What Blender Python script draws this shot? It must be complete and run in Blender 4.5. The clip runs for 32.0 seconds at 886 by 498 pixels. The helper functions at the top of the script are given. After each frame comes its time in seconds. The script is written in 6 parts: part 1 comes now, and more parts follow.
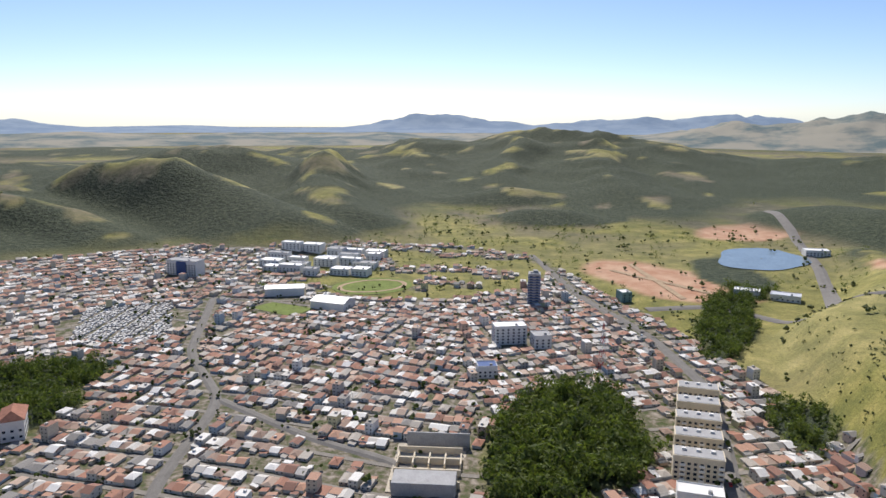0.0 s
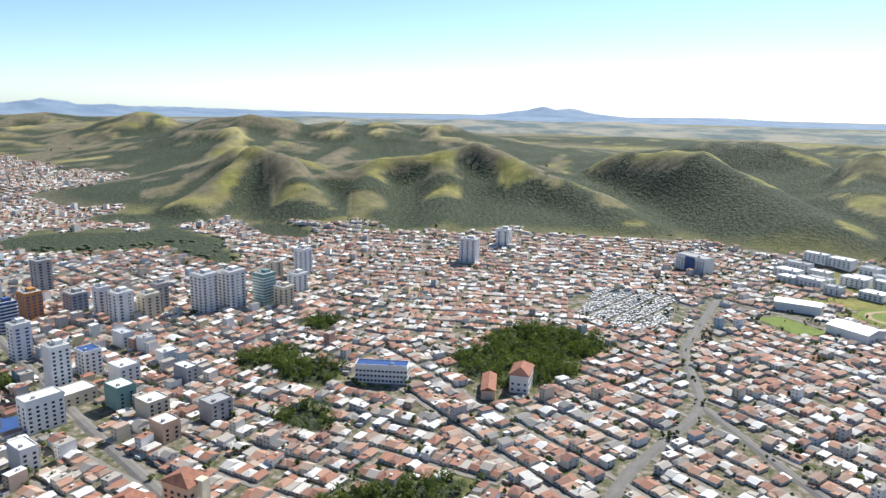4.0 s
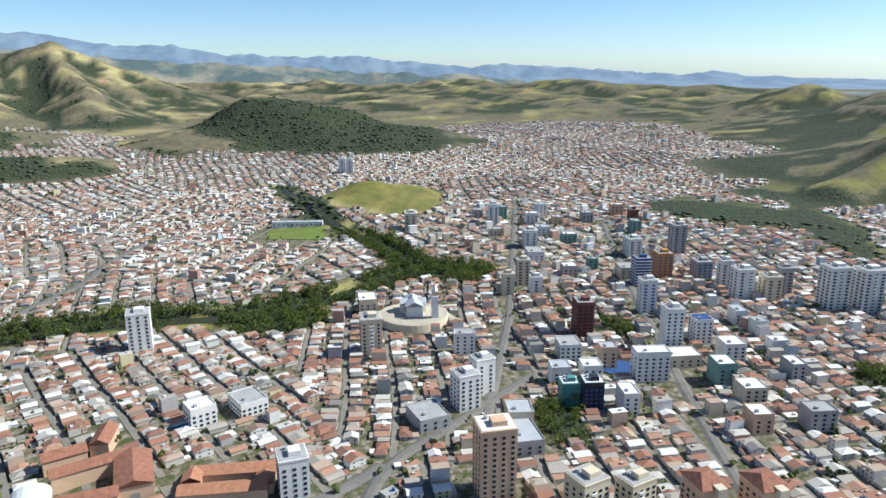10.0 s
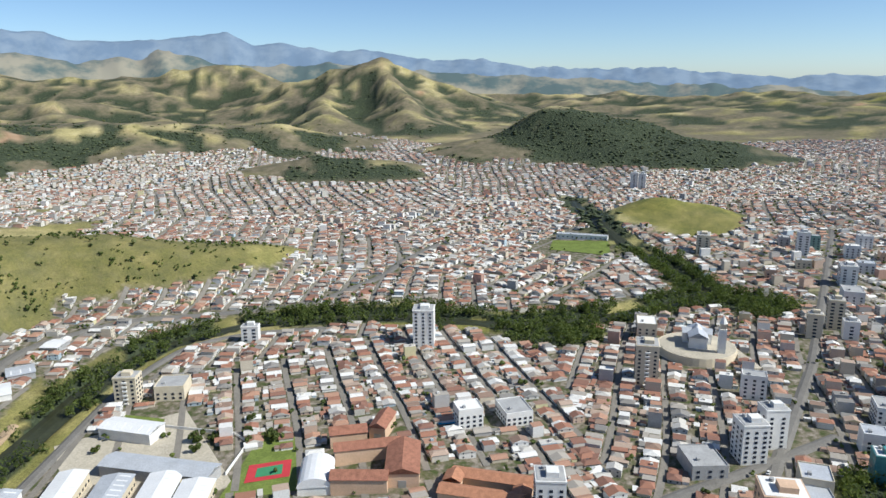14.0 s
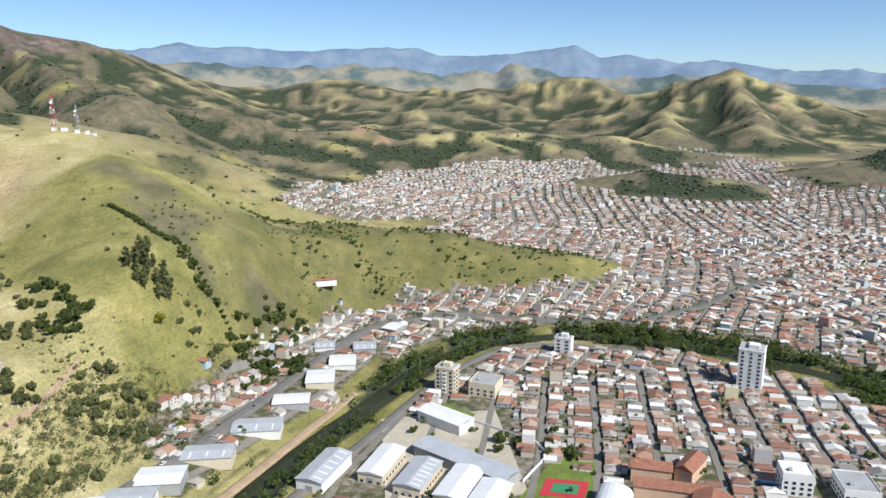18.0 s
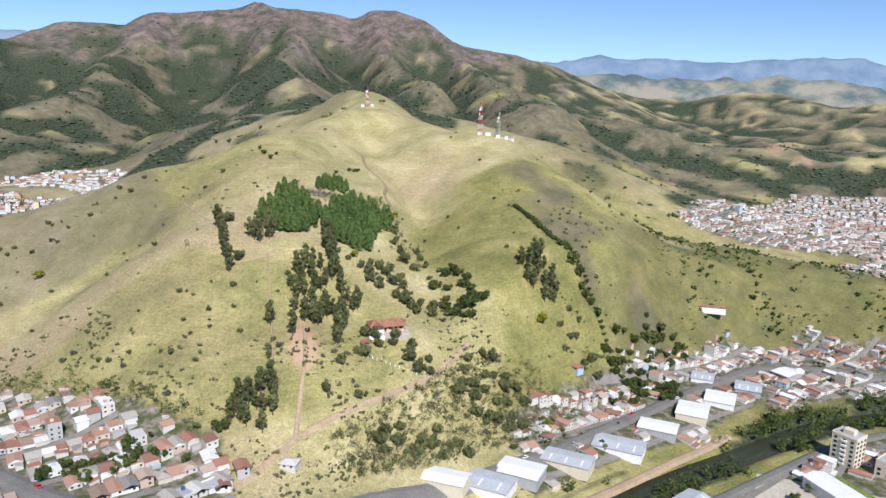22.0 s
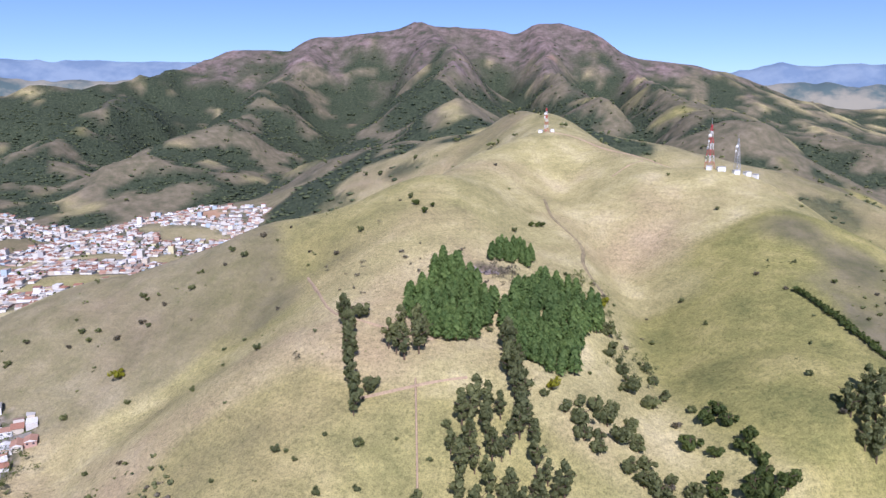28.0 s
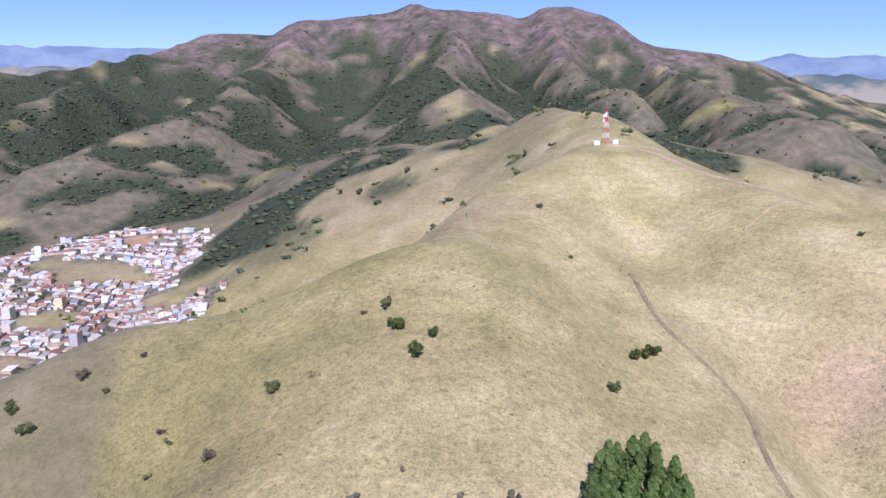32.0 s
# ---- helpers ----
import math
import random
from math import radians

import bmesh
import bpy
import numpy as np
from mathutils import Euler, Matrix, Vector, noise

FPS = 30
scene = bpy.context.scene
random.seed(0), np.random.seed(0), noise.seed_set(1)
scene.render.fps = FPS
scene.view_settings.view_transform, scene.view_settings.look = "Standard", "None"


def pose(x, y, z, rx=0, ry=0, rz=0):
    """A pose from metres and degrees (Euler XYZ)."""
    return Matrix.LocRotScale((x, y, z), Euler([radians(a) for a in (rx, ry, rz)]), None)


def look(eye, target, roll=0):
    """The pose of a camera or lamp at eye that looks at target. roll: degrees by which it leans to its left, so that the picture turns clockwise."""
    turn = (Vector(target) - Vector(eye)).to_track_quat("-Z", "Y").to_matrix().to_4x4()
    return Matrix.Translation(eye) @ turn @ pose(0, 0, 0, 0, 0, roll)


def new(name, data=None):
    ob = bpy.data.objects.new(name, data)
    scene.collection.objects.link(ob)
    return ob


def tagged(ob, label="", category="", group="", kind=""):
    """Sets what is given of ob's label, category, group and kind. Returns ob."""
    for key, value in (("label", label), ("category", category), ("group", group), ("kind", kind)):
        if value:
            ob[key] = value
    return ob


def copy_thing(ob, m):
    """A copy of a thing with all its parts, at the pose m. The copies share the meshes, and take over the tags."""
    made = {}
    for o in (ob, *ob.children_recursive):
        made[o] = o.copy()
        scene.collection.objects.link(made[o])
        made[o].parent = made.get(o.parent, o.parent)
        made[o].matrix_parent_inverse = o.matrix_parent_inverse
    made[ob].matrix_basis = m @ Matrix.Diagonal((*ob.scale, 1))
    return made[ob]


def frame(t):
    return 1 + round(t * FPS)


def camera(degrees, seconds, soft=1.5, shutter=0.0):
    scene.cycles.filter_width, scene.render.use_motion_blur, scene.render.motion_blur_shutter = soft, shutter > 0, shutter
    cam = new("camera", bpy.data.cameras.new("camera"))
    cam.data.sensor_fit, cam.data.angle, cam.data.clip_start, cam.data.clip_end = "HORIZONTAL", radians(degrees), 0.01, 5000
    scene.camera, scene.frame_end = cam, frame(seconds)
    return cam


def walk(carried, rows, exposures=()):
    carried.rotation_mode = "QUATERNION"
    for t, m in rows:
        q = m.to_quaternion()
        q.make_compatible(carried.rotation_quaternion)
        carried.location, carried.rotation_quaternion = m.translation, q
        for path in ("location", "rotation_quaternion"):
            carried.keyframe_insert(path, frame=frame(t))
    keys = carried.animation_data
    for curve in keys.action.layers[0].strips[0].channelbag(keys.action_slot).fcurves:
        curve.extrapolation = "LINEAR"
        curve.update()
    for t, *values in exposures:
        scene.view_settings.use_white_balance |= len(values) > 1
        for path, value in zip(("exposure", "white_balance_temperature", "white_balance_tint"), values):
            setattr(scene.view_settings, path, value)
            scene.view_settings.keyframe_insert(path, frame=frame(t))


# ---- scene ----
cam = camera(63.85, 32.0, soft=1.5)
# seconds, place, bearing, tilt and lean of the camera
PATH = [
    (0, 0.00, -0.00, 105.60, 0.00, -10.92, 0.34),
    (0.5, -0.21, 1.12, 105.70, 3.23, -10.93, 0.41),
    (1, -0.43, 2.27, 105.83, 7.10, -10.96, 0.52),
    (1.5, -0.65, 3.28, 105.99, 11.93, -11.03, 0.63),
    (2, -0.79, 4.23, 106.12, 17.77, -11.10, 0.71),
    (2.5, -0.77, 5.18, 106.24, 23.81, -11.15, 0.83),
    (3, -0.56, 6.05, 106.35, 29.44, -11.20, 0.87),
    (3.5, -0.29, 6.86, 106.47, 35.05, -11.21, 0.90),
    (5.5, 0.94, 9.55, 107.38, 56.79, -15.32, 0.62),
    (6, 0.63, 10.07, 107.52, 61.89, -15.28, 0.49),
    (6.5, 0.22, 10.61, 107.65, 66.29, -15.26, 0.44),
    (7, -0.26, 11.11, 107.77, 70.18, -15.17, 0.44),
    (7.5, -0.79, 11.54, 107.86, 73.72, -15.08, 0.34),
    (8, -1.32, 11.90, 107.94, 77.25, -14.99, 0.23),
    (8.5, -1.89, 12.20, 108.02, 80.79, -14.90, 0.21),
    (9, -2.52, 12.45, 108.11, 83.97, -14.81, 0.13),
    (9.5, -3.21, 12.65, 108.20, 86.96, -14.70, 0.04),
    (10, -3.91, 12.82, 108.26, 90.01, -14.59, -0.04),
    (10.5, -4.64, 12.95, 108.29, 93.14, -14.49, -0.17),
    (11, -5.36, 13.08, 108.29, 96.18, -14.36, -0.16),
    (11.5, -6.09, 13.18, 108.27, 99.04, -14.22, -0.17),
    (12, -6.87, 13.23, 108.27, 101.73, -14.12, -0.25),
    (12.5, -7.69, 13.25, 108.29, 104.43, -13.99, -0.37),
    (13, -8.54, 13.23, 108.31, 107.20, -13.87, -0.42),
    (13.5, -9.42, 13.16, 108.33, 110.14, -13.73, -0.42),
    (14, -10.27, 13.05, 108.35, 113.36, -13.60, -0.46),
    (14.5, -11.07, 12.92, 108.37, 116.71, -13.47, -0.48),
    (16.5, -13.13, 11.85, 108.87, 129.91, -12.92, -0.03),
    (17, -13.68, 11.56, 109.00, 132.97, -12.82, -0.25),
    (17.5, -14.20, 11.26, 109.09, 136.10, -12.70, -0.24),
    (18, -14.70, 10.95, 109.16, 139.76, -12.55, -0.22),
    (18.5, -15.18, 10.59, 109.20, 143.72, -12.41, -0.13),
    (19, -15.64, 10.14, 109.25, 147.66, -12.29, 0.01),
    (19.5, -16.05, 9.59, 109.30, 151.51, -12.16, 0.11),
    (20, -16.37, 8.97, 109.38, 155.20, -12.13, 0.46),
    (20.5, -16.62, 8.34, 109.46, 159.14, -12.07, 0.57),
    (21, -16.84, 7.72, 109.53, 163.24, -11.99, 0.74),
    (21.5, -17.08, 7.13, 109.56, 167.18, -12.00, 0.94),
    (22, -17.36, 6.53, 109.53, 171.10, -11.90, 1.07),
    (22.5, -17.69, 5.87, 109.49, 174.72, -11.88, 1.12),
    (23, -18.04, 5.15, 109.44, 177.91, -11.83, 1.22),
    (23.5, -18.39, 4.33, 109.43, 179.71, -11.84, 1.15),
    (24, -18.73, 3.45, 109.44, 181.75, -11.71, 1.10),
    (24.5, -19.05, 2.52, 109.48, 182.75, -11.58, 0.99),
    (25, -18.90, 0.75, 109.51, 183.24, -11.41, 0.95),
    (25.5, -18.59, -8.21, 109.78, 184.10, -10.68, 0.34),
    (26, -16.83, -25.17, 110.38, 184.19, -10.10, -0.21),
    (26.5, -15.23, -42.81, 110.96, 184.10, -9.95, -0.49),
    (28.5, -8.55, -111.16, 112.81, 183.50, -10.72, -0.46),
    (29, -7.21, -129.88, 112.94, 183.52, -10.56, -0.66),
    (29.5, -5.88, -148.09, 113.20, 183.46, -10.65, -0.55),
    (30, -4.29, -163.19, 113.51, 183.28, -10.96, -0.50),
    (30.5, -3.03, -176.24, 114.22, 183.24, -11.11, -0.49),
    (31, -1.82, -189.82, 115.45, 183.20, -11.10, -0.18),
    (31.5, -0.78, -206.20, 116.08, 183.28, -11.26, -0.07),
    (32, 0.52, -222.38, 116.44, 183.31, -11.38, -0.04),
]


def eye(x, y, z, bearing, tilt, lean):
    return pose(x, y, z, 90 + tilt, 0, bearing) @ pose(0, 0, 0, 0, 0, lean)


walk(cam, [(t, eye(*row)) for t, *row in PATH],
     exposures=[(0, 0.4, 6500, 13), (3, 0.72, 6400, 10), (6, 0.95, 6150, 5), (9, 0.72, 6100, 4), (12, 0.46, 6150, 5), (15, 0.42, 6250, 6), (20, 0.48, 6100, 10), (26, 0.47, 5700, 20), (32, 0.48, 5550, 32)])

# ---- sky and sun ----
SUN_BEARING, SUN_HEIGHT = 8.0, 44.0
world = bpy.data.worlds.new("sky")
scene.world = world
world.use_nodes = True
tree = world.node_tree
sky = tree.nodes.new("ShaderNodeTexSky")
sky.sky_type, sky.sun_disc = "NISHITA", False
sky.sun_elevation, sky.sun_rotation = radians(SUN_HEIGHT), radians(-SUN_BEARING)
sky.air_density, sky.dust_density, sky.ozone_density = 0.65, 0.25, 4.0
tree.links.new(sky.outputs["Color"], tree.nodes["Background"].inputs["Color"])
tree.nodes["Background"].inputs["Strength"].default_value = 0.095
sun = new("sun", bpy.data.lights.new("sun", "SUN"))
sun.data.energy, sun.data.angle, sun.data.color = 4.2, radians(0.5), (1.0, 0.95, 0.87)
sb = radians(SUN_BEARING)
sun.matrix_world = look((-math.sin(sb) * 300, math.cos(sb) * 300, 300 * math.tan(radians(SUN_HEIGHT))), (0, 0, 0))

rng = np.random.default_rng(7)


# ---- materials ----
def material(name, rough=0.8, metal=0.0):
    m = bpy.data.materials.new(name)
    m.use_nodes = True
    b = m.node_tree.nodes["Principled BSDF"]
    b.inputs["Roughness"].default_value, b.inputs["Metallic"].default_value = rough, metal
    b.inputs["Specular IOR Level"].default_value = 0.25
    return m, m.node_tree, b


def node(tree, kind, **values):
    n = tree.nodes.new(kind)
    for key, value in values.items():
        n.inputs[key.replace("_", " ")].default_value = value
    return n


def noise_of(tree, scale, detail=4.0, rough=0.6, where=None):
    n = node(tree, "ShaderNodeTexNoise", Scale=scale, Detail=detail, Roughness=rough)
    if where is None:
        where = tree.nodes.new("ShaderNodeNewGeometry").outputs["Position"]
    tree.links.new(where, n.inputs["Vector"])
    return n.outputs["Fac"]


def ramp(tree, fac, *stops):
    r = tree.nodes.new("ShaderNodeValToRGB")
    while len(r.color_ramp.elements) < len(stops):
        r.color_ramp.elements.new(0.5)
    for e, (p, col) in zip(r.color_ramp.elements, stops):
        e.position, e.color = p, (*col, 1) if len(col) == 3 else col
    tree.links.new(fac, r.inputs["Fac"])
    return r.outputs["Color"]


def mix(tree, fac, a, b, kind="MIX"):
    m = tree.nodes.new("ShaderNodeMix")
    m.data_type, m.blend_type = "RGBA", kind
    for socket, value in ((m.inputs[0], fac), (m.inputs[6], a), (m.inputs[7], b)):
        if isinstance(value, (int, float)):
            socket.default_value = value
        elif isinstance(value, tuple):
            socket.default_value = (*value, 1)
        else:
            tree.links.new(value, socket)
    return m.outputs[2]


def bump(tree, b, height, strength, distance):
    n = node(tree, "ShaderNodeBump", Strength=strength, Distance=distance)
    tree.links.new(height, n.inputs["Height"])
    tree.links.new(n.outputs["Normal"], b.inputs["Normal"])


def plain(name, col, rough=0.8, metal=0.0, scale=1.2, spread=0.25, bumps=0.15):
    """A worn surface: one base colour with stains at two scales and a little relief."""
    m, tree, b = material(name, rough, metal)
    fine, broad = noise_of(tree, scale * 4), noise_of(tree, scale * 0.4)
    lo, hi = tuple(c * (1 - spread) for c in col), tuple(min(1, c * (1 + spread)) for c in col)
    c1 = ramp(tree, fine, (0.3, lo), (0.7, hi))
    c2 = ramp(tree, broad, (0.3, tuple(c * (1 - spread) for c in (1, 1, 1))), (0.65, (1, 1, 1)))
    tree.links.new(mix(tree, 1.0, c1, c2, "MULTIPLY"), b.inputs["Base Color"])
    if bumps:
        bump(tree, b, fine, bumps, 0.2)
    return m


def varied(name, stops, rough=0.8, island=True, grain=1.5, spread=0.3):
    """One of several colours for every piece, by its random value."""
    m, tree, b = material(name, rough)
    if island:
        pick = tree.nodes.new("ShaderNodeNewGeometry").outputs["Random Per Island"]
    else:
        pick = tree.nodes.new("ShaderNodeObjectInfo").outputs["Random"]
    r = ramp(tree, pick, *stops)
    r.node.color_ramp.interpolation = "CONSTANT"
    fine = noise_of(tree, grain * 2.5)
    dirt = ramp(tree, fine, (0.28, (1 - spread,) * 3), (0.62, (1, 1, 1)))
    tree.links.new(mix(tree, 1.0, r, dirt, "MULTIPLY"), b.inputs["Base Color"])
    return m


def leafy(name, dark, light, scale=0.5, glow=0.35):
    m, tree, b = material(name, 0.75)
    pick = tree.nodes.new("ShaderNodeNewGeometry").outputs["Random Per Island"]
    c1 = ramp(tree, pick, (0.0, dark), (1.0, light))
    c2 = ramp(tree, noise_of(tree, scale * 0.12), (0.35, (0.72, 0.75, 0.7)), (0.65, (1.12, 1.1, 0.95)))
    c = mix(tree, 1.0, c1, c2, "MULTIPLY")
    tree.links.new(c, b.inputs["Base Color"])
    if glow:
        # light that passes through the thin leaves
        thin = tree.nodes.new("ShaderNodeBsdfTranslucent")
        tree.links.new(mix(tree, 1.0, c, (1.5, 1.6, 0.8), "MULTIPLY"), thin.inputs["Color"])
        both = tree.nodes.new("ShaderNodeMixShader")
        both.inputs[0].default_value = glow
        tree.links.new(b.outputs[0], both.inputs[1])
        tree.links.new(thin.outputs[0], both.inputs[2])
        tree.links.new(both.outputs[0], tree.nodes["Material Output"].inputs["Surface"])
    return m


M = {}
M["road"] = plain("asphalt", (0.19, 0.18, 0.165), 0.9, scale=0.5, spread=0.2)
M["street"] = plain("worn_street", (0.24, 0.22, 0.19), 0.9, scale=0.5, spread=0.2)
M["dirt"] = plain("dirt_road", (0.42, 0.31, 0.2), 0.95, scale=0.5, spread=0.25)
M["water"] = plain("river_water", (0.045, 0.05, 0.028), 0.45, scale=0.2, spread=0.3, bumps=0.05)
M["lake"] = plain("lake_water", (0.2, 0.26, 0.3), 0.15, scale=0.2, spread=0.15, bumps=0.05)
M["white"] = plain("white_render", (0.78, 0.77, 0.74), 0.85, scale=0.8, spread=0.1)
M["cream"] = plain("cream_render", (0.66, 0.58, 0.44), 0.85, scale=0.8, spread=0.1)
M["grey"] = plain("grey_concrete", (0.4, 0.4, 0.4), 0.9, scale=0.8, spread=0.18)
M["dark"] = plain("dark_glass", (0.03, 0.04, 0.06), 0.25, scale=2, spread=0.3, bumps=0)
M["blue"] = plain("blue_glass", (0.05, 0.1, 0.26), 0.3, scale=2, spread=0.2, bumps=0)
M["brown"] = plain("brown_cladding", (0.17, 0.075, 0.06), 0.7, scale=0.8)
M["peach"] = plain("peach_render", (0.66, 0.46, 0.32), 0.85, scale=0.8, spread=0.12)
M["green"] = plain("green_render", (0.2, 0.33, 0.3), 0.8, scale=0.8, spread=0.12)
M["tile"] = plain("clay_tiles", (0.36, 0.165, 0.11), 0.85, scale=2, spread=0.35)
M["orangetile"] = plain("orange_tiles", (0.46, 0.22, 0.13), 0.85, scale=2, spread=0.3)
M["metal"] = plain("sheet_metal", (0.55, 0.57, 0.6), 0.5, 0.2, scale=0.6, spread=0.15)
M["whitemetal"] = plain("white_sheet_metal", (0.8, 0.8, 0.8), 0.55, 0.1, scale=0.6, spread=0.08)
M["grass"] = plain("mown_grass", (0.17, 0.22, 0.05), 0.95, scale=0.5, spread=0.3)
M["yard"] = plain("pale_yard", (0.5, 0.45, 0.36), 0.95, scale=0.4, spread=0.2)
M["soil"] = plain("red_soil", (0.48, 0.26, 0.16), 0.95, scale=0.2, spread=0.25)
M["gully"] = plain("eroded_earth", (0.32, 0.26, 0.15), 0.95, scale=1, spread=0.4)
M["rock"] = plain("weathered_rock", (0.3, 0.25, 0.23), 0.95, scale=1.5, spread=0.35)
M["red"] = plain("red_paint", (0.5, 0.05, 0.06), 0.8, scale=1, spread=0.12)
M["pool"] = plain("pool_water", (0.06, 0.35, 0.55), 0.15, scale=1, spread=0.15, bumps=0)
M["trunk"] = plain("bark", (0.13, 0.09, 0.06), 0.95, scale=3)
M["leaf"] = leafy("leaves", (0.045, 0.07, 0.022), (0.15, 0.185, 0.055))
M["hillwood"] = leafy("hill_woods", (0.07, 0.095, 0.055), (0.14, 0.165, 0.095), glow=0.3)
M["olive"] = leafy("olive_leaves", (0.12, 0.14, 0.066), (0.225, 0.235, 0.115), glow=0.4)
M["pine"] = leafy("pine_needles", (0.075, 0.135, 0.04), (0.18, 0.25, 0.085))
M["yellow"] = leafy("yellow_leaves", (0.16, 0.17, 0.01), (0.36, 0.34, 0.03))
M["bare"] = leafy("dry_twigs", (0.12, 0.105, 0.08), (0.24, 0.21, 0.17))
ROOFS = ((0.0, (0.37, 0.185, 0.125)), (0.16, (0.28, 0.15, 0.11)), (0.27, (0.45, 0.265, 0.185)), (0.41, (0.31, 0.215, 0.165)), (0.5, (0.43, 0.39, 0.34)),
         (0.61, (0.6, 0.575, 0.53)), (0.72, (0.28, 0.265, 0.245)), (0.79, (0.78, 0.765, 0.73)), (0.91, (0.49, 0.37, 0.29)))
WALLS = ((0.0, (0.64, 0.61, 0.55)), (0.34, (0.78, 0.77, 0.74)), (0.56, (0.62, 0.55, 0.44)), (0.7, (0.47, 0.46, 0.45)),
         (0.8, (0.58, 0.44, 0.35)), (0.87, (0.45, 0.54, 0.6)), (0.93, (0.66, 0.61, 0.38)), (0.97, (0.5, 0.32, 0.26)))
M["wall"] = varied("house_walls", WALLS)
M["roof"] = varied("house_roofs", ROOFS, grain=2.5, spread=0.4)
M["roof_one"] = varied("house_roof", ROOFS, island=False, grain=2.5, spread=0.4)
M["wall_one"] = varied("house_wall", WALLS, island=False)
M["steel"] = plain("galvanised_steel", (0.5, 0.5, 0.5), 0.5, 0.6, scale=2, spread=0.15, bumps=0)
M["teal"] = plain("teal_glass", (0.1, 0.3, 0.3), 0.3, scale=2, spread=0.2, bumps=0)
M["orange"] = plain("orange_render", (0.5, 0.24, 0.08), 0.8, scale=0.8, spread=0.15)
M["door"] = plain("brown_door", (0.16, 0.09, 0.05), 0.6, scale=3)
M["court"] = plain("green_court", (0.06, 0.25, 0.12), 0.85, scale=1, spread=0.1)
M["grave"] = varied("gravestones", ((0.0, (0.62, 0.6, 0.57)), (0.4, (0.45, 0.44, 0.42)), (0.7, (0.75, 0.74, 0.72)), (0.9, (0.3, 0.3, 0.3))))


def ground_material():
    """Pasture, woods, bare soil, town and rock, by the land's own cover."""
    m, tree, b = material("land", 0.95)
    cover = tree.nodes.new("ShaderNodeVertexColor")
    cover.layer_name = "cover"
    more = tree.nodes.new("ShaderNodeVertexColor")
    more.layer_name = "more"
    s1, s2 = tree.nodes.new("ShaderNodeSeparateColor"), tree.nodes.new("ShaderNodeSeparateColor")
    tree.links.new(cover.outputs["Color"], s1.inputs["Color"])
    tree.links.new(more.outputs["Color"], s2.inputs["Color"])
    fine, mid, broad = noise_of(tree, 0.7, 5), noise_of(tree, 0.07, 6), noise_of(tree, 0.012, 5)
    grass = ramp(tree, mid, (0.3, (0.285, 0.255, 0.12)), (0.5, (0.385, 0.34, 0.17)), (0.7, (0.48, 0.42, 0.25)))
    lush = ramp(tree, mid, (0.3, (0.1, 0.115, 0.03)), (0.52, (0.19, 0.185, 0.05)), (0.72, (0.3, 0.265, 0.085)))
    dry = mix(tree, ramp(tree, broad, (0.5, (0, 0, 0)), (0.68, (0.7, 0.7, 0.7))), grass, (0.33, 0.25, 0.165))
    c = mix(tree, s2.outputs[0], dry, lush)
    # cattle terraces that follow the contours, and clumps of coarser grass
    layers = tree.nodes.new("ShaderNodeVectorMath")
    layers.operation = "MULTIPLY"
    layers.inputs[1].default_value = (0.09, 0.09, 1.6)
    tree.links.new(tree.nodes.new("ShaderNodeNewGeometry").outputs["Position"], layers.inputs[0])
    c = mix(tree, 1.0, c, ramp(tree, noise_of(tree, 1.0, 5, 0.65, layers.outputs[0]), (0.34, (0.9, 0.905, 0.89)), (0.6, (1.04, 1.035, 1.025))), "MULTIPLY")
    c = mix(tree, 1.0, c, ramp(tree, noise_of(tree, 1.4, 6, 0.75), (0.34, (0.7, 0.72, 0.66)), (0.46, (1, 1, 1)), (0.66, (1.14, 1.12, 1.08))), "MULTIPLY")
    grain = ramp(tree, fine, (0.3, (0.8, 0.8, 0.8)), (0.65, (1.08, 1.07, 1.06)))
    c = mix(tree, 1.0, c, grain, "MULTIPLY")
    tuft = ramp(tree, noise_of(tree, 3.6, 5, 0.85), (0.35, (0.4, 0.42, 0.34)), (0.47, (1, 1, 1)), (0.62, (1.32, 1.29, 1.21)))
    c = mix(tree, 1.0, c, tuft, "MULTIPLY")
    rough = ramp(tree, noise_of(tree, 0.1, 6, 0.7), (0.32, (0.068, 0.072, 0.042)), (0.5, (0.13, 0.113, 0.075)), (0.7, (0.21, 0.175, 0.125)))
    c = mix(tree, s2.outputs[2], c, rough)
    rock = ramp(tree, noise_of(tree, 0.05, 7, 0.7), (0.36, (0.06, 0.066, 0.04)), (0.5, (0.16, 0.118, 0.105)), (0.66, (0.26, 0.2, 0.185)))
    c = mix(tree, s2.outputs[1], c, rock)
    soil = ramp(tree, mid, (0.35, (0.38, 0.2, 0.12)), (0.65, (0.5, 0.33, 0.22)))
    c = mix(tree, s1.outputs[1], c, soil)
    town = ramp(tree, noise_of(tree, 0.35, 4), (0.36, (0.06, 0.08, 0.024)), (0.49, (0.13, 0.12, 0.075)), (0.58, (0.22, 0.19, 0.15)), (0.7, (0.34, 0.3, 0.25)))
    c = mix(tree, s1.outputs[2], c, town)
    wood = ramp(tree, noise_of(tree, 0.3, 7, 0.75), (0.34, (0.02, 0.03, 0.016)), (0.5, (0.043, 0.057, 0.031)), (0.66, (0.085, 0.1, 0.055)))
    c = mix(tree, s1.outputs[0], c, wood)
    tree.links.new(c, b.inputs["Base Color"])
    canopy = tree.nodes.new("ShaderNodeMath")
    canopy.operation = "MULTIPLY_ADD"
    lumps = tree.nodes.new("ShaderNodeMath")
    lumps.operation = "MULTIPLY"
    lumps.inputs[1].default_value = 8.0
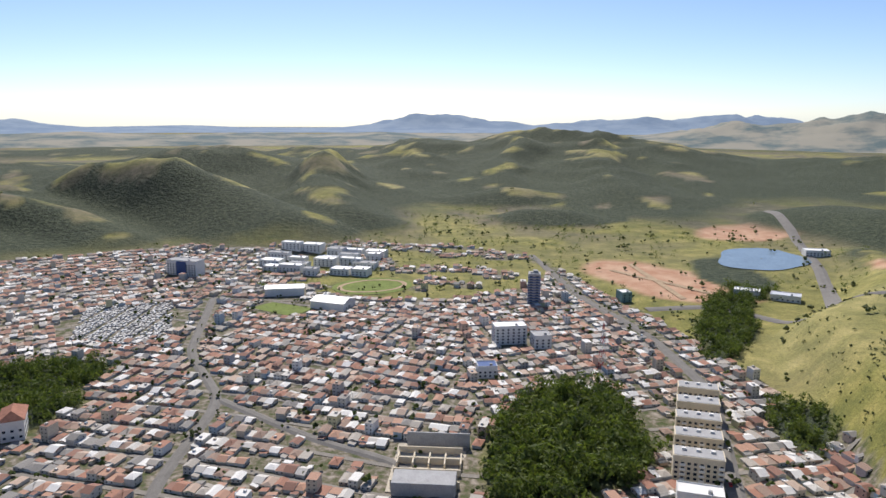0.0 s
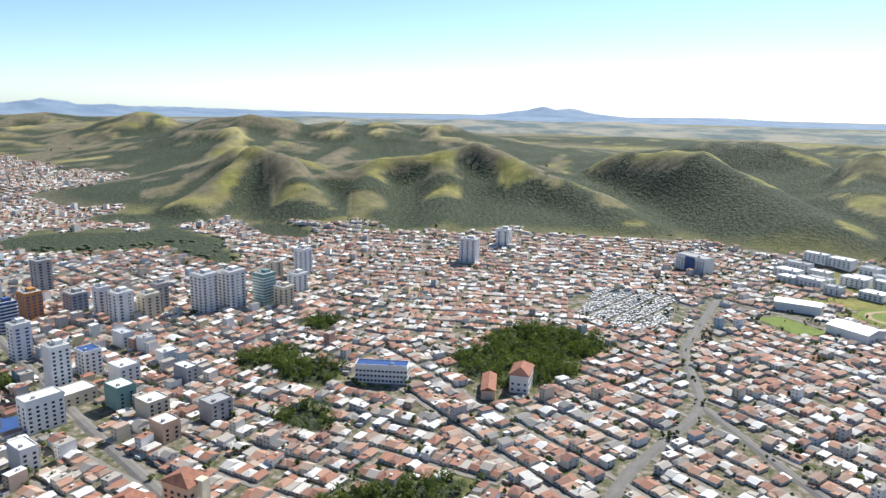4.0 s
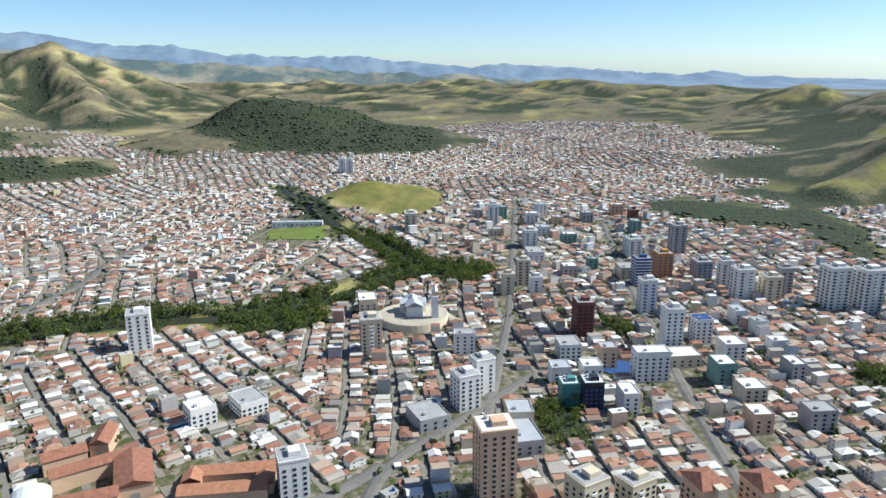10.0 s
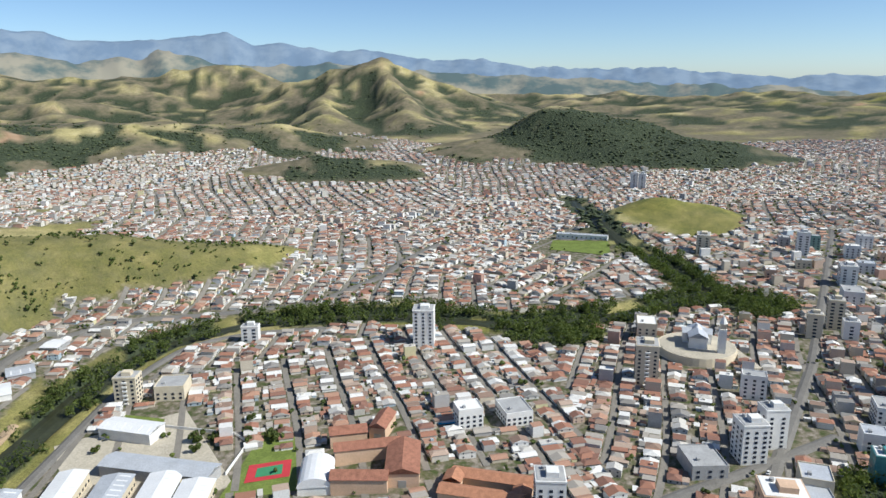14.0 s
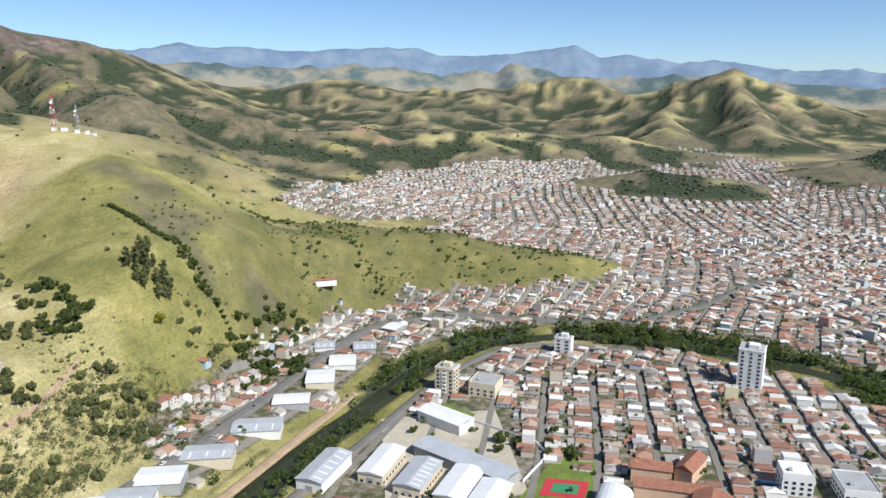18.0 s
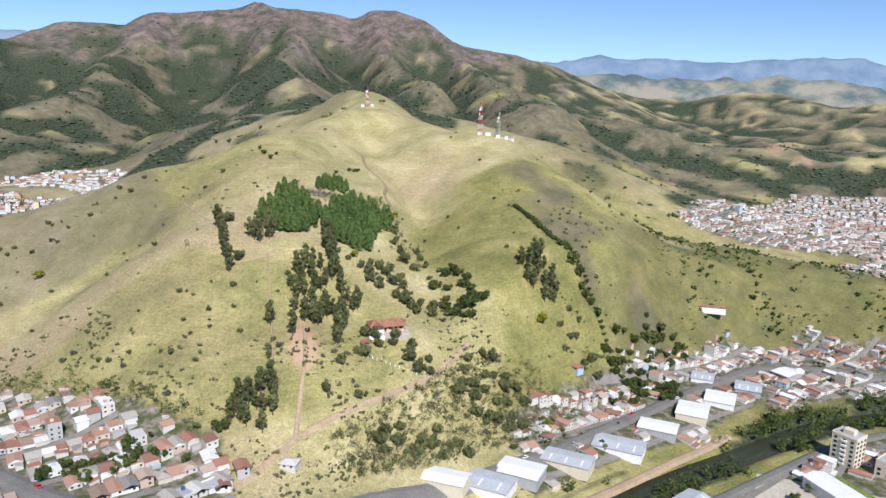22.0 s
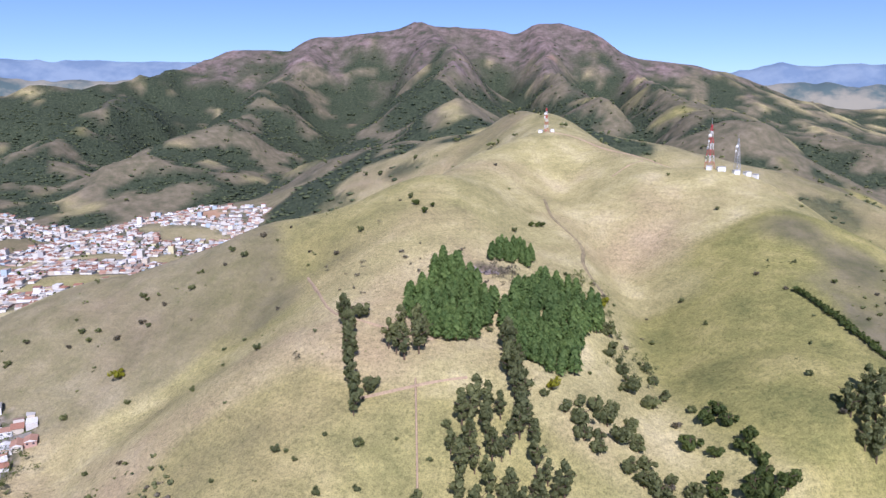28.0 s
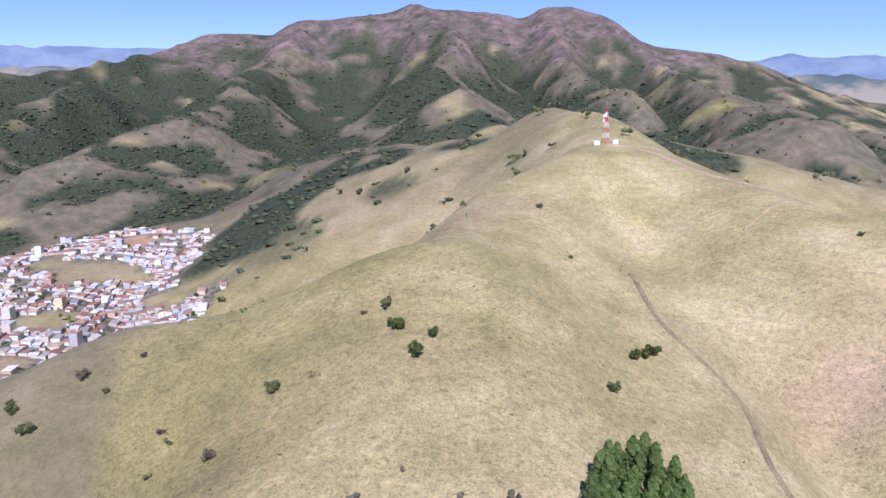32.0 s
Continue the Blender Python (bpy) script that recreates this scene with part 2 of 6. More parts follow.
    tree.links.new(s1.outputs[0], lumps.inputs[0])
    for socket, value in zip(canopy.inputs, (noise_of(tree, 0.3, 4, 0.65), lumps.outputs[0], fine)):
        tree.links.new(value, socket)
    bump(tree, b, canopy.outputs[0], 0.6, 0.6)
    return m


# ---- the lie of the land ----
def polar(az, d):
    """A place by its bearing in degrees, anticlockwise from +y, and its distance from the hovering point."""
    return -math.sin(radians(az)) * d, math.cos(radians(az)) * d


RIDGES = []


def ridge(width, *crest, power=2.0):
    """A crest line of (bearing, distance, height), with a half width in metres."""
    RIDGES.append((width, power, [(*polar(a, d), z) for a, d, z in crest]))


# hills north of the town, with their spurs
ridge(190, (13.1, 1350, 15), (10.1, 1350, 40), (6.5, 1350, 29), (3.8, 1350, 38), (1.1, 1350, 55), (-2.9, 1350, 44), (-5.2, 1350, 56), (-7.4, 1350, 71),
      (-8.7, 1350, 73), (-10.5, 1350, 58), (-12.2, 1350, 66), (-13.5, 1350, 65), (-17.3, 1350, 43), (-19.4, 1350, 24), (-22.2, 1350, 14),
      (-24.5, 1350, 20), (-27.7, 1350, 32), (-30.2, 1350, 27), (-33, 1350, 42), (-45, 1300, 40), power=1.25)
ridge(75, (13, 860, 10), (8, 900, 26), (6.5, 1350, 29), power=1.3)
ridge(70, (1.1, 1350, 54), (2.5, 1080, 34), (4.5, 860, 10), power=1.3)
ridge(80, (-7.4, 1350, 70), (-5.5, 1120, 44), (-4, 960, 22), power=1.3)
ridge(80, (-12.2, 1350, 64), (-11, 1080, 46), (-14, 860, 24), (-17, 760, 10), power=1.3)
ridge(60, (-17.3, 1350, 42), (-18, 1080, 26), (-20, 900, 10), power=1.3)
ridge(42, (1, 800, 4), (-1.6, 810, 12), (-5.3, 820, 20), (-8.5, 830, 15))
ridge(34, (-5, 690, 6), (-7.2, 690, 13), (-9.5, 690, 13), (-14, 680, 3))
ridge(140, (38, 1000, 6), (31.3, 1000, 20), (28.5, 1000, 30), (26, 1000, 39), (22.9, 1000, 41), (21, 1000, 48), (18.9, 1000, 56), (16.5, 1000, 55),
      (14, 1000, 44), (11, 1000, 28), (7, 1000, 12), power=1.3)
ridge(55, (26, 1000, 38), (25, 850, 22), (24, 740, 6), power=1.3)
ridge(60, (18.9, 1000, 54), (17, 860, 28), (15.5, 760, 6), power=1.3)
ridge(45, (34, 690, 44), (32, 700, 40), (30.1, 700, 31), (28.7, 700, 20), (27.5, 690, 6), power=1.4)
ridge(170, (36, 1900, 8), (31.8, 1900, 12), (28.4, 1900, 10), (25.5, 1900, 16), (22.1, 1900, 13), (19, 1900, 2))
ridge(55, (-42, 200, 34), (-37, 260, 26), (-32, 420, 22), (-29, 560, 14))
ridge(70, (-36, 700, 26), (-30, 760, 20))
# hills north-west
ridge(75, (62, 740, 10), (59.3, 764, 16), (56.7, 804, 30), (55.3, 834, 50), (52.5, 804, 42), (50.7, 724, 20), (48.8, 644, 4), power=1.2)
ridge(95, (47.9, 834, 17), (45.4, 835, 40), (42.8, 835, 34), (39.3, 785, 51), (37.1, 775, 54), (35.4, 765, 43), (31.8, 745, 36), (28.6, 726, 17), (26.3, 706, 5), power=1.25)
ridge(40, (41, 800, 42), (42.5, 700, 24), (43.5, 620, 6), power=1.2)
ridge(40, (37, 780, 52), (38, 690, 26), (38.5, 610, 6), power=1.2)
ridge(150, (60, 1304, 40), (57.6, 1304, 58), (55.8, 1304, 72), (54.4, 1304, 60), (52.9, 1304, 47), (51, 1304, 51), (48.6, 1304, 55), (46.2, 1305, 50),
      (44.5, 1305, 58), (40.3, 1305, 54), (37.7, 1305, 42), (33.7, 1305, 29), (30, 1305, 16), power=1.3)
ridge(60, (55.8, 1304, 70), (57, 1120, 40), (58.5, 960, 14), power=1.3)
ridge(60, (46, 1300, 50), (48, 1120, 30), (50, 980, 20), power=1.3)
ridge(95, (70, 1750, 8), (68.1, 1703, 22), (65.4, 1704, 47), (63.6, 1704, 62), (62.3, 1704, 57), (60.5, 1704, 30), power=1.2)
ridge(120, (82, 1800, 24), (79.7, 1750, 30), (77.5, 1750, 18), (72, 1600, 12))
# rolling land to the west
ridge(150, (103, 2000, 46), (96, 2050, 52), (88, 2050, 46), (82, 2050, 40))
ridge(85, (108, 1000, 26), (103, 1050, 62), (98, 1020, 46), (93, 980, 26), (89, 960, 10))
ridge(34, (97, 530, 12), (94.5, 556, 20), (92, 560, 16))
ridge(110, (77, 600, 4), (70, 560, 7), (64, 560, 6))
# south-west
ridge(120, (126, 1800, 80), (124, 1800, 98), (121.6, 1800, 116), (119.2, 1800, 142), (117.4, 1800, 152), (116.2, 1800, 140), (114.6, 1800, 106), (112.7, 1800, 88), (110, 1850, 62), power=1.25)
ridge(60, (121, 1790, 112), (122, 1550, 60), (122, 1400, 34), power=1.3)
ridge(60, (117.4, 1790, 146), (116, 1560, 70), (115, 1420, 36), power=1.3)
ridge(48, (128, 800, 10), (122, 810, 23), (117, 800, 18))
ridge(75, (131, 1100, 34), (126, 1100, 40), (121, 1130, 22))
ridge(115, (158, 1000, 80), (150, 1000, 58), (143, 1050, 50), (136, 1050, 46), (131, 1120, 40))
ridge(110, (136, 2000, 110), (131, 2000, 140), (128, 2000, 138), (125, 2000, 104), power=1.3)
ridge(170, (160, 1900, 140), (152, 1950, 112), (148.2, 1950, 136), (146, 1950, 130), (142, 1950, 112), (136, 1950, 108), power=1.4)
# the bare mountain and the ranges in the south
ridge(215, (206, 1650, 165), (199.4, 1590, 222), (197.4, 1590, 241), (193.7, 1590, 243), (192.4, 1590, 265), (190, 1590, 268), (187.3, 1590, 284), (184.9, 1590, 300),
      (183.3, 1595, 289), (180.7, 1595, 289), (177.7, 1597, 278), (175.9, 1598, 290), (174.4, 1598, 294), (173.4, 1598, 284), (172, 1600, 248),
      (170.5, 1600, 222), (167.7, 1620, 214), (165.2, 1650, 204), (162, 1750, 184), power=1.35)
ridge(110, (184, 1560, 280), (182, 1250, 205), (183, 1000, 150), (181, 800, 112), power=1.4)
ridge(90, (176, 1580, 270), (175, 1280, 180), (172, 1050, 128), power=1.4)
ridge(100, (192, 1560, 250), (195, 1250, 150), (199, 1000, 96), (203, 880, 72), power=1.4)
ridge(100, (170, 1600, 215), (167, 1200, 140), (163, 900, 106), power=1.4)
ridge(150, (198, 1600, 220), (206, 1350, 165), (212, 1300, 150), (209, 1290, 142), (214, 1400, 140), (224, 1500, 140), power=1.4)
ridge(90, (204, 1290, 150), (207, 1100, 110), (210, 950, 72), power=1.4)
ridge(200, (262, 1100, 60), (245, 1000, 70), (232, 900, 60), (225, 1000, 75))
# closing hills behind the hovering point
ridge(260, (-50, 1300, 60), (-70, 1200, 80), (-95, 1100, 90), (-120, 1100, 80), (-140, 1000, 70))


# ranges at the horizon under painted blue haze, kept apart as the backdrop: the far ones and a nearer line of hills
FAR, MIDDLE = [], []


def far_ridge(width, *line, into=FAR, power=1.5):
    into.append((width, power, [(*polar(a, d), z) for a, d, z in line]))


far_ridge(380, (236, 4300, 390), (226, 4300, 395), (214, 4300, 400), (209.4, 4300, 402), (204, 4300, 405), (199, 4200, 400))
far_ridge(190, (172, 4300, 325), (167, 4300, 335), (164, 4300, 328), (161.7, 4300, 336), (159, 4300, 370), (157.3, 4300, 345), (154.2, 4300, 354), (151.5, 4300, 331), (147.5, 4300, 342),
          (144.9, 4300, 358), (141.4, 4300, 348), (140.1, 4300, 308), (136.6, 4300, 302), (133.5, 4300, 318), (131.3, 4300, 338), (129.4, 4300, 360), (127.4, 4300, 284),
          (125.1, 4300, 302), (122.7, 4300, 268), (121.4, 4300, 248), (119.4, 4300, 262), (116, 4300, 224), (113.8, 4300, 196), (110.1, 4300, 202), (107.9, 4300, 170), (104.2, 4300, 146))
far_ridge(190, (104.2, 4300, 146), (100.5, 4300, 142), (96.3, 4300, 146), (92.5, 4300, 110), (90, 4300, 104), (87.5, 4300, 80), (85.8, 4300, 104), (82, 4300, 84), (76.7, 4300, 62), (71.8, 4300, 44),
          (69.6, 4300, 62), (68, 4300, 40), (62, 4300, 30), (52.4, 4300, 14), (44, 4300, 0))
far_ridge(170, (44, 4300, 0), (38, 4300, 4), (34, 4300, 36), (32.4, 4300, 56), (31, 4300, 48), (29.6, 4300, 28), (26.5, 4300, 10), (19.2, 4300, 18), (14.7, 4300, 6), (8.3, 4300, 0), (5.6, 4300, 4),
          (3.8, 4300, 50), (2, 4300, 88), (-1.5, 4300, 78), (-2.9, 4300, 46), (-5.1, 4300, 44), (-6.5, 4300, 22), (-11.7, 4300, 51), (-15.9, 4300, 74), (-18, 4300, 58),
          (-21.5, 4300, 98), (-25.3, 4300, 70), (-27.1, 4300, 54), (-40, 4300, 70))
far_ridge(210, (-14, 2700, 2), (-18.1, 2700, 12), (-20, 2700, 40), (-22.3, 2700, 70), (-24.2, 2700, 62), (-28.2, 2700, 86), (-29.8, 2700, 102), (-33, 2700, 98), (-45, 2700, 80), into=MIDDLE, power=1.3)
far_ridge(150, (99, 2700, 70), (92.9, 2700, 66), (88.8, 2700, 62), (84.5, 2700, 44), (80, 2700, 28), (74, 2700, 12), (66, 2700, 14), (58, 2700, 6), into=MIDDLE, power=1.3)
far_ridge(130, (140, 2700, 150), (137.7, 2700, 166), (135.1, 2700, 182), (133.3, 2700, 206), (131.6, 2700, 176), (128, 2700, 140), (122, 2700, 150), (114, 2700, 120), (108, 2700, 104), (99, 2700, 80), into=MIDDLE, power=1.3)
far_ridge(170, (172, 2700, 200), (164, 2700, 190), (158, 2700, 200), (152, 2700, 186), (146, 2700, 196), (140, 2700, 160), into=MIDDLE, power=1.3)
far_ridge(260, (60, 2700, 14), (56, 2700, 22), (50, 2700, 27), (44, 2700, 18), (38, 2700, 26), (33, 2700, 20), (27, 2700, 26), (21, 2700, 16), (15, 2700, 22), (10, 2700, 16), (5, 2700, 24), (0, 2700, 20),
          (-6, 2700, 24), (-12, 2700, 14), into=MIDDLE, power=1.4)
far_ridge(200, (240, 2700, 200), (222, 2700, 214), (214, 2700, 230), (208, 2700, 224), (200, 2700, 236), into=MIDDLE, power=1.3)


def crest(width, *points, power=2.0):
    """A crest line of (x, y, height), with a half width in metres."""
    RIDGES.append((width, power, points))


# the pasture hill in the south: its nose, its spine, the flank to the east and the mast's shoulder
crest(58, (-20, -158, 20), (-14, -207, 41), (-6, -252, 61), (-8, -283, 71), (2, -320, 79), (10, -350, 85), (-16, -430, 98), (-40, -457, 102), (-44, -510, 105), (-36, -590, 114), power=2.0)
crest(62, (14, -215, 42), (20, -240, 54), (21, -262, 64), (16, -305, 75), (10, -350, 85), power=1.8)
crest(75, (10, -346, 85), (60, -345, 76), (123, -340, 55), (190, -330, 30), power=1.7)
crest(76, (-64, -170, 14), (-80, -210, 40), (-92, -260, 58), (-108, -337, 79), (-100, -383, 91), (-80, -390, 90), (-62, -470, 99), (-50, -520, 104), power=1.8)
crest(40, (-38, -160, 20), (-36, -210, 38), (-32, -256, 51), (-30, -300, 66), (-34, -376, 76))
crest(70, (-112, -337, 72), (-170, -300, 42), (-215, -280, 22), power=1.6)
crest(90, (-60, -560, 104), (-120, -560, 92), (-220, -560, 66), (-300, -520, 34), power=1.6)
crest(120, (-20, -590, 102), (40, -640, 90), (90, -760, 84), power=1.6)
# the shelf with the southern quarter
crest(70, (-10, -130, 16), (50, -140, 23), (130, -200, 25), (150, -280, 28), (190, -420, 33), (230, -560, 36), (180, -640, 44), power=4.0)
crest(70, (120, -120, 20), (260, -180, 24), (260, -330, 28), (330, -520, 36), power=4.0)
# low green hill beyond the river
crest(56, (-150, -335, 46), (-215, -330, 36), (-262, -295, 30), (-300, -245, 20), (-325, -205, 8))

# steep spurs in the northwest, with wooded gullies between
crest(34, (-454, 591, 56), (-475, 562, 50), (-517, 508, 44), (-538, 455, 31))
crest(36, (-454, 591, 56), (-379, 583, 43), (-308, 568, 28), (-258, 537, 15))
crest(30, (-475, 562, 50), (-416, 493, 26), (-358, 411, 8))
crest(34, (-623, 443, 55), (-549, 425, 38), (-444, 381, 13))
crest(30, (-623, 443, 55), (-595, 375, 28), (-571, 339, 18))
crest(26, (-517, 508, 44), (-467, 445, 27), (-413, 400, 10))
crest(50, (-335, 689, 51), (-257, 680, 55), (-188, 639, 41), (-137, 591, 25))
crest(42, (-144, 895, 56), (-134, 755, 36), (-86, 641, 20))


def wave(x, y, scale, seed):
    """Smooth noise of two octaves, from turned sines."""
    r = np.random.default_rng(seed)
    total = np.zeros_like(x)
    for k in range(9):
        a, ph = r.uniform(0, 6.283, 2)
        s = scale * r.uniform(0.5, 1.6)
        total += np.sin((x * np.cos(a) + y * np.sin(a)) / s * 6.283 + ph + 1.3 * np.sin((x * np.sin(a) - y * np.cos(a)) / s * 4.1 + ph * 2))
    return total / 4.5


# valley floors that cut into the hills' feet: half width, shoulder, (x, y, height) along the axis
FLOORS = [(16, 36, [(-38, -138, 17), (-60, -152, 13), (-90, -176, 7), (-130, -205, 4), (-180, -240, 3), (-212, -250, 3), (-262, -208, 2), (-330, -180, 1)]),
          (48, 30, [(-85, -105, 3), (-130, -125, 1), (-200, -160, 1), (-240, -160, 1)]),
          (42, 40, [(110, 360, 1), (170, 400, 1), (215, 470, 1), (250, 560, 2)]),
          (30, 25, [(80, 180, 2), (95, 240, 1), (120, 330, 1)])]


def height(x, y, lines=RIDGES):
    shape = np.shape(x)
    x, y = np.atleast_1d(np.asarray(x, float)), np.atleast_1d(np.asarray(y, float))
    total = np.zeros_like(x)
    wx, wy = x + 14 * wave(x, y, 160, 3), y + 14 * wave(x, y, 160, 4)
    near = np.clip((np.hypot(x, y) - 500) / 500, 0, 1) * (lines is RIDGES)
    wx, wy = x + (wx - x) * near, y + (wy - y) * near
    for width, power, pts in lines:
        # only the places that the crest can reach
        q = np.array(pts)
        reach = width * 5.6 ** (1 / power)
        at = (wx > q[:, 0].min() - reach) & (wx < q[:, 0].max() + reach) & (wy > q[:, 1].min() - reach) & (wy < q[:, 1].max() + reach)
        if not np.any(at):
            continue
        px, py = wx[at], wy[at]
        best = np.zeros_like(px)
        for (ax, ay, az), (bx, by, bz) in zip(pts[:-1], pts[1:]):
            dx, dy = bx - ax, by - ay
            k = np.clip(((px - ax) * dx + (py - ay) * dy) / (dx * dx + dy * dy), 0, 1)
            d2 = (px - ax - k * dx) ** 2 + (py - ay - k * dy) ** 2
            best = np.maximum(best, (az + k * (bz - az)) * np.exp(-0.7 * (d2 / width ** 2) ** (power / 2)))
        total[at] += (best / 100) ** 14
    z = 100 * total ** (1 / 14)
    if lines is RIDGES:
        for width, shoulder, pts in FLOORS:
            k = np.zeros_like(x)
            floor, near_by = np.zeros_like(x), np.full(x.shape, 1e9)
            for (ax, ay, az), (bx, by, bz) in zip(pts[:-1], pts[1:]):
                dx, dy = bx - ax, by - ay
                k = np.clip(((x - ax) * dx + (y - ay) * dy) / (dx * dx + dy * dy), 0, 1)
                d = np.hypot(x - ax - k * dx, y - ay - k * dy)
                floor = np.where(d < near_by, az + k * (bz - az), floor)
                near_by = np.minimum(near_by, d)
            blend = np.clip((near_by - width) / shoulder, 0, 1)
            blend = blend * blend * (3 - 2 * blend)
            z = np.minimum(z, floor) * (1 - blend) + z * blend
    rough = np.clip((z - 6) / 40, 0, 1) * np.clip((np.hypot(x, y) - 350) / 500, 0.0, 1)
    spurs = 0.55 - np.abs(wave(wx, wy, 300, 5)), 0.5 - np.abs(wave(wx, wy, 120, 6))
    z = z + rough * np.clip((330 - z) / 150, 0.25, 1) * (np.clip(z * 0.22, 0, 12) * spurs[0] + np.clip(z * 0.12, 0, 6) * spurs[1] + 1.0 * wave(x, y, 45, 8))
    if lines is RIDGES:
        # rolling country behind the town, below the ranges
        r = np.hypot(x, y)
        off = r > 900
        if np.any(off):
            fx, fy, ux, uy, fr = x[off], y[off], wx[off], wy[off], r[off]
            roll = 1 - np.abs(wave(ux, uy, 620, 51)) * 0.9, 0.8 - np.abs(wave(ux, uy, 270, 52))
            az = np.degrees(np.arctan2(-fx, fy)) % 360
            start = np.interp(az, [0, 40, 62, 75, 130, 142, 165, 300, 330, 360], [1700, 1700, 1500, 1450, 1450, 900, 1900, 1900, 1700, 1700])
            k = fr / 4300
            sight = 106 * (1 - k) + k * height(fx / k, fy / k, FAR) - 8 - 0.008 * fr
            hills = np.minimum(np.clip(28 + 26 * roll[0] + 22 * roll[1], 0, 74), np.maximum(sight, 0)) * np.interp(az, [0, 48, 64, 170, 200, 300, 360], [0.12, 0.12, 1, 1, 0.6, 0.2, 0.12])
            z[off] = np.maximum(z[off], np.clip((fr - start) / 700, 0, 1) * np.clip((2500 - fr) / 350, 0, 1) * hills)
    return z.reshape(shape)


def inside(x, y, bearings, reach):
    """Whether a place lies nearer than the reach at its bearing."""
    az = (np.degrees(np.arctan2(-x, y)) + 180) % 360 - 180
    az = np.where(az < -100, az + 360, az)
    return np.hypot(x, y) < np.interp(az, bearings, reach)


def patch(x, y, cx, cy, rx, ry, turn=0):
    """1 well inside an ellipse, 0 outside, with an uneven edge."""
    c, s = math.cos(radians(turn)), math.sin(radians(turn))
    u, v = ((x - cx) * c + (y - cy) * s) / rx, (-(x - cx) * s + (y - cy) * c) / ry
    return np.clip((1.15 + 0.18 * wave(x, y, 60, 11) - np.hypot(u, v)) * 6, 0, 1)


def line_distance(x, y, pts):
    best = np.full(np.shape(x), 1e9)
    for (ax, ay), (bx, by) in zip(pts[:-1], pts[1:]):
        dx, dy = bx - ax, by - ay
        k = np.clip(((x - ax) * dx + (y - ay) * dy) / (dx * dx + dy * dy), 0, 1)
        best = np.minimum(best, np.hypot(x - ax - k * dx, y - ay - k * dy))
    return best


RIVER = [(-40, -126), (-92, -160), (-118, -174), (-151, -187), (-180, -200), (-216, -206), (-255, -190), (-278, -160), (-293, -125), (-300, -80), (-330, -40), (-380, 0), (-440, -30), (-500, -78), (-640, -130)]
RIVER_ROAD = [(-84, -142), (-99, -149), (-123, -160), (-147, -171), (-179, -186), (-201, -191), (-225, -194), (-246, -178), (-262, -152)]
TRACK = [(-60, -148), (-85, -161), (-99, -169), (-118, -180), (-135, -188), (-146, -195)]
AVENUE = [(20, -131), (-10, -138), (-37, -153), (-72, -175), (-111, -202), (-146, -225), (-190, -250), (-232, -240), (-260, -209), (-290, -176), (-350, -168), (-430, -172)]
BYPASS = [(110, 372), (150, 380), (191, 326), (260, 330), (420, 350)]
BYPASS_NORTH = [(191, 326), (225, 400), (258, 476), (300, 600), (330, 720)]
RIDGE_ROAD = [(70, 130), (83, 186), (103, 256), (99, 325), (80, 400), (66, 520)]
SOUTH_ROAD = [(20, -131), (37, -139), (74, -166), (98, -184), (140, -215), (250, -290)]
STREETS = [[(-60, 100), (-82, 184), (-82, 248), (-112, 300), (-130, 390)], [(-82, 248), (-40, 215), (-10, 200), (5, 165)],
           [(-120, 20), (-200, 25), (-300, 42), (-420, 55), (-560, 70)], [(-115, -15), (-180, -4), (-208, 20), (-240, 45)],
           [(-150, 90), (-220, 95), (-330, 105), (-470, 120)], [(-140, -60), (-160, -20), (-180, -4)]]
ROADS = [AVENUE, RIVER_ROAD, BYPASS, BYPASS_NORTH, RIDGE_ROAD, SOUTH_ROAD] + STREETS

WOODS = [(-378, 452, 34, 62, -38), (-455, 478, 18, 62, -40), (-500, 440, 14, 40, -35), (-470, 372, 40, 16, 20), (-455, 262, 60, 18, -10), (-450, 336, 36, 14, 0), (-800, 820, 130, 60, 20), (-245, 605, 75, 34, -20), (-165, 580, 45, 30, -10), (-490, 365, 26, 14, 30),
         (-163, 266, 25, 17, 20), (-150, 243, 18, 13, 0), (-490, 225, 70, 34, 60), (-560, 290, 45, 30, 40), (40, 214, 22, 40, -22),
         (115, 690, 70, 45, 10), (-950, -120, 150, 95, 80), (-690, -410, 60, 32, 50), (146, 352, 12, 62, -24), (190, 460, 20, 55, -10),
         (122, 225, 9, 24, -15), (-205, 50, 12, 7, 0), (-372, 10, 14, 30, 0), (-215, 175, 16, 10, 0), (-180, 146, 10, 9, 0),
         (-124, 126, 8, 28, -23), (-158, 230, 22, 18, 20), (-234, 173, 9, 12, 0), (-252, 215, 10, 8, 0), (-284, 86, 9, 7, 0), (-295, -60, 12, 22, 10), (-362, 22, 14, 9, 30),
         (108, -600, 26, 62, -25), (235, -715, 32, 75, -35), (150, -850, 45, 110, 15), (515, -1115, 110, 60, 0), (60, -960, 60, 45, 0), (-88, -545, 28, 14, 0)]


SHELF_NEAR = [(5, -141), (11, -163), (38, -182), (66, -195), (91, -213), (104, -236), (110, -254), (112, -268), (150, -288), (230, -330), (300, -250), (200, -150), (72, -124)]
SHELF_FAR = [(130, -400), (230, -365), (430, -400), (450, -660), (300, -655), (157, -612), (112, -535)]

SUBURB = [(-262, -470), (-300, -425), (-410, -405), (-560, -520), (-760, -540), (-800, -600), (-640, -660), (-520, -700), (-440, -660), (-350, -570)]


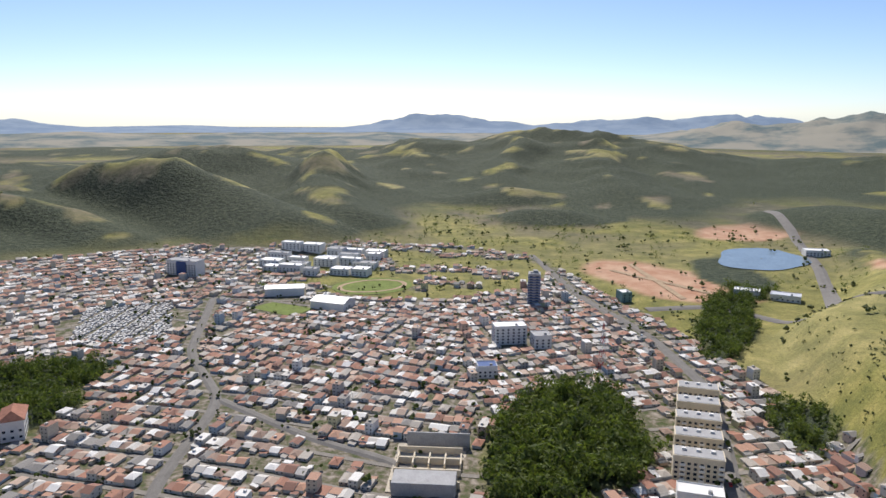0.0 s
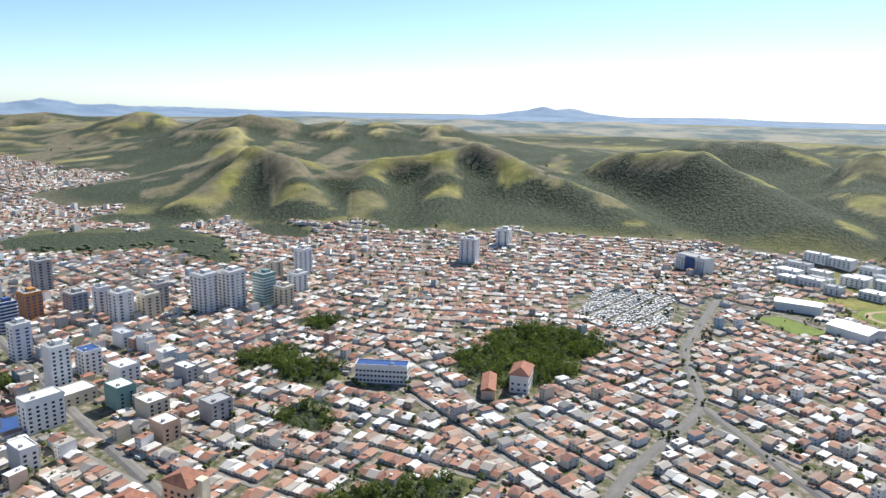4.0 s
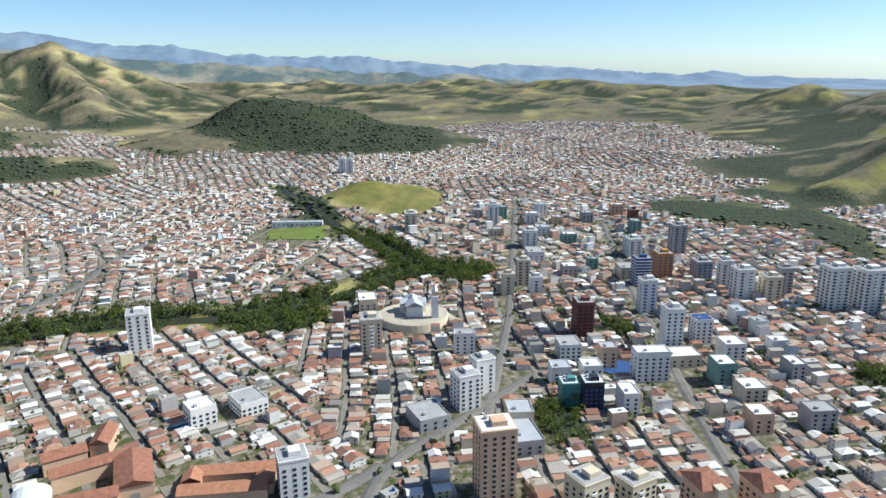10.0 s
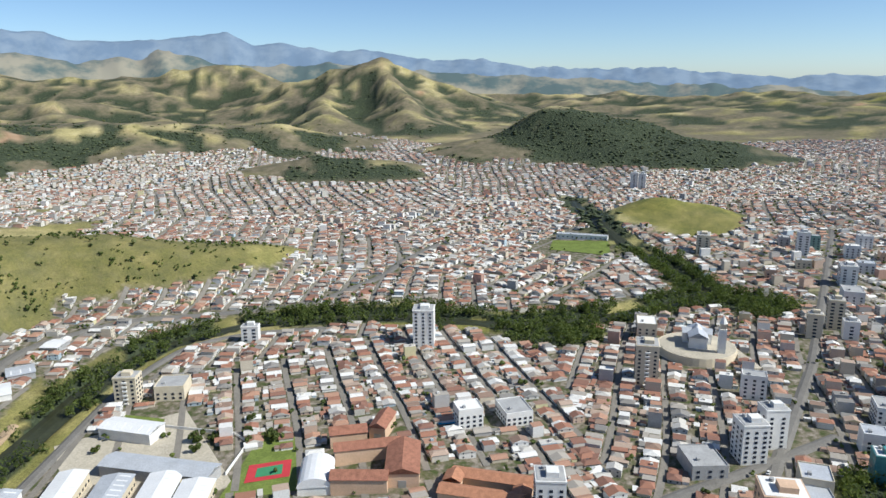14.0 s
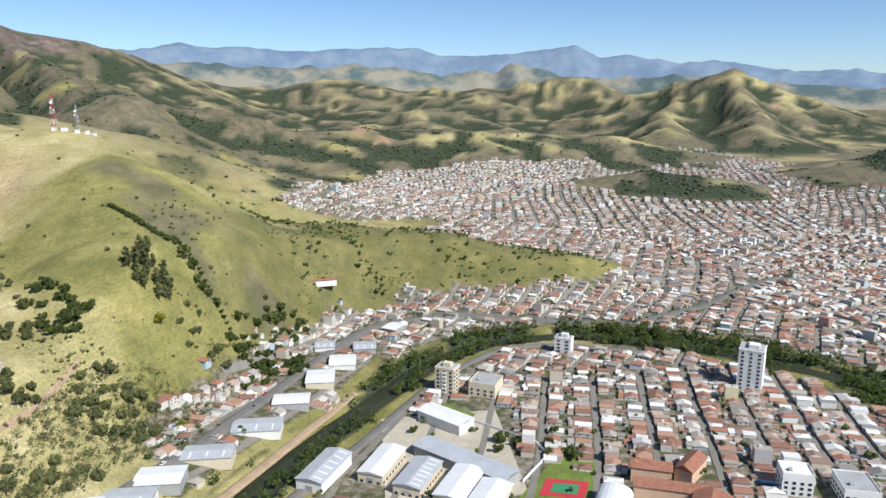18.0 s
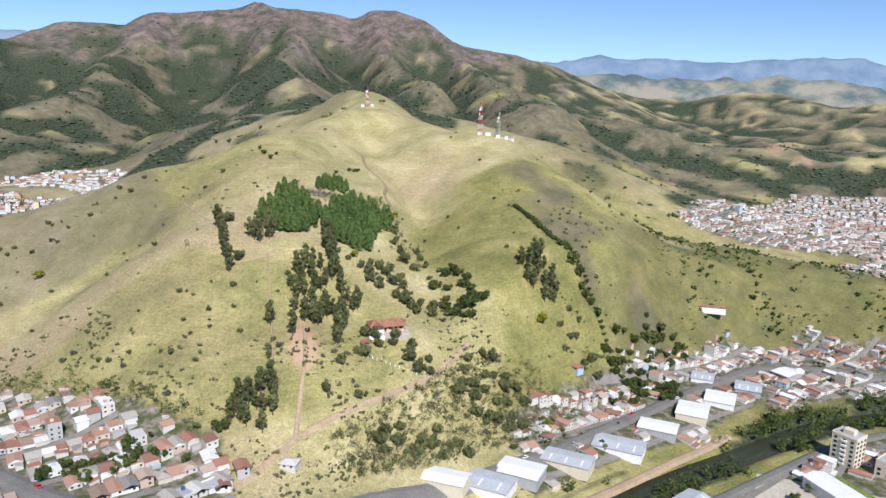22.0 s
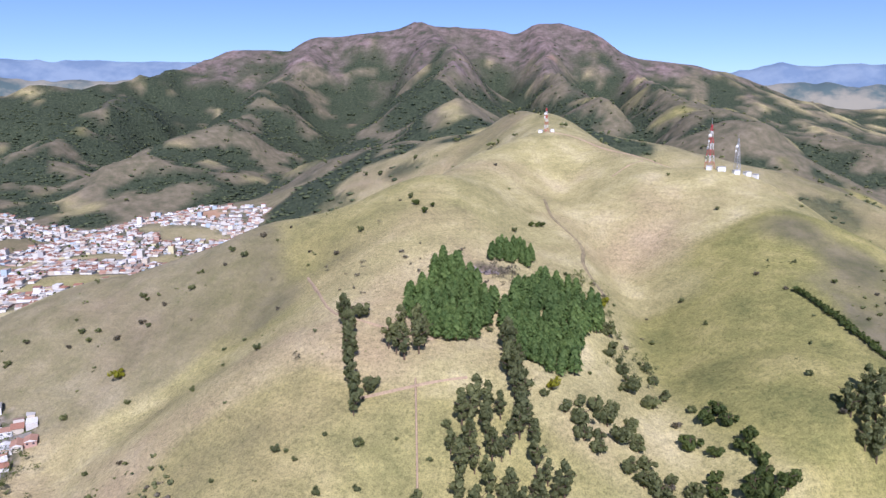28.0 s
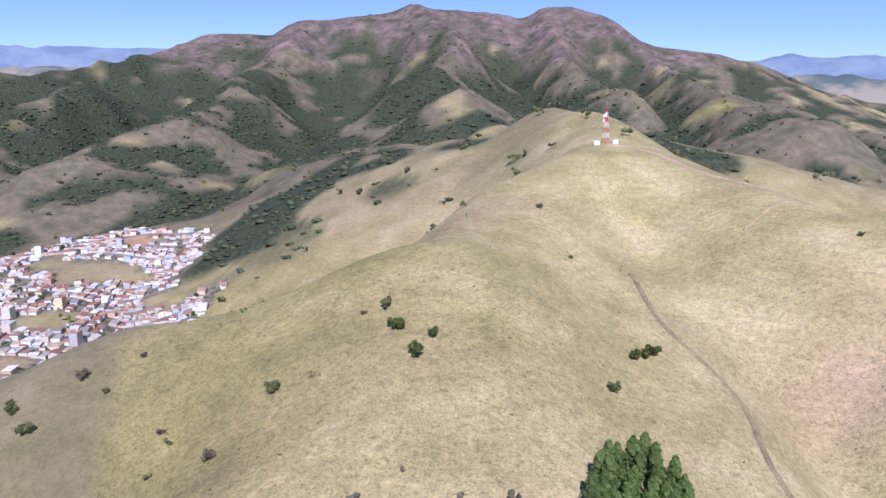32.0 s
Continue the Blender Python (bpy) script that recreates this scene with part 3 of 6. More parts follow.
def in_polygon(x, y, pts):
    hit = np.zeros(np.shape(x), bool)
    for (ax, ay), (bx, by) in zip(pts, pts[1:] + pts[:1]):
        cross = (ay > y) != (by > y)
        hit ^= cross & (x < (bx - ax) * (y - ay) / ((by - ay) or 1e-9) + ax)
    return hit


def cover_at(x, y, z):
    """Shares of woods, bare soil, town, lush grass and rock."""
    r = np.hypot(x, y)
    n1, n2 = wave(x, y, 260, 21), wave(x, y, 110, 22)
    e = 28.0
    gully = (height(x + e, y) + height(x - e, y) + height(x, y + e) + height(x, y - e)) / 4 - z
    gully = np.clip(gully / 2.2, -1.5, 1.5)
    az = np.degrees(np.arctan2(-x, y)) % 360
    south = (az > 160) & (az < 235)
    north = (az < 31) | (az > 300)
    southern = np.interp(az, [145, 180, 232, 250], [0, 1, 1, 0])
    bias = np.where((np.hypot((x + 540) / 150, (y - 430) / 120) < 1), -0.5, 0) + np.interp(az, [0, 28, 36, 62, 72, 148, 180, 235, 245, 360], [0.62, 0.62, 0.25, 0.15, -0.1, -0.1, 0.5, 0.5, 0.6, 0.62])
    woods = np.clip((0.55 * n1 + 0.45 * n2 + (0.85 - 0.6 * southern - 0.45 * north) * gully + bias - 0.5 * southern * np.clip((1150 - r) / 250, 0, 1)) * 8, 0, 1) * np.clip((z - 3.5) / 4, 0, 1) * np.clip((r - 520) / 60, 0, 1)
    woods = woods * ~(in_polygon(x, y, SHELF_FAR) | in_polygon(x, y, SUBURB))
    for cx, cy, rx, ry, turn in WOODS:
        woods = np.maximum(woods, patch(x, y, cx, cy, rx, ry, turn))
    river = line_distance(x, y, RIVER)
    woods = np.maximum(woods, np.clip((np.where(x > -200, 9.5, 13) - river) / 2, 0, 1) * np.where(wave(x, y, 40, 12) > -0.6, 1, 0) * (line_distance(x, y, AVENUE) > 6) * (line_distance(x, y, TRACK) > 3.5) * (line_distance(x, y, RIVER_ROAD) > 3.5))
    bearings = [-60, -26, -20, -13, -7, 0, 6, 15, 20, 27, 32, 40, 50, 56, 60, 66, 72, 80, 86, 95, 106, 112, 118, 124, 127, 132, 136, 139, 141.5, 147, 165, 170, 194, 196, 215, 222, 235]
    reach = [0, 290, 340, 420, 520, 560, 560, 640, 660, 640, 560, 590, 600, 610, 800, 1050, 1300, 1400, 1350, 1150, 1000, 1150, 1300, 1450, 1150, 860, 720, 620, 240, 150, 120, 120, 120, 640, 640, 500, 0]
    town = inside(x, y, bearings, reach) & ((z < 9.5) | ((y < -150) & (x > 62) & (z < 50)))
    shelf = (x > 0) & (y < -100)
    town = np.where(shelf, in_polygon(x, y, SHELF_NEAR) | (in_polygon(x, y, SHELF_FAR) & (wave(x, y, 75, 77) > -0.4)), town)
    town = town | (in_polygon(x, y, SUBURB) & (wave(x, y, 90, 78) > -0.8)) | ((line_distance(x, y, AVENUE) < 19) & (x < -70) & (x > -262) & (z < 14))
    town = town * (np.hypot((x + 545) / 42, (y + 32) / 46) > 1) * np.clip(1 - woods * 2, 0, 1) * np.where(np.hypot((x + 20) / 90, (y - 470) / 75) < 1, wave(x, y, 50, 37) > 0.3, True) * (river > 13)
    soil = patch(x, y, 140, 445, 32, 62, 25) + patch(x, y, 275, 620, 60, 30, 30) + patch(x, y, 300, 430, 30, 30) + 0.8 * patch(x, y, -8, -194, 3.5, 12, 8) + 0.8 * patch(x, y, 165, -590, 45, 14, -20) + 0.7 * patch(x, y, -620, -880, 120, 16, 50) + 0.5 * patch(x, y, -560, -760, 60, 9, 35)
    soil = np.clip(soil + np.clip((wave(x, y, 70, 31) - 1.25) * 3, 0, 0.7) * (z > 12) * (r > 420), 0, 1) * (1 - woods)
    lush = np.clip(0.3 + 0.45 * wave(x, y, 240, 33) + np.interp(y, [-250, 150], [0, 0.75]) + np.interp(x, [-700, -400, -160, -60], [-0.35, 0.15, 0.2, -0.25]), 0, 1)
    lush = np.maximum(lush, patch(x, y, -240, -275, 110, 75, 30))
    lush = np.maximum(lush, patch(x, y, -520, 450, 130, 90, -30))
    lush = np.maximum(lush, patch(x, y, -545, -32, 42, 46))
    lush = np.maximum(lush, 0.75 * patch(x, y, -115, -255, 60, 75, 10))
    lush = np.maximum(lush, 0.5 * patch(x, y, 20, -200, 55, 36, 0))
    lush = np.where((y > 330) & (z < 12), np.maximum(lush, 0.9), lush)
    rock = np.clip((z - 165) / 60 + 0.75 * wave(x, y, 150, 35) + 0.4 * wave(x, y, 60, 36), 0, 1) * south * (r > 900) * (r < 2400)
    rock = np.maximum(rock, 0.75 * patch(x, y, -11, -284, 5, 4))
    woods = woods * (1 - 0.75 * rock)
    rough = np.clip((0.6 * wave(x, y, 190, 71) + 0.45 * wave(x, y, 75, 72) + (0.22 - 0.1 * southern) * gully + np.where(north, 0.3, np.where(south, 0.95, 0.68))) * 1.6, 0, 0.92) * np.clip((r - 480) / 200, 0, 1)
    flank = 0.75 * np.clip((wave(x, y, 60, 73) + 0.3) * 1.5, 0, 1) * patch(x, y, -128, -265, 26, 60, 25)
    flank = np.maximum(flank, 0.6 * patch(x, y, 112, -308, 55, 45, 10))
    flank = np.maximum(flank, 0.38 * patch(x, y, -240, -280, 110, 75, 30))
    return woods, soil, town, lush, rock, np.maximum(rough, flank)


GRID = []


def build_land():
    rings = [14.0]
    while rings[-1] < 4950:
        rings.append(rings[-1] + max(2.6, rings[-1] * 0.0115))
    turns = 720
    az = np.linspace(0, 2 * np.pi, turns, endpoint=False)
    rr, aa = np.meshgrid(np.array(rings), az, indexing="ij")
    x, y = -np.sin(aa) * rr, np.cos(aa) * rr
    x, y = np.append(x.ravel(), 0.0), np.append(y.ravel(), 0.0)
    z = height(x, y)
    river = line_distance(x, y, RIVER)
    zz = z - 2.2 * np.clip((6.5 - river) / 2.5, 0, 1)
    n = len(rings)
    i = np.arange(n - 1)[:, None] * turns
    j = np.arange(turns)[None, :]
    k = (j + 1) % turns
    quads = np.stack([i + j, i + k, i + turns + k, i + turns + j], -1).reshape(-1, 4)
    fan = np.stack([np.full(turns, n * turns), (np.arange(turns) + 1) % turns, np.arange(turns)], -1)
    me = bpy.data.meshes.new("ground")
    me.from_pydata(np.stack([x, y, zz], -1).tolist(), [], quads[:, ::-1].tolist() + fan[:, ::-1].tolist())
    woods, soil, town, lush, rock, rough = cover_at(x, y, z)
    GRID.append((np.array(rings), turns, z, (woods, soil, town)))
    one = np.ones_like(x)
    for name, cols in (("cover", (woods, soil, town, one)), ("more", (lush, rock, rough, one))):
        layer = me.color_attributes.new(name, "FLOAT_COLOR", "POINT")
        layer.data.foreach_set("color", np.stack(cols, -1).astype(np.float32).ravel())
    me.shade_smooth()
    me.materials.append(ground_material())
    return tagged(new("ground", me), "rolling valley floor and hills of dry pasture, woods and town lots", "ground", kind="structure")


build_land()


def on_land(x, y):
    """Height, woods, soil and town of places, read off the finished land."""
    rings, turns, z, cover = GRID[0]
    r = np.clip(np.hypot(x, y), rings[0], rings[-2])
    i = np.clip(np.searchsorted(rings, r) - 1, 0, len(rings) - 2)
    a = np.arctan2(-x, y) % (2 * np.pi) / (2 * np.pi) * turns
    j = a.astype(int) % turns
    u, v = (r - rings[i]) / (rings[i + 1] - rings[i]), a - np.floor(a)
    k = (j + 1) % turns

    def read(f):
        return (f[i * turns + j] * (1 - u) + f[(i + 1) * turns + j] * u) * (1 - v) + (f[i * turns + k] * (1 - u) + f[(i + 1) * turns + k] * u) * v

    return read(z), [read(c) for c in cover]


def build_backdrop(name, near_d, far_d, lines, low, high, glow, label):
    """Ranges at the horizon, as a ring of folded land, with haze painted into colour and emission."""
    az = np.radians(np.arange(-58, 250, 0.25))
    rr, aa = np.meshgrid(np.linspace(near_d, far_d, 21), az, indexing="ij")
    x, y = (-np.sin(aa) * rr).ravel(), (np.cos(aa) * rr).ravel()
    z = height(x, y, lines)
    z += np.clip(z / 60, 0, 1) * (4 - 9 * np.abs(wave(x, y, 330, 41)) + 4 * (0.5 - np.abs(wave(x, y, 140, 42))))
    share = (rr.ravel() - near_d) / (far_d - near_d)
    z += 5 - 14 * np.clip(1 - share / 0.2, 0, 1) - 40 * np.clip((share - 0.85) / 0.15, 0, 1)
    n = len(az)
    faces = [(r * n + k, r * n + k + 1, (r + 1) * n + k + 1, (r + 1) * n + k) for r in range(20) for k in range(n - 1)]
    me = bpy.data.meshes.new(name)
    me.from_pydata(np.stack([x, y, z], -1).tolist(), [], faces)
    me.shade_smooth()
    # aerial haze put into the bluish base colours and a blue emission
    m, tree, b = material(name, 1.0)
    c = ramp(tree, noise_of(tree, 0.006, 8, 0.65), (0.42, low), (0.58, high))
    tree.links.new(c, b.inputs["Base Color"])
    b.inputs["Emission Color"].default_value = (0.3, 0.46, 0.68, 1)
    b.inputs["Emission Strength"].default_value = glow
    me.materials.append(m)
    return tagged(new(name, me), label, "mountains", kind="structure")


# more painted haze on the far ring than on the middle one
build_backdrop("backdrop_far", 3500, 4750, FAR, (0.1, 0.14, 0.2), (0.16, 0.2, 0.25), 0.17, "mountain ranges along the horizon, blue with painted haze")
build_backdrop("backdrop_middle", 2150, 3250, MIDDLE, (0.07, 0.1, 0.09), (0.26, 0.235, 0.17), 0.07, "hills of pasture and woods below the far ranges, haze painted in")


def ribbon(name, pts, width, mat, lift, label, category):
    """A strip along a line, laid on the land."""
    line = []
    for (ax, ay), (bx, by) in zip(pts[:-1], pts[1:]):
        n = max(1, int(math.hypot(bx - ax, by - ay) / 6))
        line += [(ax + (bx - ax) * k / n, ay + (by - ay) * k / n) for k in range(n)]
    line = np.array(line + [pts[-1]], float)
    for _ in range(4):
        line[1:-1] = 0.25 * line[:-2] + 0.5 * line[1:-1] + 0.25 * line[2:]
    d = np.gradient(line, axis=0)
    d /= np.linalg.norm(d, axis=1)[:, None]
    side = np.stack([-d[:, 1], d[:, 0]], -1)
    verts, n = [], len(line)
    for s in (-1, -0.4, 0.4, 1):
        p = line + side * s * width / 2
        verts.append(np.stack([p[:, 0], p[:, 1], height(p[:, 0], p[:, 1]) + lift - (0.5 if abs(s) == 1 else 0)], -1))
    faces = [(r * n + k, (r + 1) * n + k, (r + 1) * n + k + 1, r * n + k + 1) for r in range(3) for k in range(n - 1)]
    me = bpy.data.meshes.new(name)
    me.from_pydata(np.concatenate(verts).tolist(), [], [f[::-1] for f in faces])
    me.materials.append(M[mat])
    return tagged(new(name, me), label, category, kind="structure")


for pts, w in ((AVENUE, 5.5), (BYPASS, 8), (BYPASS_NORTH, 8), (RIDGE_ROAD, 5), (SOUTH_ROAD, 5.5)):
    ribbon("road", pts, w, "road", 0.55, "grey asphalt road winding along the valley", "road")
for pts in STREETS:
    ribbon("road", pts, 4.2, "road", 0.5, "grey asphalt street between rows of houses", "road")
ribbon("road", RIVER_ROAD, 4.0, "road", 0.5, "grey riverside street beside the school yard", "road")
ribbon("track", TRACK, 3.4, "dirt", 0.5, "pale dirt track along the river bank", "track")
ribbon("gully", [(-44, -296), (-38, -318), (-46, -336), (-34, -350), (-33, -382)], 1.6, "gully", 0.35, "eroded gully running down the pasture", "gully")
ribbon("water", RIVER, 9, "water", -0.9, "dark olive river between wooded banks", "river")


# ---- parts and simple forms ----
def link(name, me, mat, parent=None, at=(0, 0, 0), turn=0.0, label=""):
    """One mesh object, under a thing or under a part."""
    if not me.materials:
        me.materials.append(M[mat])
    ob = new(name, me)
    ob.matrix_basis = pose(*at, 0, 0, turn)
    if parent is not None:
        ob.parent = parent
    return tagged(ob, label)


def thing(name, x, y, turn, label, category, group="", z=None):
    ob = new(name)
    ob.empty_display_size = 0.5
    ob.matrix_basis = pose(x, y, float(on_land(np.array([x]), np.array([y]))[0][0]) if z is None else z, 0, 0, turn)
    return tagged(ob, label, category, group)


MESHES = {}


def box(w, d, h, mat, edge=0.06, base=0.0):
    """A block with chamfered upper edges, standing on its base."""
    key = ("box", round(w, 2), round(d, 2), round(h, 2), mat, edge, base)
    if key not in MESHES:
        W, D, e = w / 2, d / 2, min(edge, w / 5, d / 5, h / 5)
        v = [(sx * a, sy * b, c) for a, b, c in ((W, D, base), (W, D, h - e), (W - e, D - e, h)) for sx, sy in ((-1, -1), (1, -1), (1, 1), (-1, 1))]
        f = [(3, 2, 1, 0), (8, 9, 10, 11)] + [(4 * k + j, 4 * k + (j + 1) % 4, 4 * k + 4 + (j + 1) % 4, 4 * k + 4 + j) for k in (0, 1) for j in range(4)]
        me = bpy.data.meshes.new("block")
        me.from_pydata(v, [], f)
        me.materials.append(M[mat])
        MESHES[key] = me
    return MESHES[key]


def gable(w, d, rise, eave, mat, hip=0.0, thick=0.14):
    """A pitched roof shell with eaves and thickness; its ridge runs along d."""
    key = ("gable", round(w, 2), round(d, 2), round(rise, 2), eave, mat, hip)
    if key not in MESHES:
        W, D = w / 2 + eave, d / 2 + eave
        v, f = [], []
        for dz in (0, thick):
            v += [(-W, -D, dz), (W, -D, dz), (W, D, dz), (-W, D, dz), (0, -D + hip, rise + dz), (0, D - hip, rise + dz)]
        top = [(1, 2, 5, 4), (3, 0, 4, 5), (0, 1, 4), (2, 3, 5)]
        f = [tuple(i + 6 for i in q) for q in top] + [q[::-1] for q in top] + [(j, (j + 1) % 4, 6 + (j + 1) % 4, 6 + j) for j in range(4)]
        me = bpy.data.meshes.new("roof")
        me.from_pydata(v, [], f)
        me.materials.append(M[mat])
        MESHES[key] = me
    return MESHES[key]


def vault(w, d, rise, mat, sides=10):
    """A barrel roof along d."""
    v, f = [], []
    for k in range(sides + 1):
        a = math.pi * k / sides
        v += [(-w / 2 * math.cos(a), s * d / 2, rise * math.sin(a)) for s in (-1, 1)]
    f = [(2 * k, 2 * k + 1, 2 * k + 3, 2 * k + 2) for k in range(sides)]
    f += [tuple(range(0, 2 * sides + 2, 2)), tuple(range(2 * sides + 1, 0, -2))]
    me = bpy.data.meshes.new("vault")
    me.from_pydata(v, [], f)
    me.materials.append(M[mat])
    return me


def rod(r0, r1, h, mat, sides=8):
    key = ("rod", round(r0, 3), round(r1, 3), round(h, 2), mat, sides)
    if key not in MESHES:
        v = [(r * math.cos(a), r * math.sin(a), z) for r, z in ((r0, 0), (r1, h)) for a in [2 * math.pi * k / sides for k in range(sides)]]
        f = [(k, (k + 1) % sides, sides + (k + 1) % sides, sides + k) for k in range(sides)] + [tuple(range(sides - 1, -1, -1)), tuple(range(sides, 2 * sides))]
        me = bpy.data.meshes.new("rod")
        me.from_pydata(v, [], f)
        me.materials.append(M[mat])
        MESHES[key] = me
    return MESHES[key]


def window_rows(parent, w, d, h, sides, storey, gap, glass="dark", size=(0.9, 0.75), first=0.7, balcony=()):
    """Separate recess-framed windows on the given sides (0 south, 1 east, 2 north, 3 west)."""
    floors = max(1, int((h - first) / storey))
    for side in sides:
        run, off = (w, d / 2) if side in (0, 2) else (d, w / 2)
        n = max(1, int(run / gap))
        for k in range(floors):
            for j in range(n):
                u = (j + 0.5) / n * run - run / 2
                z = first + k * storey
                at, turn = [((u, -off, z), 0), ((off, u, z), 90), ((u, off, z), 180), ((-off, u, z), 270)][side]
                if side in balcony and j % 3 == 1:
                    link("balcony", box(1.6, 0.7, 0.6, "white", 0.04), "white", parent, (at[0], at[1], z - 0.3), turn)
                link("window", box(size[0], 0.12, size[1], glass, 0.03), glass, parent, at, turn)


def tower(x, y, w, d, h, turn, wall, label, glass="dark", sides=(1, 2), roof="grey", bands="", gap=2.6, balcony=(), name="apartment_tower", top=True):
    t = thing(name, x, y, turn, label, "building", "towers of the town")
    link("wall", box(w, d, h, wall, 0.1, -1.5), wall, t)
    link("parapet", box(w + 0.25, d + 0.25, 0.5, wall, 0.05), wall, t, (0, 0, h - 0.15))
    link("roof", box(w - 0.5, d - 0.5, 0.12, roof, 0.03), roof, t, (0, 0, h + 0.36))
    if top:
        link("roof_house", box(w * 0.42, d * 0.42, 1.5, wall, 0.06), wall, t, (w * 0.1, d * 0.06, h + 0.4))
        link("water_tank", rod(0.6, 0.55, 0.8, "grey"), "grey", t, (-w * 0.25, -d * 0.2, h + 0.45))
    if bands:
        for k in range(int(h / 1.5)):
            link("balcony_band", box(w + 0.5, d + 0.5, 0.5, bands, 0.04), bands, t, (0, 0, 0.5 + k * 1.5))
    far_off = math.hypot(x, y) > 285
    window_rows(t, w + (0.05 if not bands else 0.1), d + (0.05 if not bands else 0.1), h, sides, 1.5, gap * (1.45 if far_off else 1.0), glass, size=(1.4, 0.75) if far_off else (0.9, 0.75), balcony=balcony)
    return t


def block(x, y, w, d, h, turn, wall, roof, label, name="commercial_building", sides=(1, 2), gap=3.0, glass="dark", storey=1.5):
    """A low flat-roofed building with parapets on all four sides and roof clutter."""
    t = thing(name, x, y, turn, label, "building")
    link("wall", box(w, d, h, wall, 0.08, -1.5), wall, t)
    link("roof", box(w - 0.4, d - 0.4, 0.14, roof, 0.03), roof, t, (0, 0, h - 0.02))
    for sx, sy, a, b in ((0, 1, w, 0.2), (0, -1, w, 0.2), (1, 0, 0.2, d - 0.42), (-1, 0, 0.2, d - 0.42)):
        link("parapet", box(a, b, 0.45, wall, 0.03), wall, t, (sx * (w / 2 - 0.1), sy * (d / 2 - 0.1), h - 0.01))
    link("roof_tank", box(1.1, 0.9, 0.8, "grey", 0.05), "grey", t, (w * 0.2, -d * 0.22, h + 0.1))
    window_rows(t, w + 0.04, d + 0.04, h, sides, storey, gap, glass)
    return t


def shed(x, y, w, d, h, turn, wall, roof, label, rise=1.2, ribs=6, name="warehouse"):
    t = thing(name, x, y, turn, label, "building")
    link("wall", box(w, d, h, wall, 0.05, -1.5), wall, t)
    link("roof", gable(w, d, rise, 0.3, roof), roof, t, (0, 0, h))
    for sgn in (-1, 1):
        link("gable_wall", prism(w, rise, 0.2, wall), wall, t, (0, sgn * (d / 2 - 0.12), h))
    slope = math.degrees(math.atan2(rise, w / 2 + 0.3))
    for k in range(ribs):
        v = (k + 0.5) / ribs * d - d / 2
        rib = link("roof_light", box(w * 0.36, 0.5, 0.06, "whitemetal", 0.01), "whitemetal", t)
        rib.matrix_basis = pose(w * 0.25, v, h + rise * 0.52 + 0.16, 0, slope, 0)
    link("loading_door", box(2.2, 0.15, min(2.2, h - 0.4), "steel", 0.03), "steel", t, (0, -d / 2, 0))
    return t


def prism(w, rise, thick, mat):
    key = ("prism", round(w, 2), round(rise, 2), mat)
    if key not in MESHES:
        me = bpy.data.meshes.new("gable")
        me.from_pydata([(sx, sy * thick / 2, z) for sy in (-1, 1) for sx, z in ((-w / 2, 0), (w / 2, 0), (0, rise))], [],
                       [(0, 1, 2), (5, 4, 3), (0, 3, 4, 1), (1, 4, 5, 2), (2, 5, 3, 0)])
        me.materials.append(M[mat])
        MESHES[key] = me
    return MESHES[key]


def sheet(name, corners, mat, lift, label, category, kind="structure", n=12):
    """A four-cornered patch laid on the land."""
    a, b, c, d = [np.array(q, float) for q in corners]
    u = np.linspace(0, 1, n)
    pts = [((1 - i) * ((1 - j) * a + j * b) + i * ((1 - j) * d + j * c)) for i in u for j in u]
    x, y = np.array([q[0] for q in pts]), np.array([q[1] for q in pts])
    z = height(x, y) + lift
    inner = [(z[i * n + j]) for i in range(n) for j in range(n)]
    f = [(i * n + j, i * n + j + 1, (i + 1) * n + j + 1, (i + 1) * n + j) for i in range(n - 1) for j in range(n - 1)]
    area = (b[0] - a[0]) * (d[1] - a[1]) - (b[1] - a[1]) * (d[0] - a[0])
    me = bpy.data.meshes.new(name)
    me.from_pydata(list(zip(x.tolist(), y.tolist(), inner)), [], f if area > 0 else [q[::-1] for q in f])
    me.materials.append(M[mat])
    return tagged(new(name, me), label, category, kind=kind)


def oval(name, cx, cy, rx, ry, turn, mat, lift, label, category, hole=0.0, sides=40):
    c, s = math.cos(radians(turn)), math.sin(radians(turn))
    rings = [1.0, hole] if hole else [1.0, 0.5, 0.02]
    v = []
    for k in rings:
        for j in range(sides):
            a = 2 * math.pi * j / sides
            wob = 1 + (0.07 * math.sin(3 * a + 1) + 0.05 * math.sin(5 * a) if mat == "lake" else 0)
            px, py = rx * k * math.cos(a) * wob, ry * k * math.sin(a) * wob
            px, py = (cx + px * c - py * s, cy + px * s + py * c)
            v.append((px, py))
    hz = height(*np.array(v).T) + lift
    v = [(px, py, float(pz)) for (px, py), pz in zip(v, hz)]
    f = [(r * sides + j, r * sides + (j + 1) % sides, (r + 1) * sides + (j + 1) % sides, (r + 1) * sides + j) for r in range(len(rings) - 1) for j in range(sides)]
    me = bpy.data.meshes.new(name)
    me.from_pydata(v, [], f)
    me.materials.append(M[mat])
    return tagged(new(name, me), label, category, kind="structure")


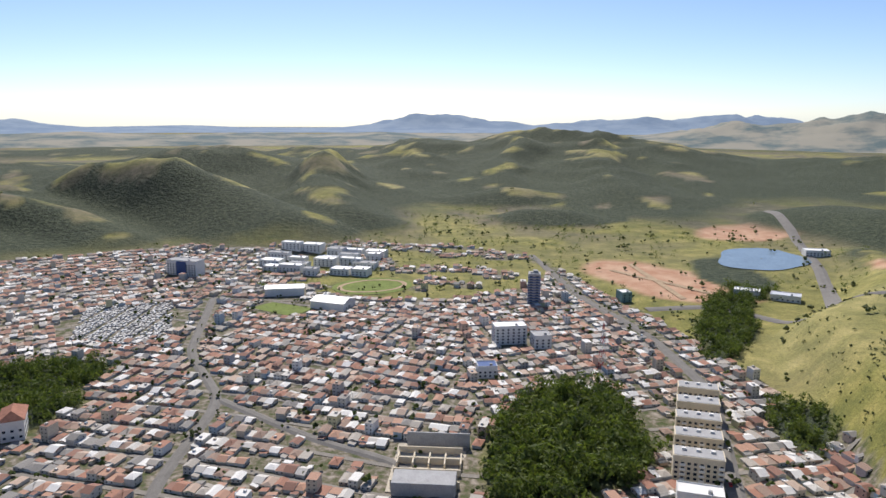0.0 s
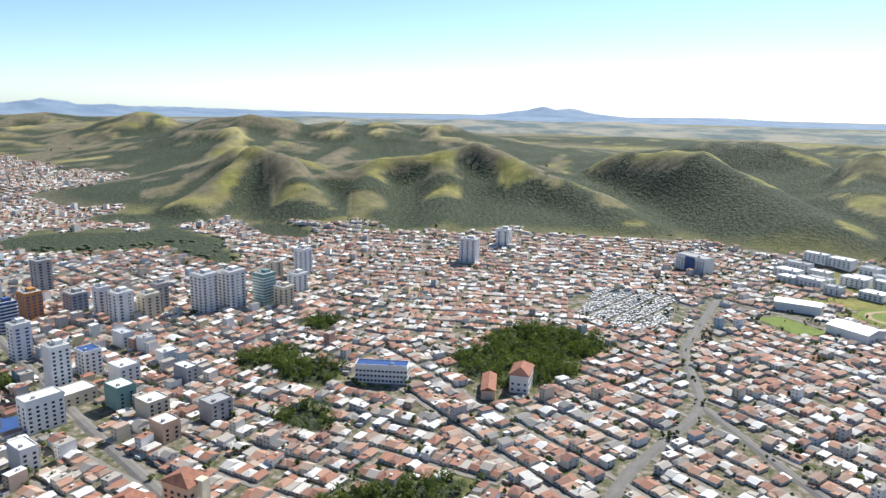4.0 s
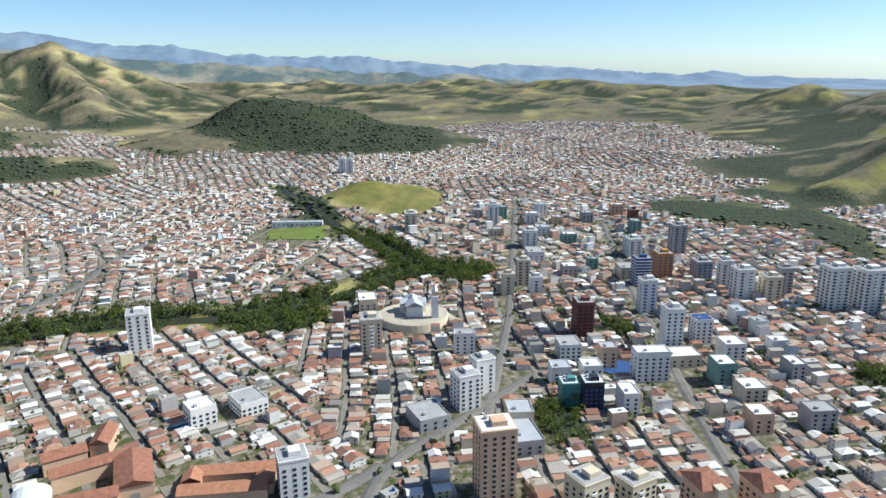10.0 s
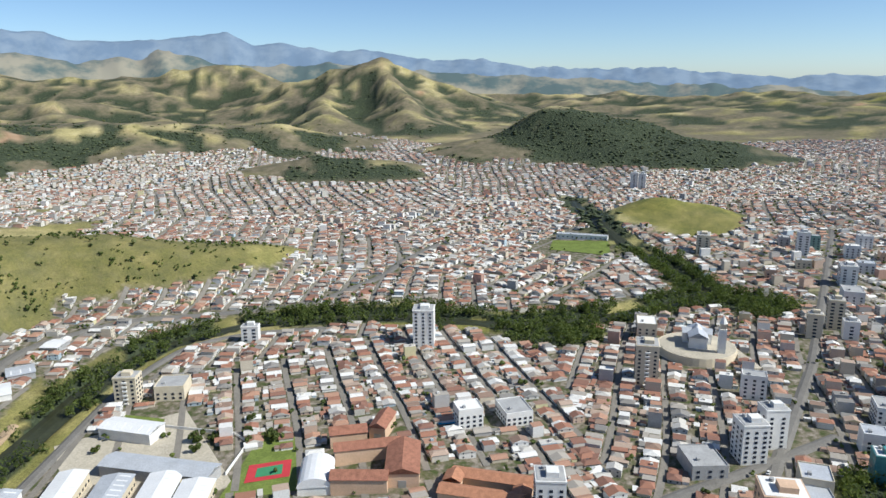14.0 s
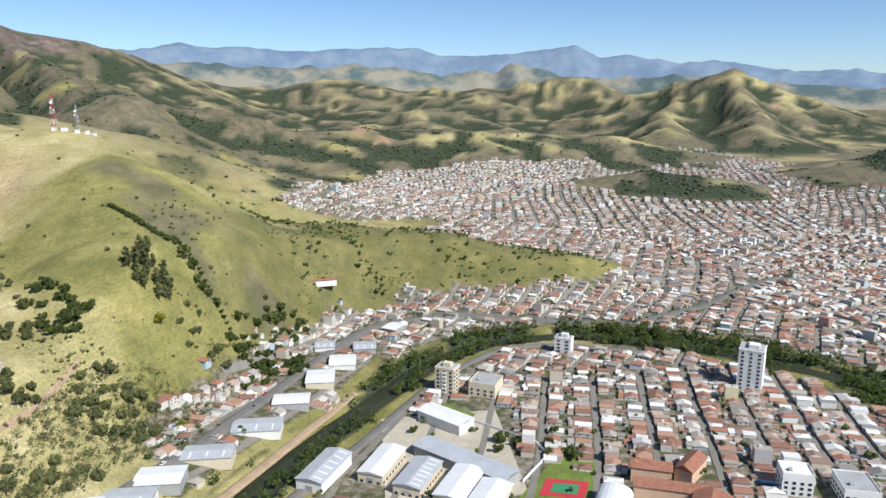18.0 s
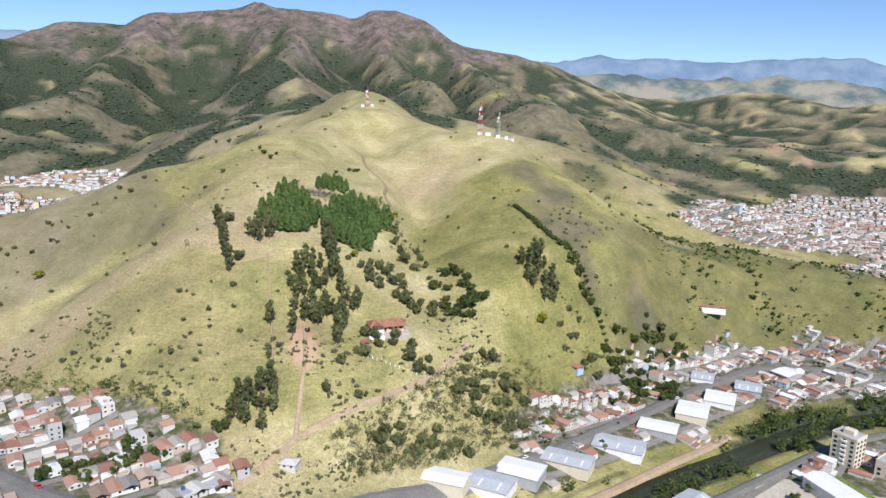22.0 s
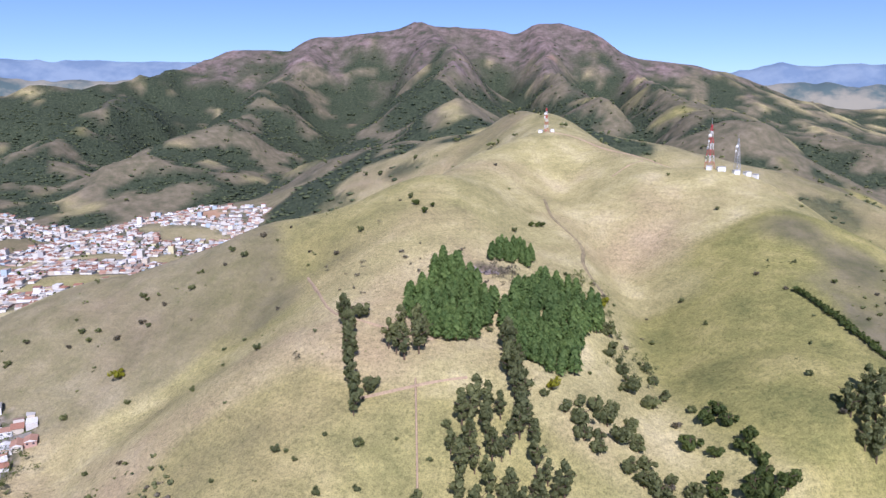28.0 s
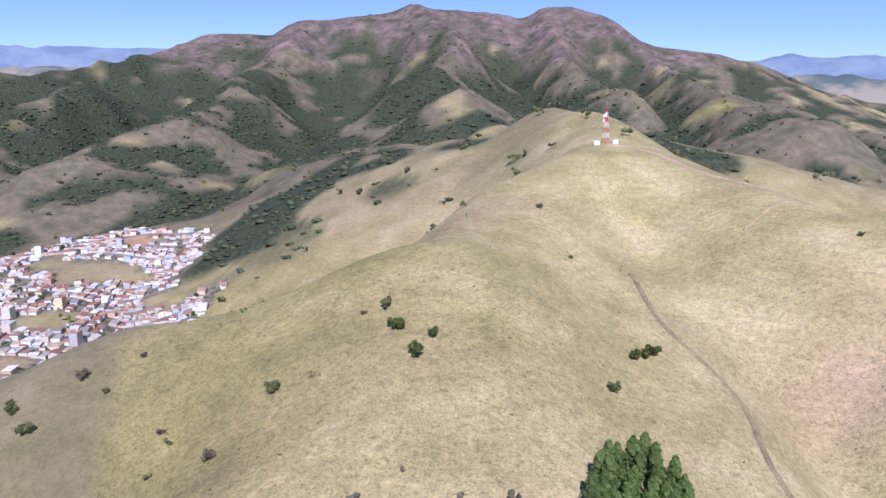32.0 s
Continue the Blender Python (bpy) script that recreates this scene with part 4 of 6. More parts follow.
# ---- towers of the centre ----
tower(-168, 26, 8.5, 9.5, 19.5, 12, "peach", "pale brick apartment tower with stained side walls", glass="dark", sides=(0, 1, 2), roof="white", gap=2.2)
tower(-216, 20, 7.5, 7.5, 12, 25, "white", "white office tower with dark window rows", sides=(0, 1), gap=2.0)
tower(-227, 26, 6, 7, 12.5, 25, "white", "white office tower beside its taller twin", sides=(0, 1), gap=2.4)
tower(-260, -15, 9, 8, 15, 10, "cream", "cream apartment tower with balconies beside the church", sides=(0, 1, 2), gap=2.2, balcony=(1,))
tower(-279, 70, 8.5, 7, 15, 4, "brown", "dark brown office tower with pale bands", sides=(1, 2), bands="brown", gap=1.6)
tower(-262, 101, 6.5, 7, 18, 4, "white", "slim white apartment tower with cream wing", sides=(1, 2), gap=2.1)
tower(-216, 61, 6.5, 6.5, 9.3, 4, "dark", "dark blue glass office block with white roof slab", glass="blue", sides=(0, 1, 2), roof="white", gap=1.4, name="office_block")
tower(-218, 54, 6, 6, 8, 4, "teal", "teal glass office block beside the blue one", glass="teal", sides=(0, 1), roof="white", gap=1.5, name="office_block")
tower(-158, 60, 6, 8, 10.5, 30, "cream", "cream stepped apartment block with flat roofs", sides=(0, 1, 2), gap=2.0, balcony=(1,))
tower(-158, 48, 7.5, 8, 11, 30, "cream", "cream stepped apartment block next to the vacant plot", sides=(0, 1, 2), gap=2.0, balcony=(1,))
for px, py, hh in ((-151, 74, 14), (-149, 87, 15)):
    t = tower(px, py, 8.5, 7, hh, 15, "peach", "peach apartment tower under a clay-tiled hipped roof", sides=(0, 1, 2), gap=2.0, top=False)
    link("tiled_roof", gable(8.7, 7.2, 2.0, 0.3, "tile", hip=2.5), "tile", t, (0, 0, hh + 0.4), 0, "orange clay-tiled roof")
    link("stair_tower", box(2.4, 2.4, hh + 1.2, "cream", 0.05), "cream", t, (4.6, 0.6, 0))
tower(-140, 84, 7.5, 7, 12, 15, "white", "white apartment tower with blue-grey window bays", glass="blue", sides=(0, 1, 2), gap=1.7)
for px, py in ((-312, 190), (-308, 203)):
    tower(px, py, 9, 10, 19.4, 8, "white", "tall white apartment tower, one of a matching pair", sides=(0, 1, 2), gap=1.9, balcony=(1,))
tower(-303, 219, 8, 8.5, 16, 8, "green", "green apartment tower with white floor bands", glass="teal", sides=(0, 1, 2), bands="white", gap=1.9)
tower(-292, 223, 7, 7.5, 10.3, 8, "cream", "cream apartment block behind the green tower", sides=(0, 1), gap=2.1)
tower(-309, 245, 7.5, 8, 10.2, 8, "white", "grey-white apartment block with a flat roof", sides=(0, 1), gap=2.1)
tower(-333, 268, 7.5, 8, 16.5, 8, "white", "white apartment tower with blue-grey corner bays", glass="blue", sides=(0, 1), gap=2.0)
tower(-340, 253, 6, 6, 10, 8, "cream", "beige apartment block beside a white tower", sides=(0, 1), gap=2.1)
tower(-328, 175, 5.5, 6.5, 14, 5, "grey", "grey concrete apartment tower with dark windows", sides=(0, 1), gap=2.0)
tower(-322, 166, 8, 8, 12, 5, "cream", "pale yellow apartment block with dark windows", sides=(0, 1), gap=2.0)
tower(-325, 154, 8, 8.5, 14.7, 5, "white", "white apartment tower with dark balconies", sides=(0, 1), gap=2.0, balcony=(1,))
tower(-341, 152, 5.5, 6, 14, 5, "white", "slender white apartment tower with a flat roof", sides=(0, 1), gap=2.0)
tower(-354, 145, 9, 8, 10, 5, "grey", "grey office block with blue-grey glass bands", glass="blue", sides=(0, 1), gap=1.6)
tower(-347, 112, 7.5, 7.5, 13.8, 5, "blue", "dark blue glass-clad apartment tower", glass="dark", sides=(0, 1), bands="white", gap=1.6)
tower(-358, 126, 9, 8, 13.3, 5, "orange", "apartment tower in ochre and blue panels", glass="blue", sides=(0, 1), gap=1.8)
tower(-403, 148, 8, 8, 16.2, 5, "grey", "grey apartment tower with a round top", sides=(0, 1), gap=2.0)
tower(-307, 104, 6, 7, 15.2, 5, "white", "white tower with a blue glass stair strip", glass="blue", sides=(0, 1), gap=1.9)
tower(-398, 121, 11, 8, 10.4, 5, "white", "broad white apartment slab with window rows", sides=(0, 1), gap=2.2)
tower(-421, 65, 10, 8, 10.5, 3, "white", "white hotel slab with balconies", sides=(0, 1), gap=2.2)
tower(-481, 47, 6.5, 7, 14, 3, "white", "white tower on the main street", sides=(0, 1), gap=2.4)
tower(-470, -9, 12, 8, 11.8, 3, "cream", "grey-beige apartment slab below the green knoll", sides=(0, 1), gap=2.3)
for px, py in ((-727, -90), (-725, -82)):
    tower(px, py, 6.5, 7, 15, 5, "white", "white apartment tower, one of two standing alone", sides=(1,), gap=2.6)
tower(-348, 53, 6, 6.5, 13, 3, "cream", "cream tower on the main street", sides=(0, 1), gap=2.2)
tower(-336, 58, 5, 6, 7.8, 3, "white", "low white block beside the cream tower", sides=(1,), gap=2.2)
tower(-332, 44, 4.5, 6, 10.5, 3, "cream", "narrow pale block on the main street", sides=(0, 1), gap=2.2)
tower(-475, 141, 5.5, 6, 8, 3, "brown", "brown brick block near the woods", sides=(1,), gap=2.4)
tower(-281, 362, 11, 8, 15.7, 20, "white", "pale blue apartment block of two joined towers", glass="blue", sides=(0, 1), gap=2.2)
tower(-292, 415, 9.5, 8, 12, 20, "white", "white apartment block below the hill", sides=(0, 1), gap=2.3)
tower(-261, -104, 8.5, 8.5, 15.8, 20, "white", "white apartment block with blind side wall", sides=(0, 1), gap=2.2)
tower(-237, -173, 4.5, 7, 6.8, 25, "white", "slim white apartment block by the river", sides=(0, 1), gap=2.0)
tower(-174, -175, 6, 7.5, 9.7, 25, "cream", "cream apartment block with dark balconies by the river", sides=(0, 1, 2), gap=2.0, balcony=(1,))
tower(-167, -26, 7.5, 7.5, 11, 20, "white", "white apartment block with small square windows", sides=(0, 1, 2), gap=1.9)
tower(51, 386, 6.5, 7, 17.2, -8, "grey", "grey unfinished-looking apartment tower with dark floors", sides=(0, 3), bands="blue", gap=1.6)
block(-165, 446, 22, 9, 9.6, -18, "white", "grey", "white hospital block with a dark blue glass middle", sides=(0,), gap=1.9, name="hospital")
link("glass_front", box(7, 0.5, 9.2, "blue", 0.05), "blue", bpy.data.objects["hospital"], (0, -4.6, 0))
block(18, 275, 8, 7, 4.8, 5, "white", "blue", "white villa under a blue roof deck", sides=(0, 3), gap=2.0, name="villa")
block(31, 318, 15, 8, 8.5, 8, "white", "whitemetal", "white stepped clinic block", sides=(0, 3), gap=2.2)
block(45, 312, 8, 8, 6, 8, "white", "grey", "white annex of the clinic", sides=(0, 3), gap=2.2)
block(-255, 60, 9.5, 8, 7, 4, "white", "grey", "grey-white car park block with open decks", sides=(0, 1), gap=1.8, name="car_park")
block(-237, 86, 6.5, 12, 11, 4, "white", "white", "white office building with a flat white roof", sides=(0, 1), gap=2.2)
block(-237, 65, 7, 7, 6, 4, "white", "whitemetal", "white stepped commercial block", sides=(0, 1), gap=2.2)
block(-272, 116, 7.5, 7, 10, 4, "white", "blue", "white block with pale blue roof", sides=(0, 1), gap=2.2)
block(-305, -21, 11, 8, 8, 10, "cream", "white", "cream school building with terraces", sides=(0, 1), gap=2.2, name="school")
block(-389, 64, 12, 9, 6.6, 3, "white", "grey", "grey-white department store with a flat roof", sides=(1,), gap=2.4)
block(-359, 108, 11, 9, 6, 3, "cream", "grey", "beige commercial block with a grey roof", sides=(1,), gap=2.4)
block(-250, 100, 9, 15, 4.5, 6, "cream", "whitemetal", "broad hall with a white sheet roof", sides=(1,), gap=3, name="hall")
block(-213, -50, 11, 9, 4.5, 38, "white", "grey", "white school wing with a grey deck", sides=(0, 1), gap=1.8, name="school")
block(-203, -62, 7, 8, 6.5, 38, "white", "white", "white school block beside the painted court", sides=(0, 1), gap=1.8, name="school")
block(-205, 8, 12, 10, 4, 25, "grey", "grey", "grey flat-roofed store beside the junction", sides=(1,), gap=2.8)
block(-192, 36, 14, 9, 4.5, 12, "grey", "metal", "grey hall with sheet roof beside the avenue", sides=(1,), gap=2.8)
block(-184, -165, 10, 10, 5, 28, "cream", "grey", "cream two-storey depot with a grey roof", sides=(0, 1), gap=2.4)
rng2 = np.random.default_rng(12)
for k in range(46):
    # mid-rise blocks of the centre
    px, py = -rng2.uniform(200, 520), rng2.uniform(20, 150)
    if any(math.hypot(px - ob.location.x, py - ob.location.y) < 11 for ob in scene.objects if ob.type == "EMPTY" and ob.parent is None):
        continue
    if min(float(line_distance(np.array([px]), np.array([py]), q)[0]) for q in ROADS) < 7:
        continue
    wall = ("white", "cream", "grey", "white", "green", "peach")[k % 6]
    block(px, py, rng2.uniform(5, 9), rng2.uniform(5, 9), rng2.uniform(4.5, 9), 4, wall, ("grey", "whitemetal", "white", "metal")[k % 4],
          f"{dict(white='white', cream='cream', grey='grey', green='green', peach='peach')[wall]} mid-rise shop and flat building with a flat roof", sides=(1,), gap=2.4)

# ---- apartment row on the ridge ----
for k in range(5):
    f = k / 4
    px, py = 74 + f * 20, 190 + f * 57
    t = tower(px, py, 14, 6.5, 7.4 - f * 1.2, -16, "cream", "cream four-storey apartment block in a terraced row", sides=(0,), gap=1.7, balcony=(0,), name="apartment_block", top=False)
    t["group"] = "terraced apartment blocks"
    for j in range(3):
        link("roof_vent", box(1.2, 1.0, 0.7, "white", 0.04), "white", t, (-4 + 4 * j, 0.8, 7.4 - f * 1.2 + 0.4))
block(69, 174, 12, 6, 5, -16, "white", "white", "white apartment block at the foot of the row", sides=(0,), gap=1.8, name="apartment_block")

# ---- church on its round terrace ----
ch = thing("church", -296, 0, 8, "white church with a bell tower on a round cream terrace", "church")
link("nave", box(7, 13, 4.5, "white", 0.08, -0.5), "white", ch, (-2, 0, 3.2), 90)
link("nave_roof", gable(7, 13, 2.0, 0.3, "metal"), "metal", ch, (-2, 0, 7.7), 90)
link("transept", box(5, 11, 4.2, "white", 0.08, -0.5), "white", ch, (-4, 0, 3.2))
link("transept_roof", gable(5, 11, 1.7, 0.3, "metal"), "metal", ch, (-4, 0, 7.4))
link("dome", rod(2.2, 0.4, 1.8, "metal", 12), "metal", ch, (-4, 0, 8.9))
bt = link("bell_tower", box(2.8, 2.8, 10, "white", 0.08, -0.5), "white", ch, (6, 8.5, 3))
link("belfry", box(2.2, 2.2, 2.2, "cream", 0.06), "cream", bt, (0, 0, 10))
link("spire", rod(1.5, 0.08, 3.2, "white", 8), "white", bt, (0, 0, 12.2))
for k in range(5):
    link("arched_window", box(0.9, 0.15, 2.0, "dark", 0.04), "dark", ch, (-7 + 2.6 * k, -3.55, 5))
link("terrace", rod(15.5, 15, 3.2, "cream", 40), "cream", ch, (0, 0, 0), 0, "round cream retaining wall")
link("terrace_paving", rod(14.6, 14.6, 0.1, "yard", 40), "yard", ch, (0, 0, 3.2))
link("ramp", box(22, 3, 2.2, "yard", 0.1), "yard", ch, (6, 17, 0), 20)

# ---- warehouses, school and courts by the river ----
sheet("playing_field", [(-138, -107), (-171, -118), (-175, -108), (-151, -90)], "grass", 0.14, "green school field round the sports court", "lawn", n=10)
sheet("hall_lawn", [(-159, -172), (-164.5, -175), (-168.5, -154), (-162.5, -150.5)], "grass", 0.2, "dark green lawn strip behind the white hall", "lawn", n=6)
shed(-156, -155, 7.6, 18, 3.6, 9, "white", "whitemetal", "long white hall with a pale pitched roof", rise=0.9)
shed(-142, -130, 7.4, 33, 3.4, 11, "grey", "metal", "long grey workshop with a sheet roof", rise=0.9, ribs=0)
for px, py, ww, dd, tt, col in ((-123, -144.7, 7.6, 17, 120, "whitemetal"), (-126.5, -132.3, 8.2, 16, 118, "metal"), (-132, -121, 8.6, 17, 117, "whitemetal"), (-133, -110.8, 8.4, 16, 116, "whitemetal")):
    t = shed(px, py, ww, dd, 3.4, tt, "cream", col, "two-storey school wing with a pale ribbed sheet-metal roof", rise=0.7, ribs=7, name="school_wing")
    window_rows(t, ww + 0.04, dd + 0.04, 3.4, (0, 1, 3), 1.6, 2.0, first=0.6)
shed(-108, -152, 8, 18, 3.6, 120, "white", "metal", "white shed with a blue-grey sheet roof by the river road", rise=0.8)
wall_line = [(-163.6, -152), (-168.7, -126), (-166, -118.7), (-149, -113.3)]
yw = thing("yard_wall", -163.6, -152, 0, "long white yard wall between the school and the houses", "wall")
for (ax, ay), (bx, by) in zip(wall_line[:-1], wall_line[1:]):
    run = math.hypot(bx - ax, by - ay)
    link("wall_panel", box(0.18, run, 1.1, "white", 0.03, -0.6), "white", yw, ((ax + bx) / 2 + 163.6, (ay + by) / 2 + 152, 0), math.degrees(math.atan2(-(bx - ax), by - ay)))
sheet("court_base", [(-147.6, -105.9), (-155.4, -96.5), (-163.3, -101.2), (-155.7, -110.4)], "red", 0.24, "red sports court with a green playing field", "sports court", n=2)
sheet("court_field", [(-151, -104.9), (-155.6, -99.2), (-160, -101.9), (-155.3, -107.3)], "court", 0.29, "green playing field of the sports court", "sports court", n=2)
av = thing("gymnasium", -156, -88, 118, "gymnasium under a white barrel vault", "building")
link("wall", box(9, 13, 2.4, "white", 0.05, -1), "white", av)
link("vaulted_roof", vault(9.4, 13.4, 2.8, "whitemetal"), "whitemetal", av, (0, 0, 2.4))
for cx, cy, ww, dd, tt in ((-169, -68, 9, 17, 114), (-157, -75, 5, 15, 22), (-172, -81, 4.6, 19, 35), (-187, -84, 5, 11, 100), (-178, -91, 5, 11, 35)):
    shed(cx, cy, ww, dd, 4.2, tt, "peach", "tile", "old convent wing under a clay-tiled roof", rise=1.6, ribs=0, name="convent_wing")
for cx, cy, ww, dd, tt in ((-163.5, -43, 5, 22, 8), (-172.5, -43, 5, 22, 8), (-168, -52.4, 4.6, 5, 98), (-168, -33.6, 4.6, 5, 98)):
    shed(cx, cy, ww, dd, 3, tt, "peach", "orangetile", "orange-tiled wing round a courtyard", rise=1.2, ribs=0, name="courtyard_wing")
for k, (px, py, ww, dd, tt, rf) in enumerate(((-56, -163, 9, 16, 56, "metal"), (-68, -169, 9, 12, 56, "whitemetal"), (-84, -176, 8, 14, 56, "metal"), (-104, -186, 9, 15, 56, "metal"),
                                             (-122, -197, 8, 12, 56, "whitemetal"), (-140, -208, 12, 10, 56, "whitemetal"), (-156, -218, 11, 10, 56, "whitemetal"), (-172, -226, 9, 9, 56, "metal"),
                                             (-45, -160, 7, 12, 62, "whitemetal"), (-160, -238, 8, 8, 56, "metal"), (-196, -238, 9, 7, 20, "whitemetal"))):
    shed(px, py, ww, dd, 1.7 + 0.3 * (k % 3), tt, ("white", "grey", "cream")[k % 3], rf, f"{('white', 'grey', 'cream')[k % 3]} roadside depot with a {'white' if rf == 'whitemetal' else 'grey'} sheet roof", rise=0.45, ribs=3)
sheet("school_yard", [(-112, -128), (-146, -108), (-176, -152), (-142, -172)], "yard", 0.12, "pale sandy yard between the sheds", "yard", n=14)

# ---- northern grounds ----
oval("sports_ground", -43, 423, 25, 20, 25, "grass", 0.2, "oval grass sports ground", "sports field")
oval("running_track", -43, 423, 22, 15, 25, "dirt", 0.3, "pale cinder running track round the field", "running track", hole=0.86)
shed(-60, 376, 14, 20, 4.2, 70, "white", "whitemetal", "white sports hall with a broad pale roof", rise=1.6, ribs=5, name="sports_hall")
shed(-92, 402, 10, 22, 4.5, 100, "white", "whitemetal", "white factory hall with a pale roof", rise=0.7, ribs=5)
sheet("green_field", [(-95, 384), (-70, 372), (-78, 356), (-104, 372)], "grass", 0.22, "bright green lawn beside the sports hall", "lawn", n=6)
for k in range(20):
    px, py = -60 - 16 * (k % 5) + rng2.uniform(-4, 4), 440 + 20 * (k // 5) + rng2.uniform(-6, 6)
    block(px + 10, py + 15, rng2.uniform(9, 16), rng2.uniform(6, 10), rng2.uniform(3, 5.5), -15, "white", ("whitemetal", "metal", "grey")[k % 3],
          f"white factory hall under a {('pale', 'steel', 'grey')[k % 3]} flat roof", name="factory", sides=(0,), gap=2.6)
oval("lake", 232, 508, 30, 42, -35, "lake", 0.5, "pale blue pond beside raw earthworks", "pond")
block(278, 520, 17, 10, 4.5, -10, "white", "whitemetal", "white factory box by the bypass", name="factory", sides=(0,), gap=2.4)
block(178, 404, 14, 8, 3.6, -28, "white", "whitemetal", "white warehouse with a stepped roof", name="warehouse_block", sides=(0,), gap=2.4)
block(196, 394, 16, 9, 3.4, -28, "white", "metal", "long white warehouse by the bypass", name="warehouse_block", sides=(0,), gap=2.4)
block(103, 392, 6, 8, 5.5, 12, "green", "white", "pale green block at the edge of the cleared site", sides=(0,), gap=2.2)
sheet("site_road", [(112, 470), (116, 472), (160, 410), (156, 407)], "dirt", 0.3, "unpaved site road on cleared red soil", "track", n=8)
sheet("site_road", [(130, 490), (134, 492), (140, 395), (136, 394)], "dirt", 0.34, "unpaved site road on cleared red soil", "track", n=8)
rr = thing("mansion", -141, 219, 25, "old white mansion with a red hipped roof", "building")
link("wall", box(7, 12, 7, "white", 0.08, -1), "white", rr)
link("tiled_roof", gable(7, 12, 2.4, 0.5, "tile", hip=3), "tile", rr, (0, 0, 7))
window_rows(rr, 7, 12, 7, (0, 1), 2.2, 2.0, first=1.0)
block(-184, 188, 20, 6, 7, 35, "white", "blue", "long white college building with window bands", name="college", sides=(0, 1), gap=1.4, storey=1.9)
shed(-148, 208, 5, 16, 3.4, 35, "peach", "tile", "pink-roofed wing of the college", rise=1.2, ribs=0, name="college_wing")
oval("vacant_plot", -146, 42, 10, 7, 20, "grass", 0.2, "bright green vacant plot beside the tower", "lawn")
sheet("stadium_pitch", [(-444, -100), (-442, -60), (-472, -68), (-468, -104)], "grass", 0.3, "green football pitch of the small stadium", "pitch", n=4)
block(-476, -86, 5, 34, 2.6, 4, "white", "metal", "low grandstand with a white roof", name="grandstand", sides=(1,), gap=3)
oval("sports_roof", -246, 77, 6.5, 8, 4, "blue", 0.35, "blue sports courts among the office blocks", "sports court")
sheet("painted_court", [(-198, -70), (-204, -62), (-210, -66), (-204, -74)], "pool", 0.3, "turquoise painted school court", "sports court", n=2)

# ---- cemetery ----
gx, gy = np.meshgrid(np.arange(-190, -128, 1.7), np.arange(308, 378, 2.3))
gx, gy = (gx + rng2.normal(0, 0.25, gx.shape)).ravel(), (gy + rng2.normal(0, 0.25, gy.shape)).ravel()
ok = (np.abs((gx + 159) - (343 - gy) * 0.35) < 23) & (np.abs(gx % 12 - 6) < 5.2)
gx, gy = gx[ok], gy[ok]
gz, gh = height(gx, gy), rng2.uniform(0.4, 1.1, len(gx))
corner = [(-0.55, -0.85, 0), (0.55, -0.85, 0), (0.55, 0.85, 0), (-0.55, 0.85, 0), (-0.5, -0.8, 1), (0.5, -0.8, 1), (0.5, 0.8, 1), (-0.5, 0.8, 1)]
gv = np.stack([np.stack([gx + a, gy + b, gz - 0.2 + (gh + 0.2) * c], -1) for a, b, c in corner], 1).reshape(-1, 3)
gf = (np.arange(len(gx))[:, None, None] * 8 + np.array([(0, 1, 5, 4), (1, 2, 6, 5), (2, 3, 7, 6), (3, 0, 4, 7), (4, 5, 6, 7)])[None]).reshape(-1, 4)
me = bpy.data.meshes.new("gravestones")
me.from_pydata(gv.tolist(), [], gf.tolist())
me.materials.append(M["grave"])
tagged(new("gravestones", me), "crowded white and grey tombs of the cemetery", "tombs", kind="stuff")

# ---- open concrete works below the hovering point ----
pit = thing("concrete_works", -4, 198, -4, "half-built concrete reservoir with open basins", "building", z=0)
link("floor", box(22, 30, 0.4, "yard", 0.05, -1), "yard", pit)
for k in range(4):
    link("basin_wall", box(20, 0.5, 2.2, "cream", 0.05), "cream", pit, (0, -12 + 7 * k, 0.3))
for k in range(5):
    link("cross_wall", box(0.5, 7, 2.2, "cream", 0.05), "cream", pit, (-9.5 + 4.8 * k, 2, 0.3))
link("plant_room", box(18, 8, 4, "grey", 0.08), "grey", pit, (0, -13, 0.3))
link("back_wall", box(20, 0.6, 5, "grey", 0.05), "grey", pit, (2, 14, 0))


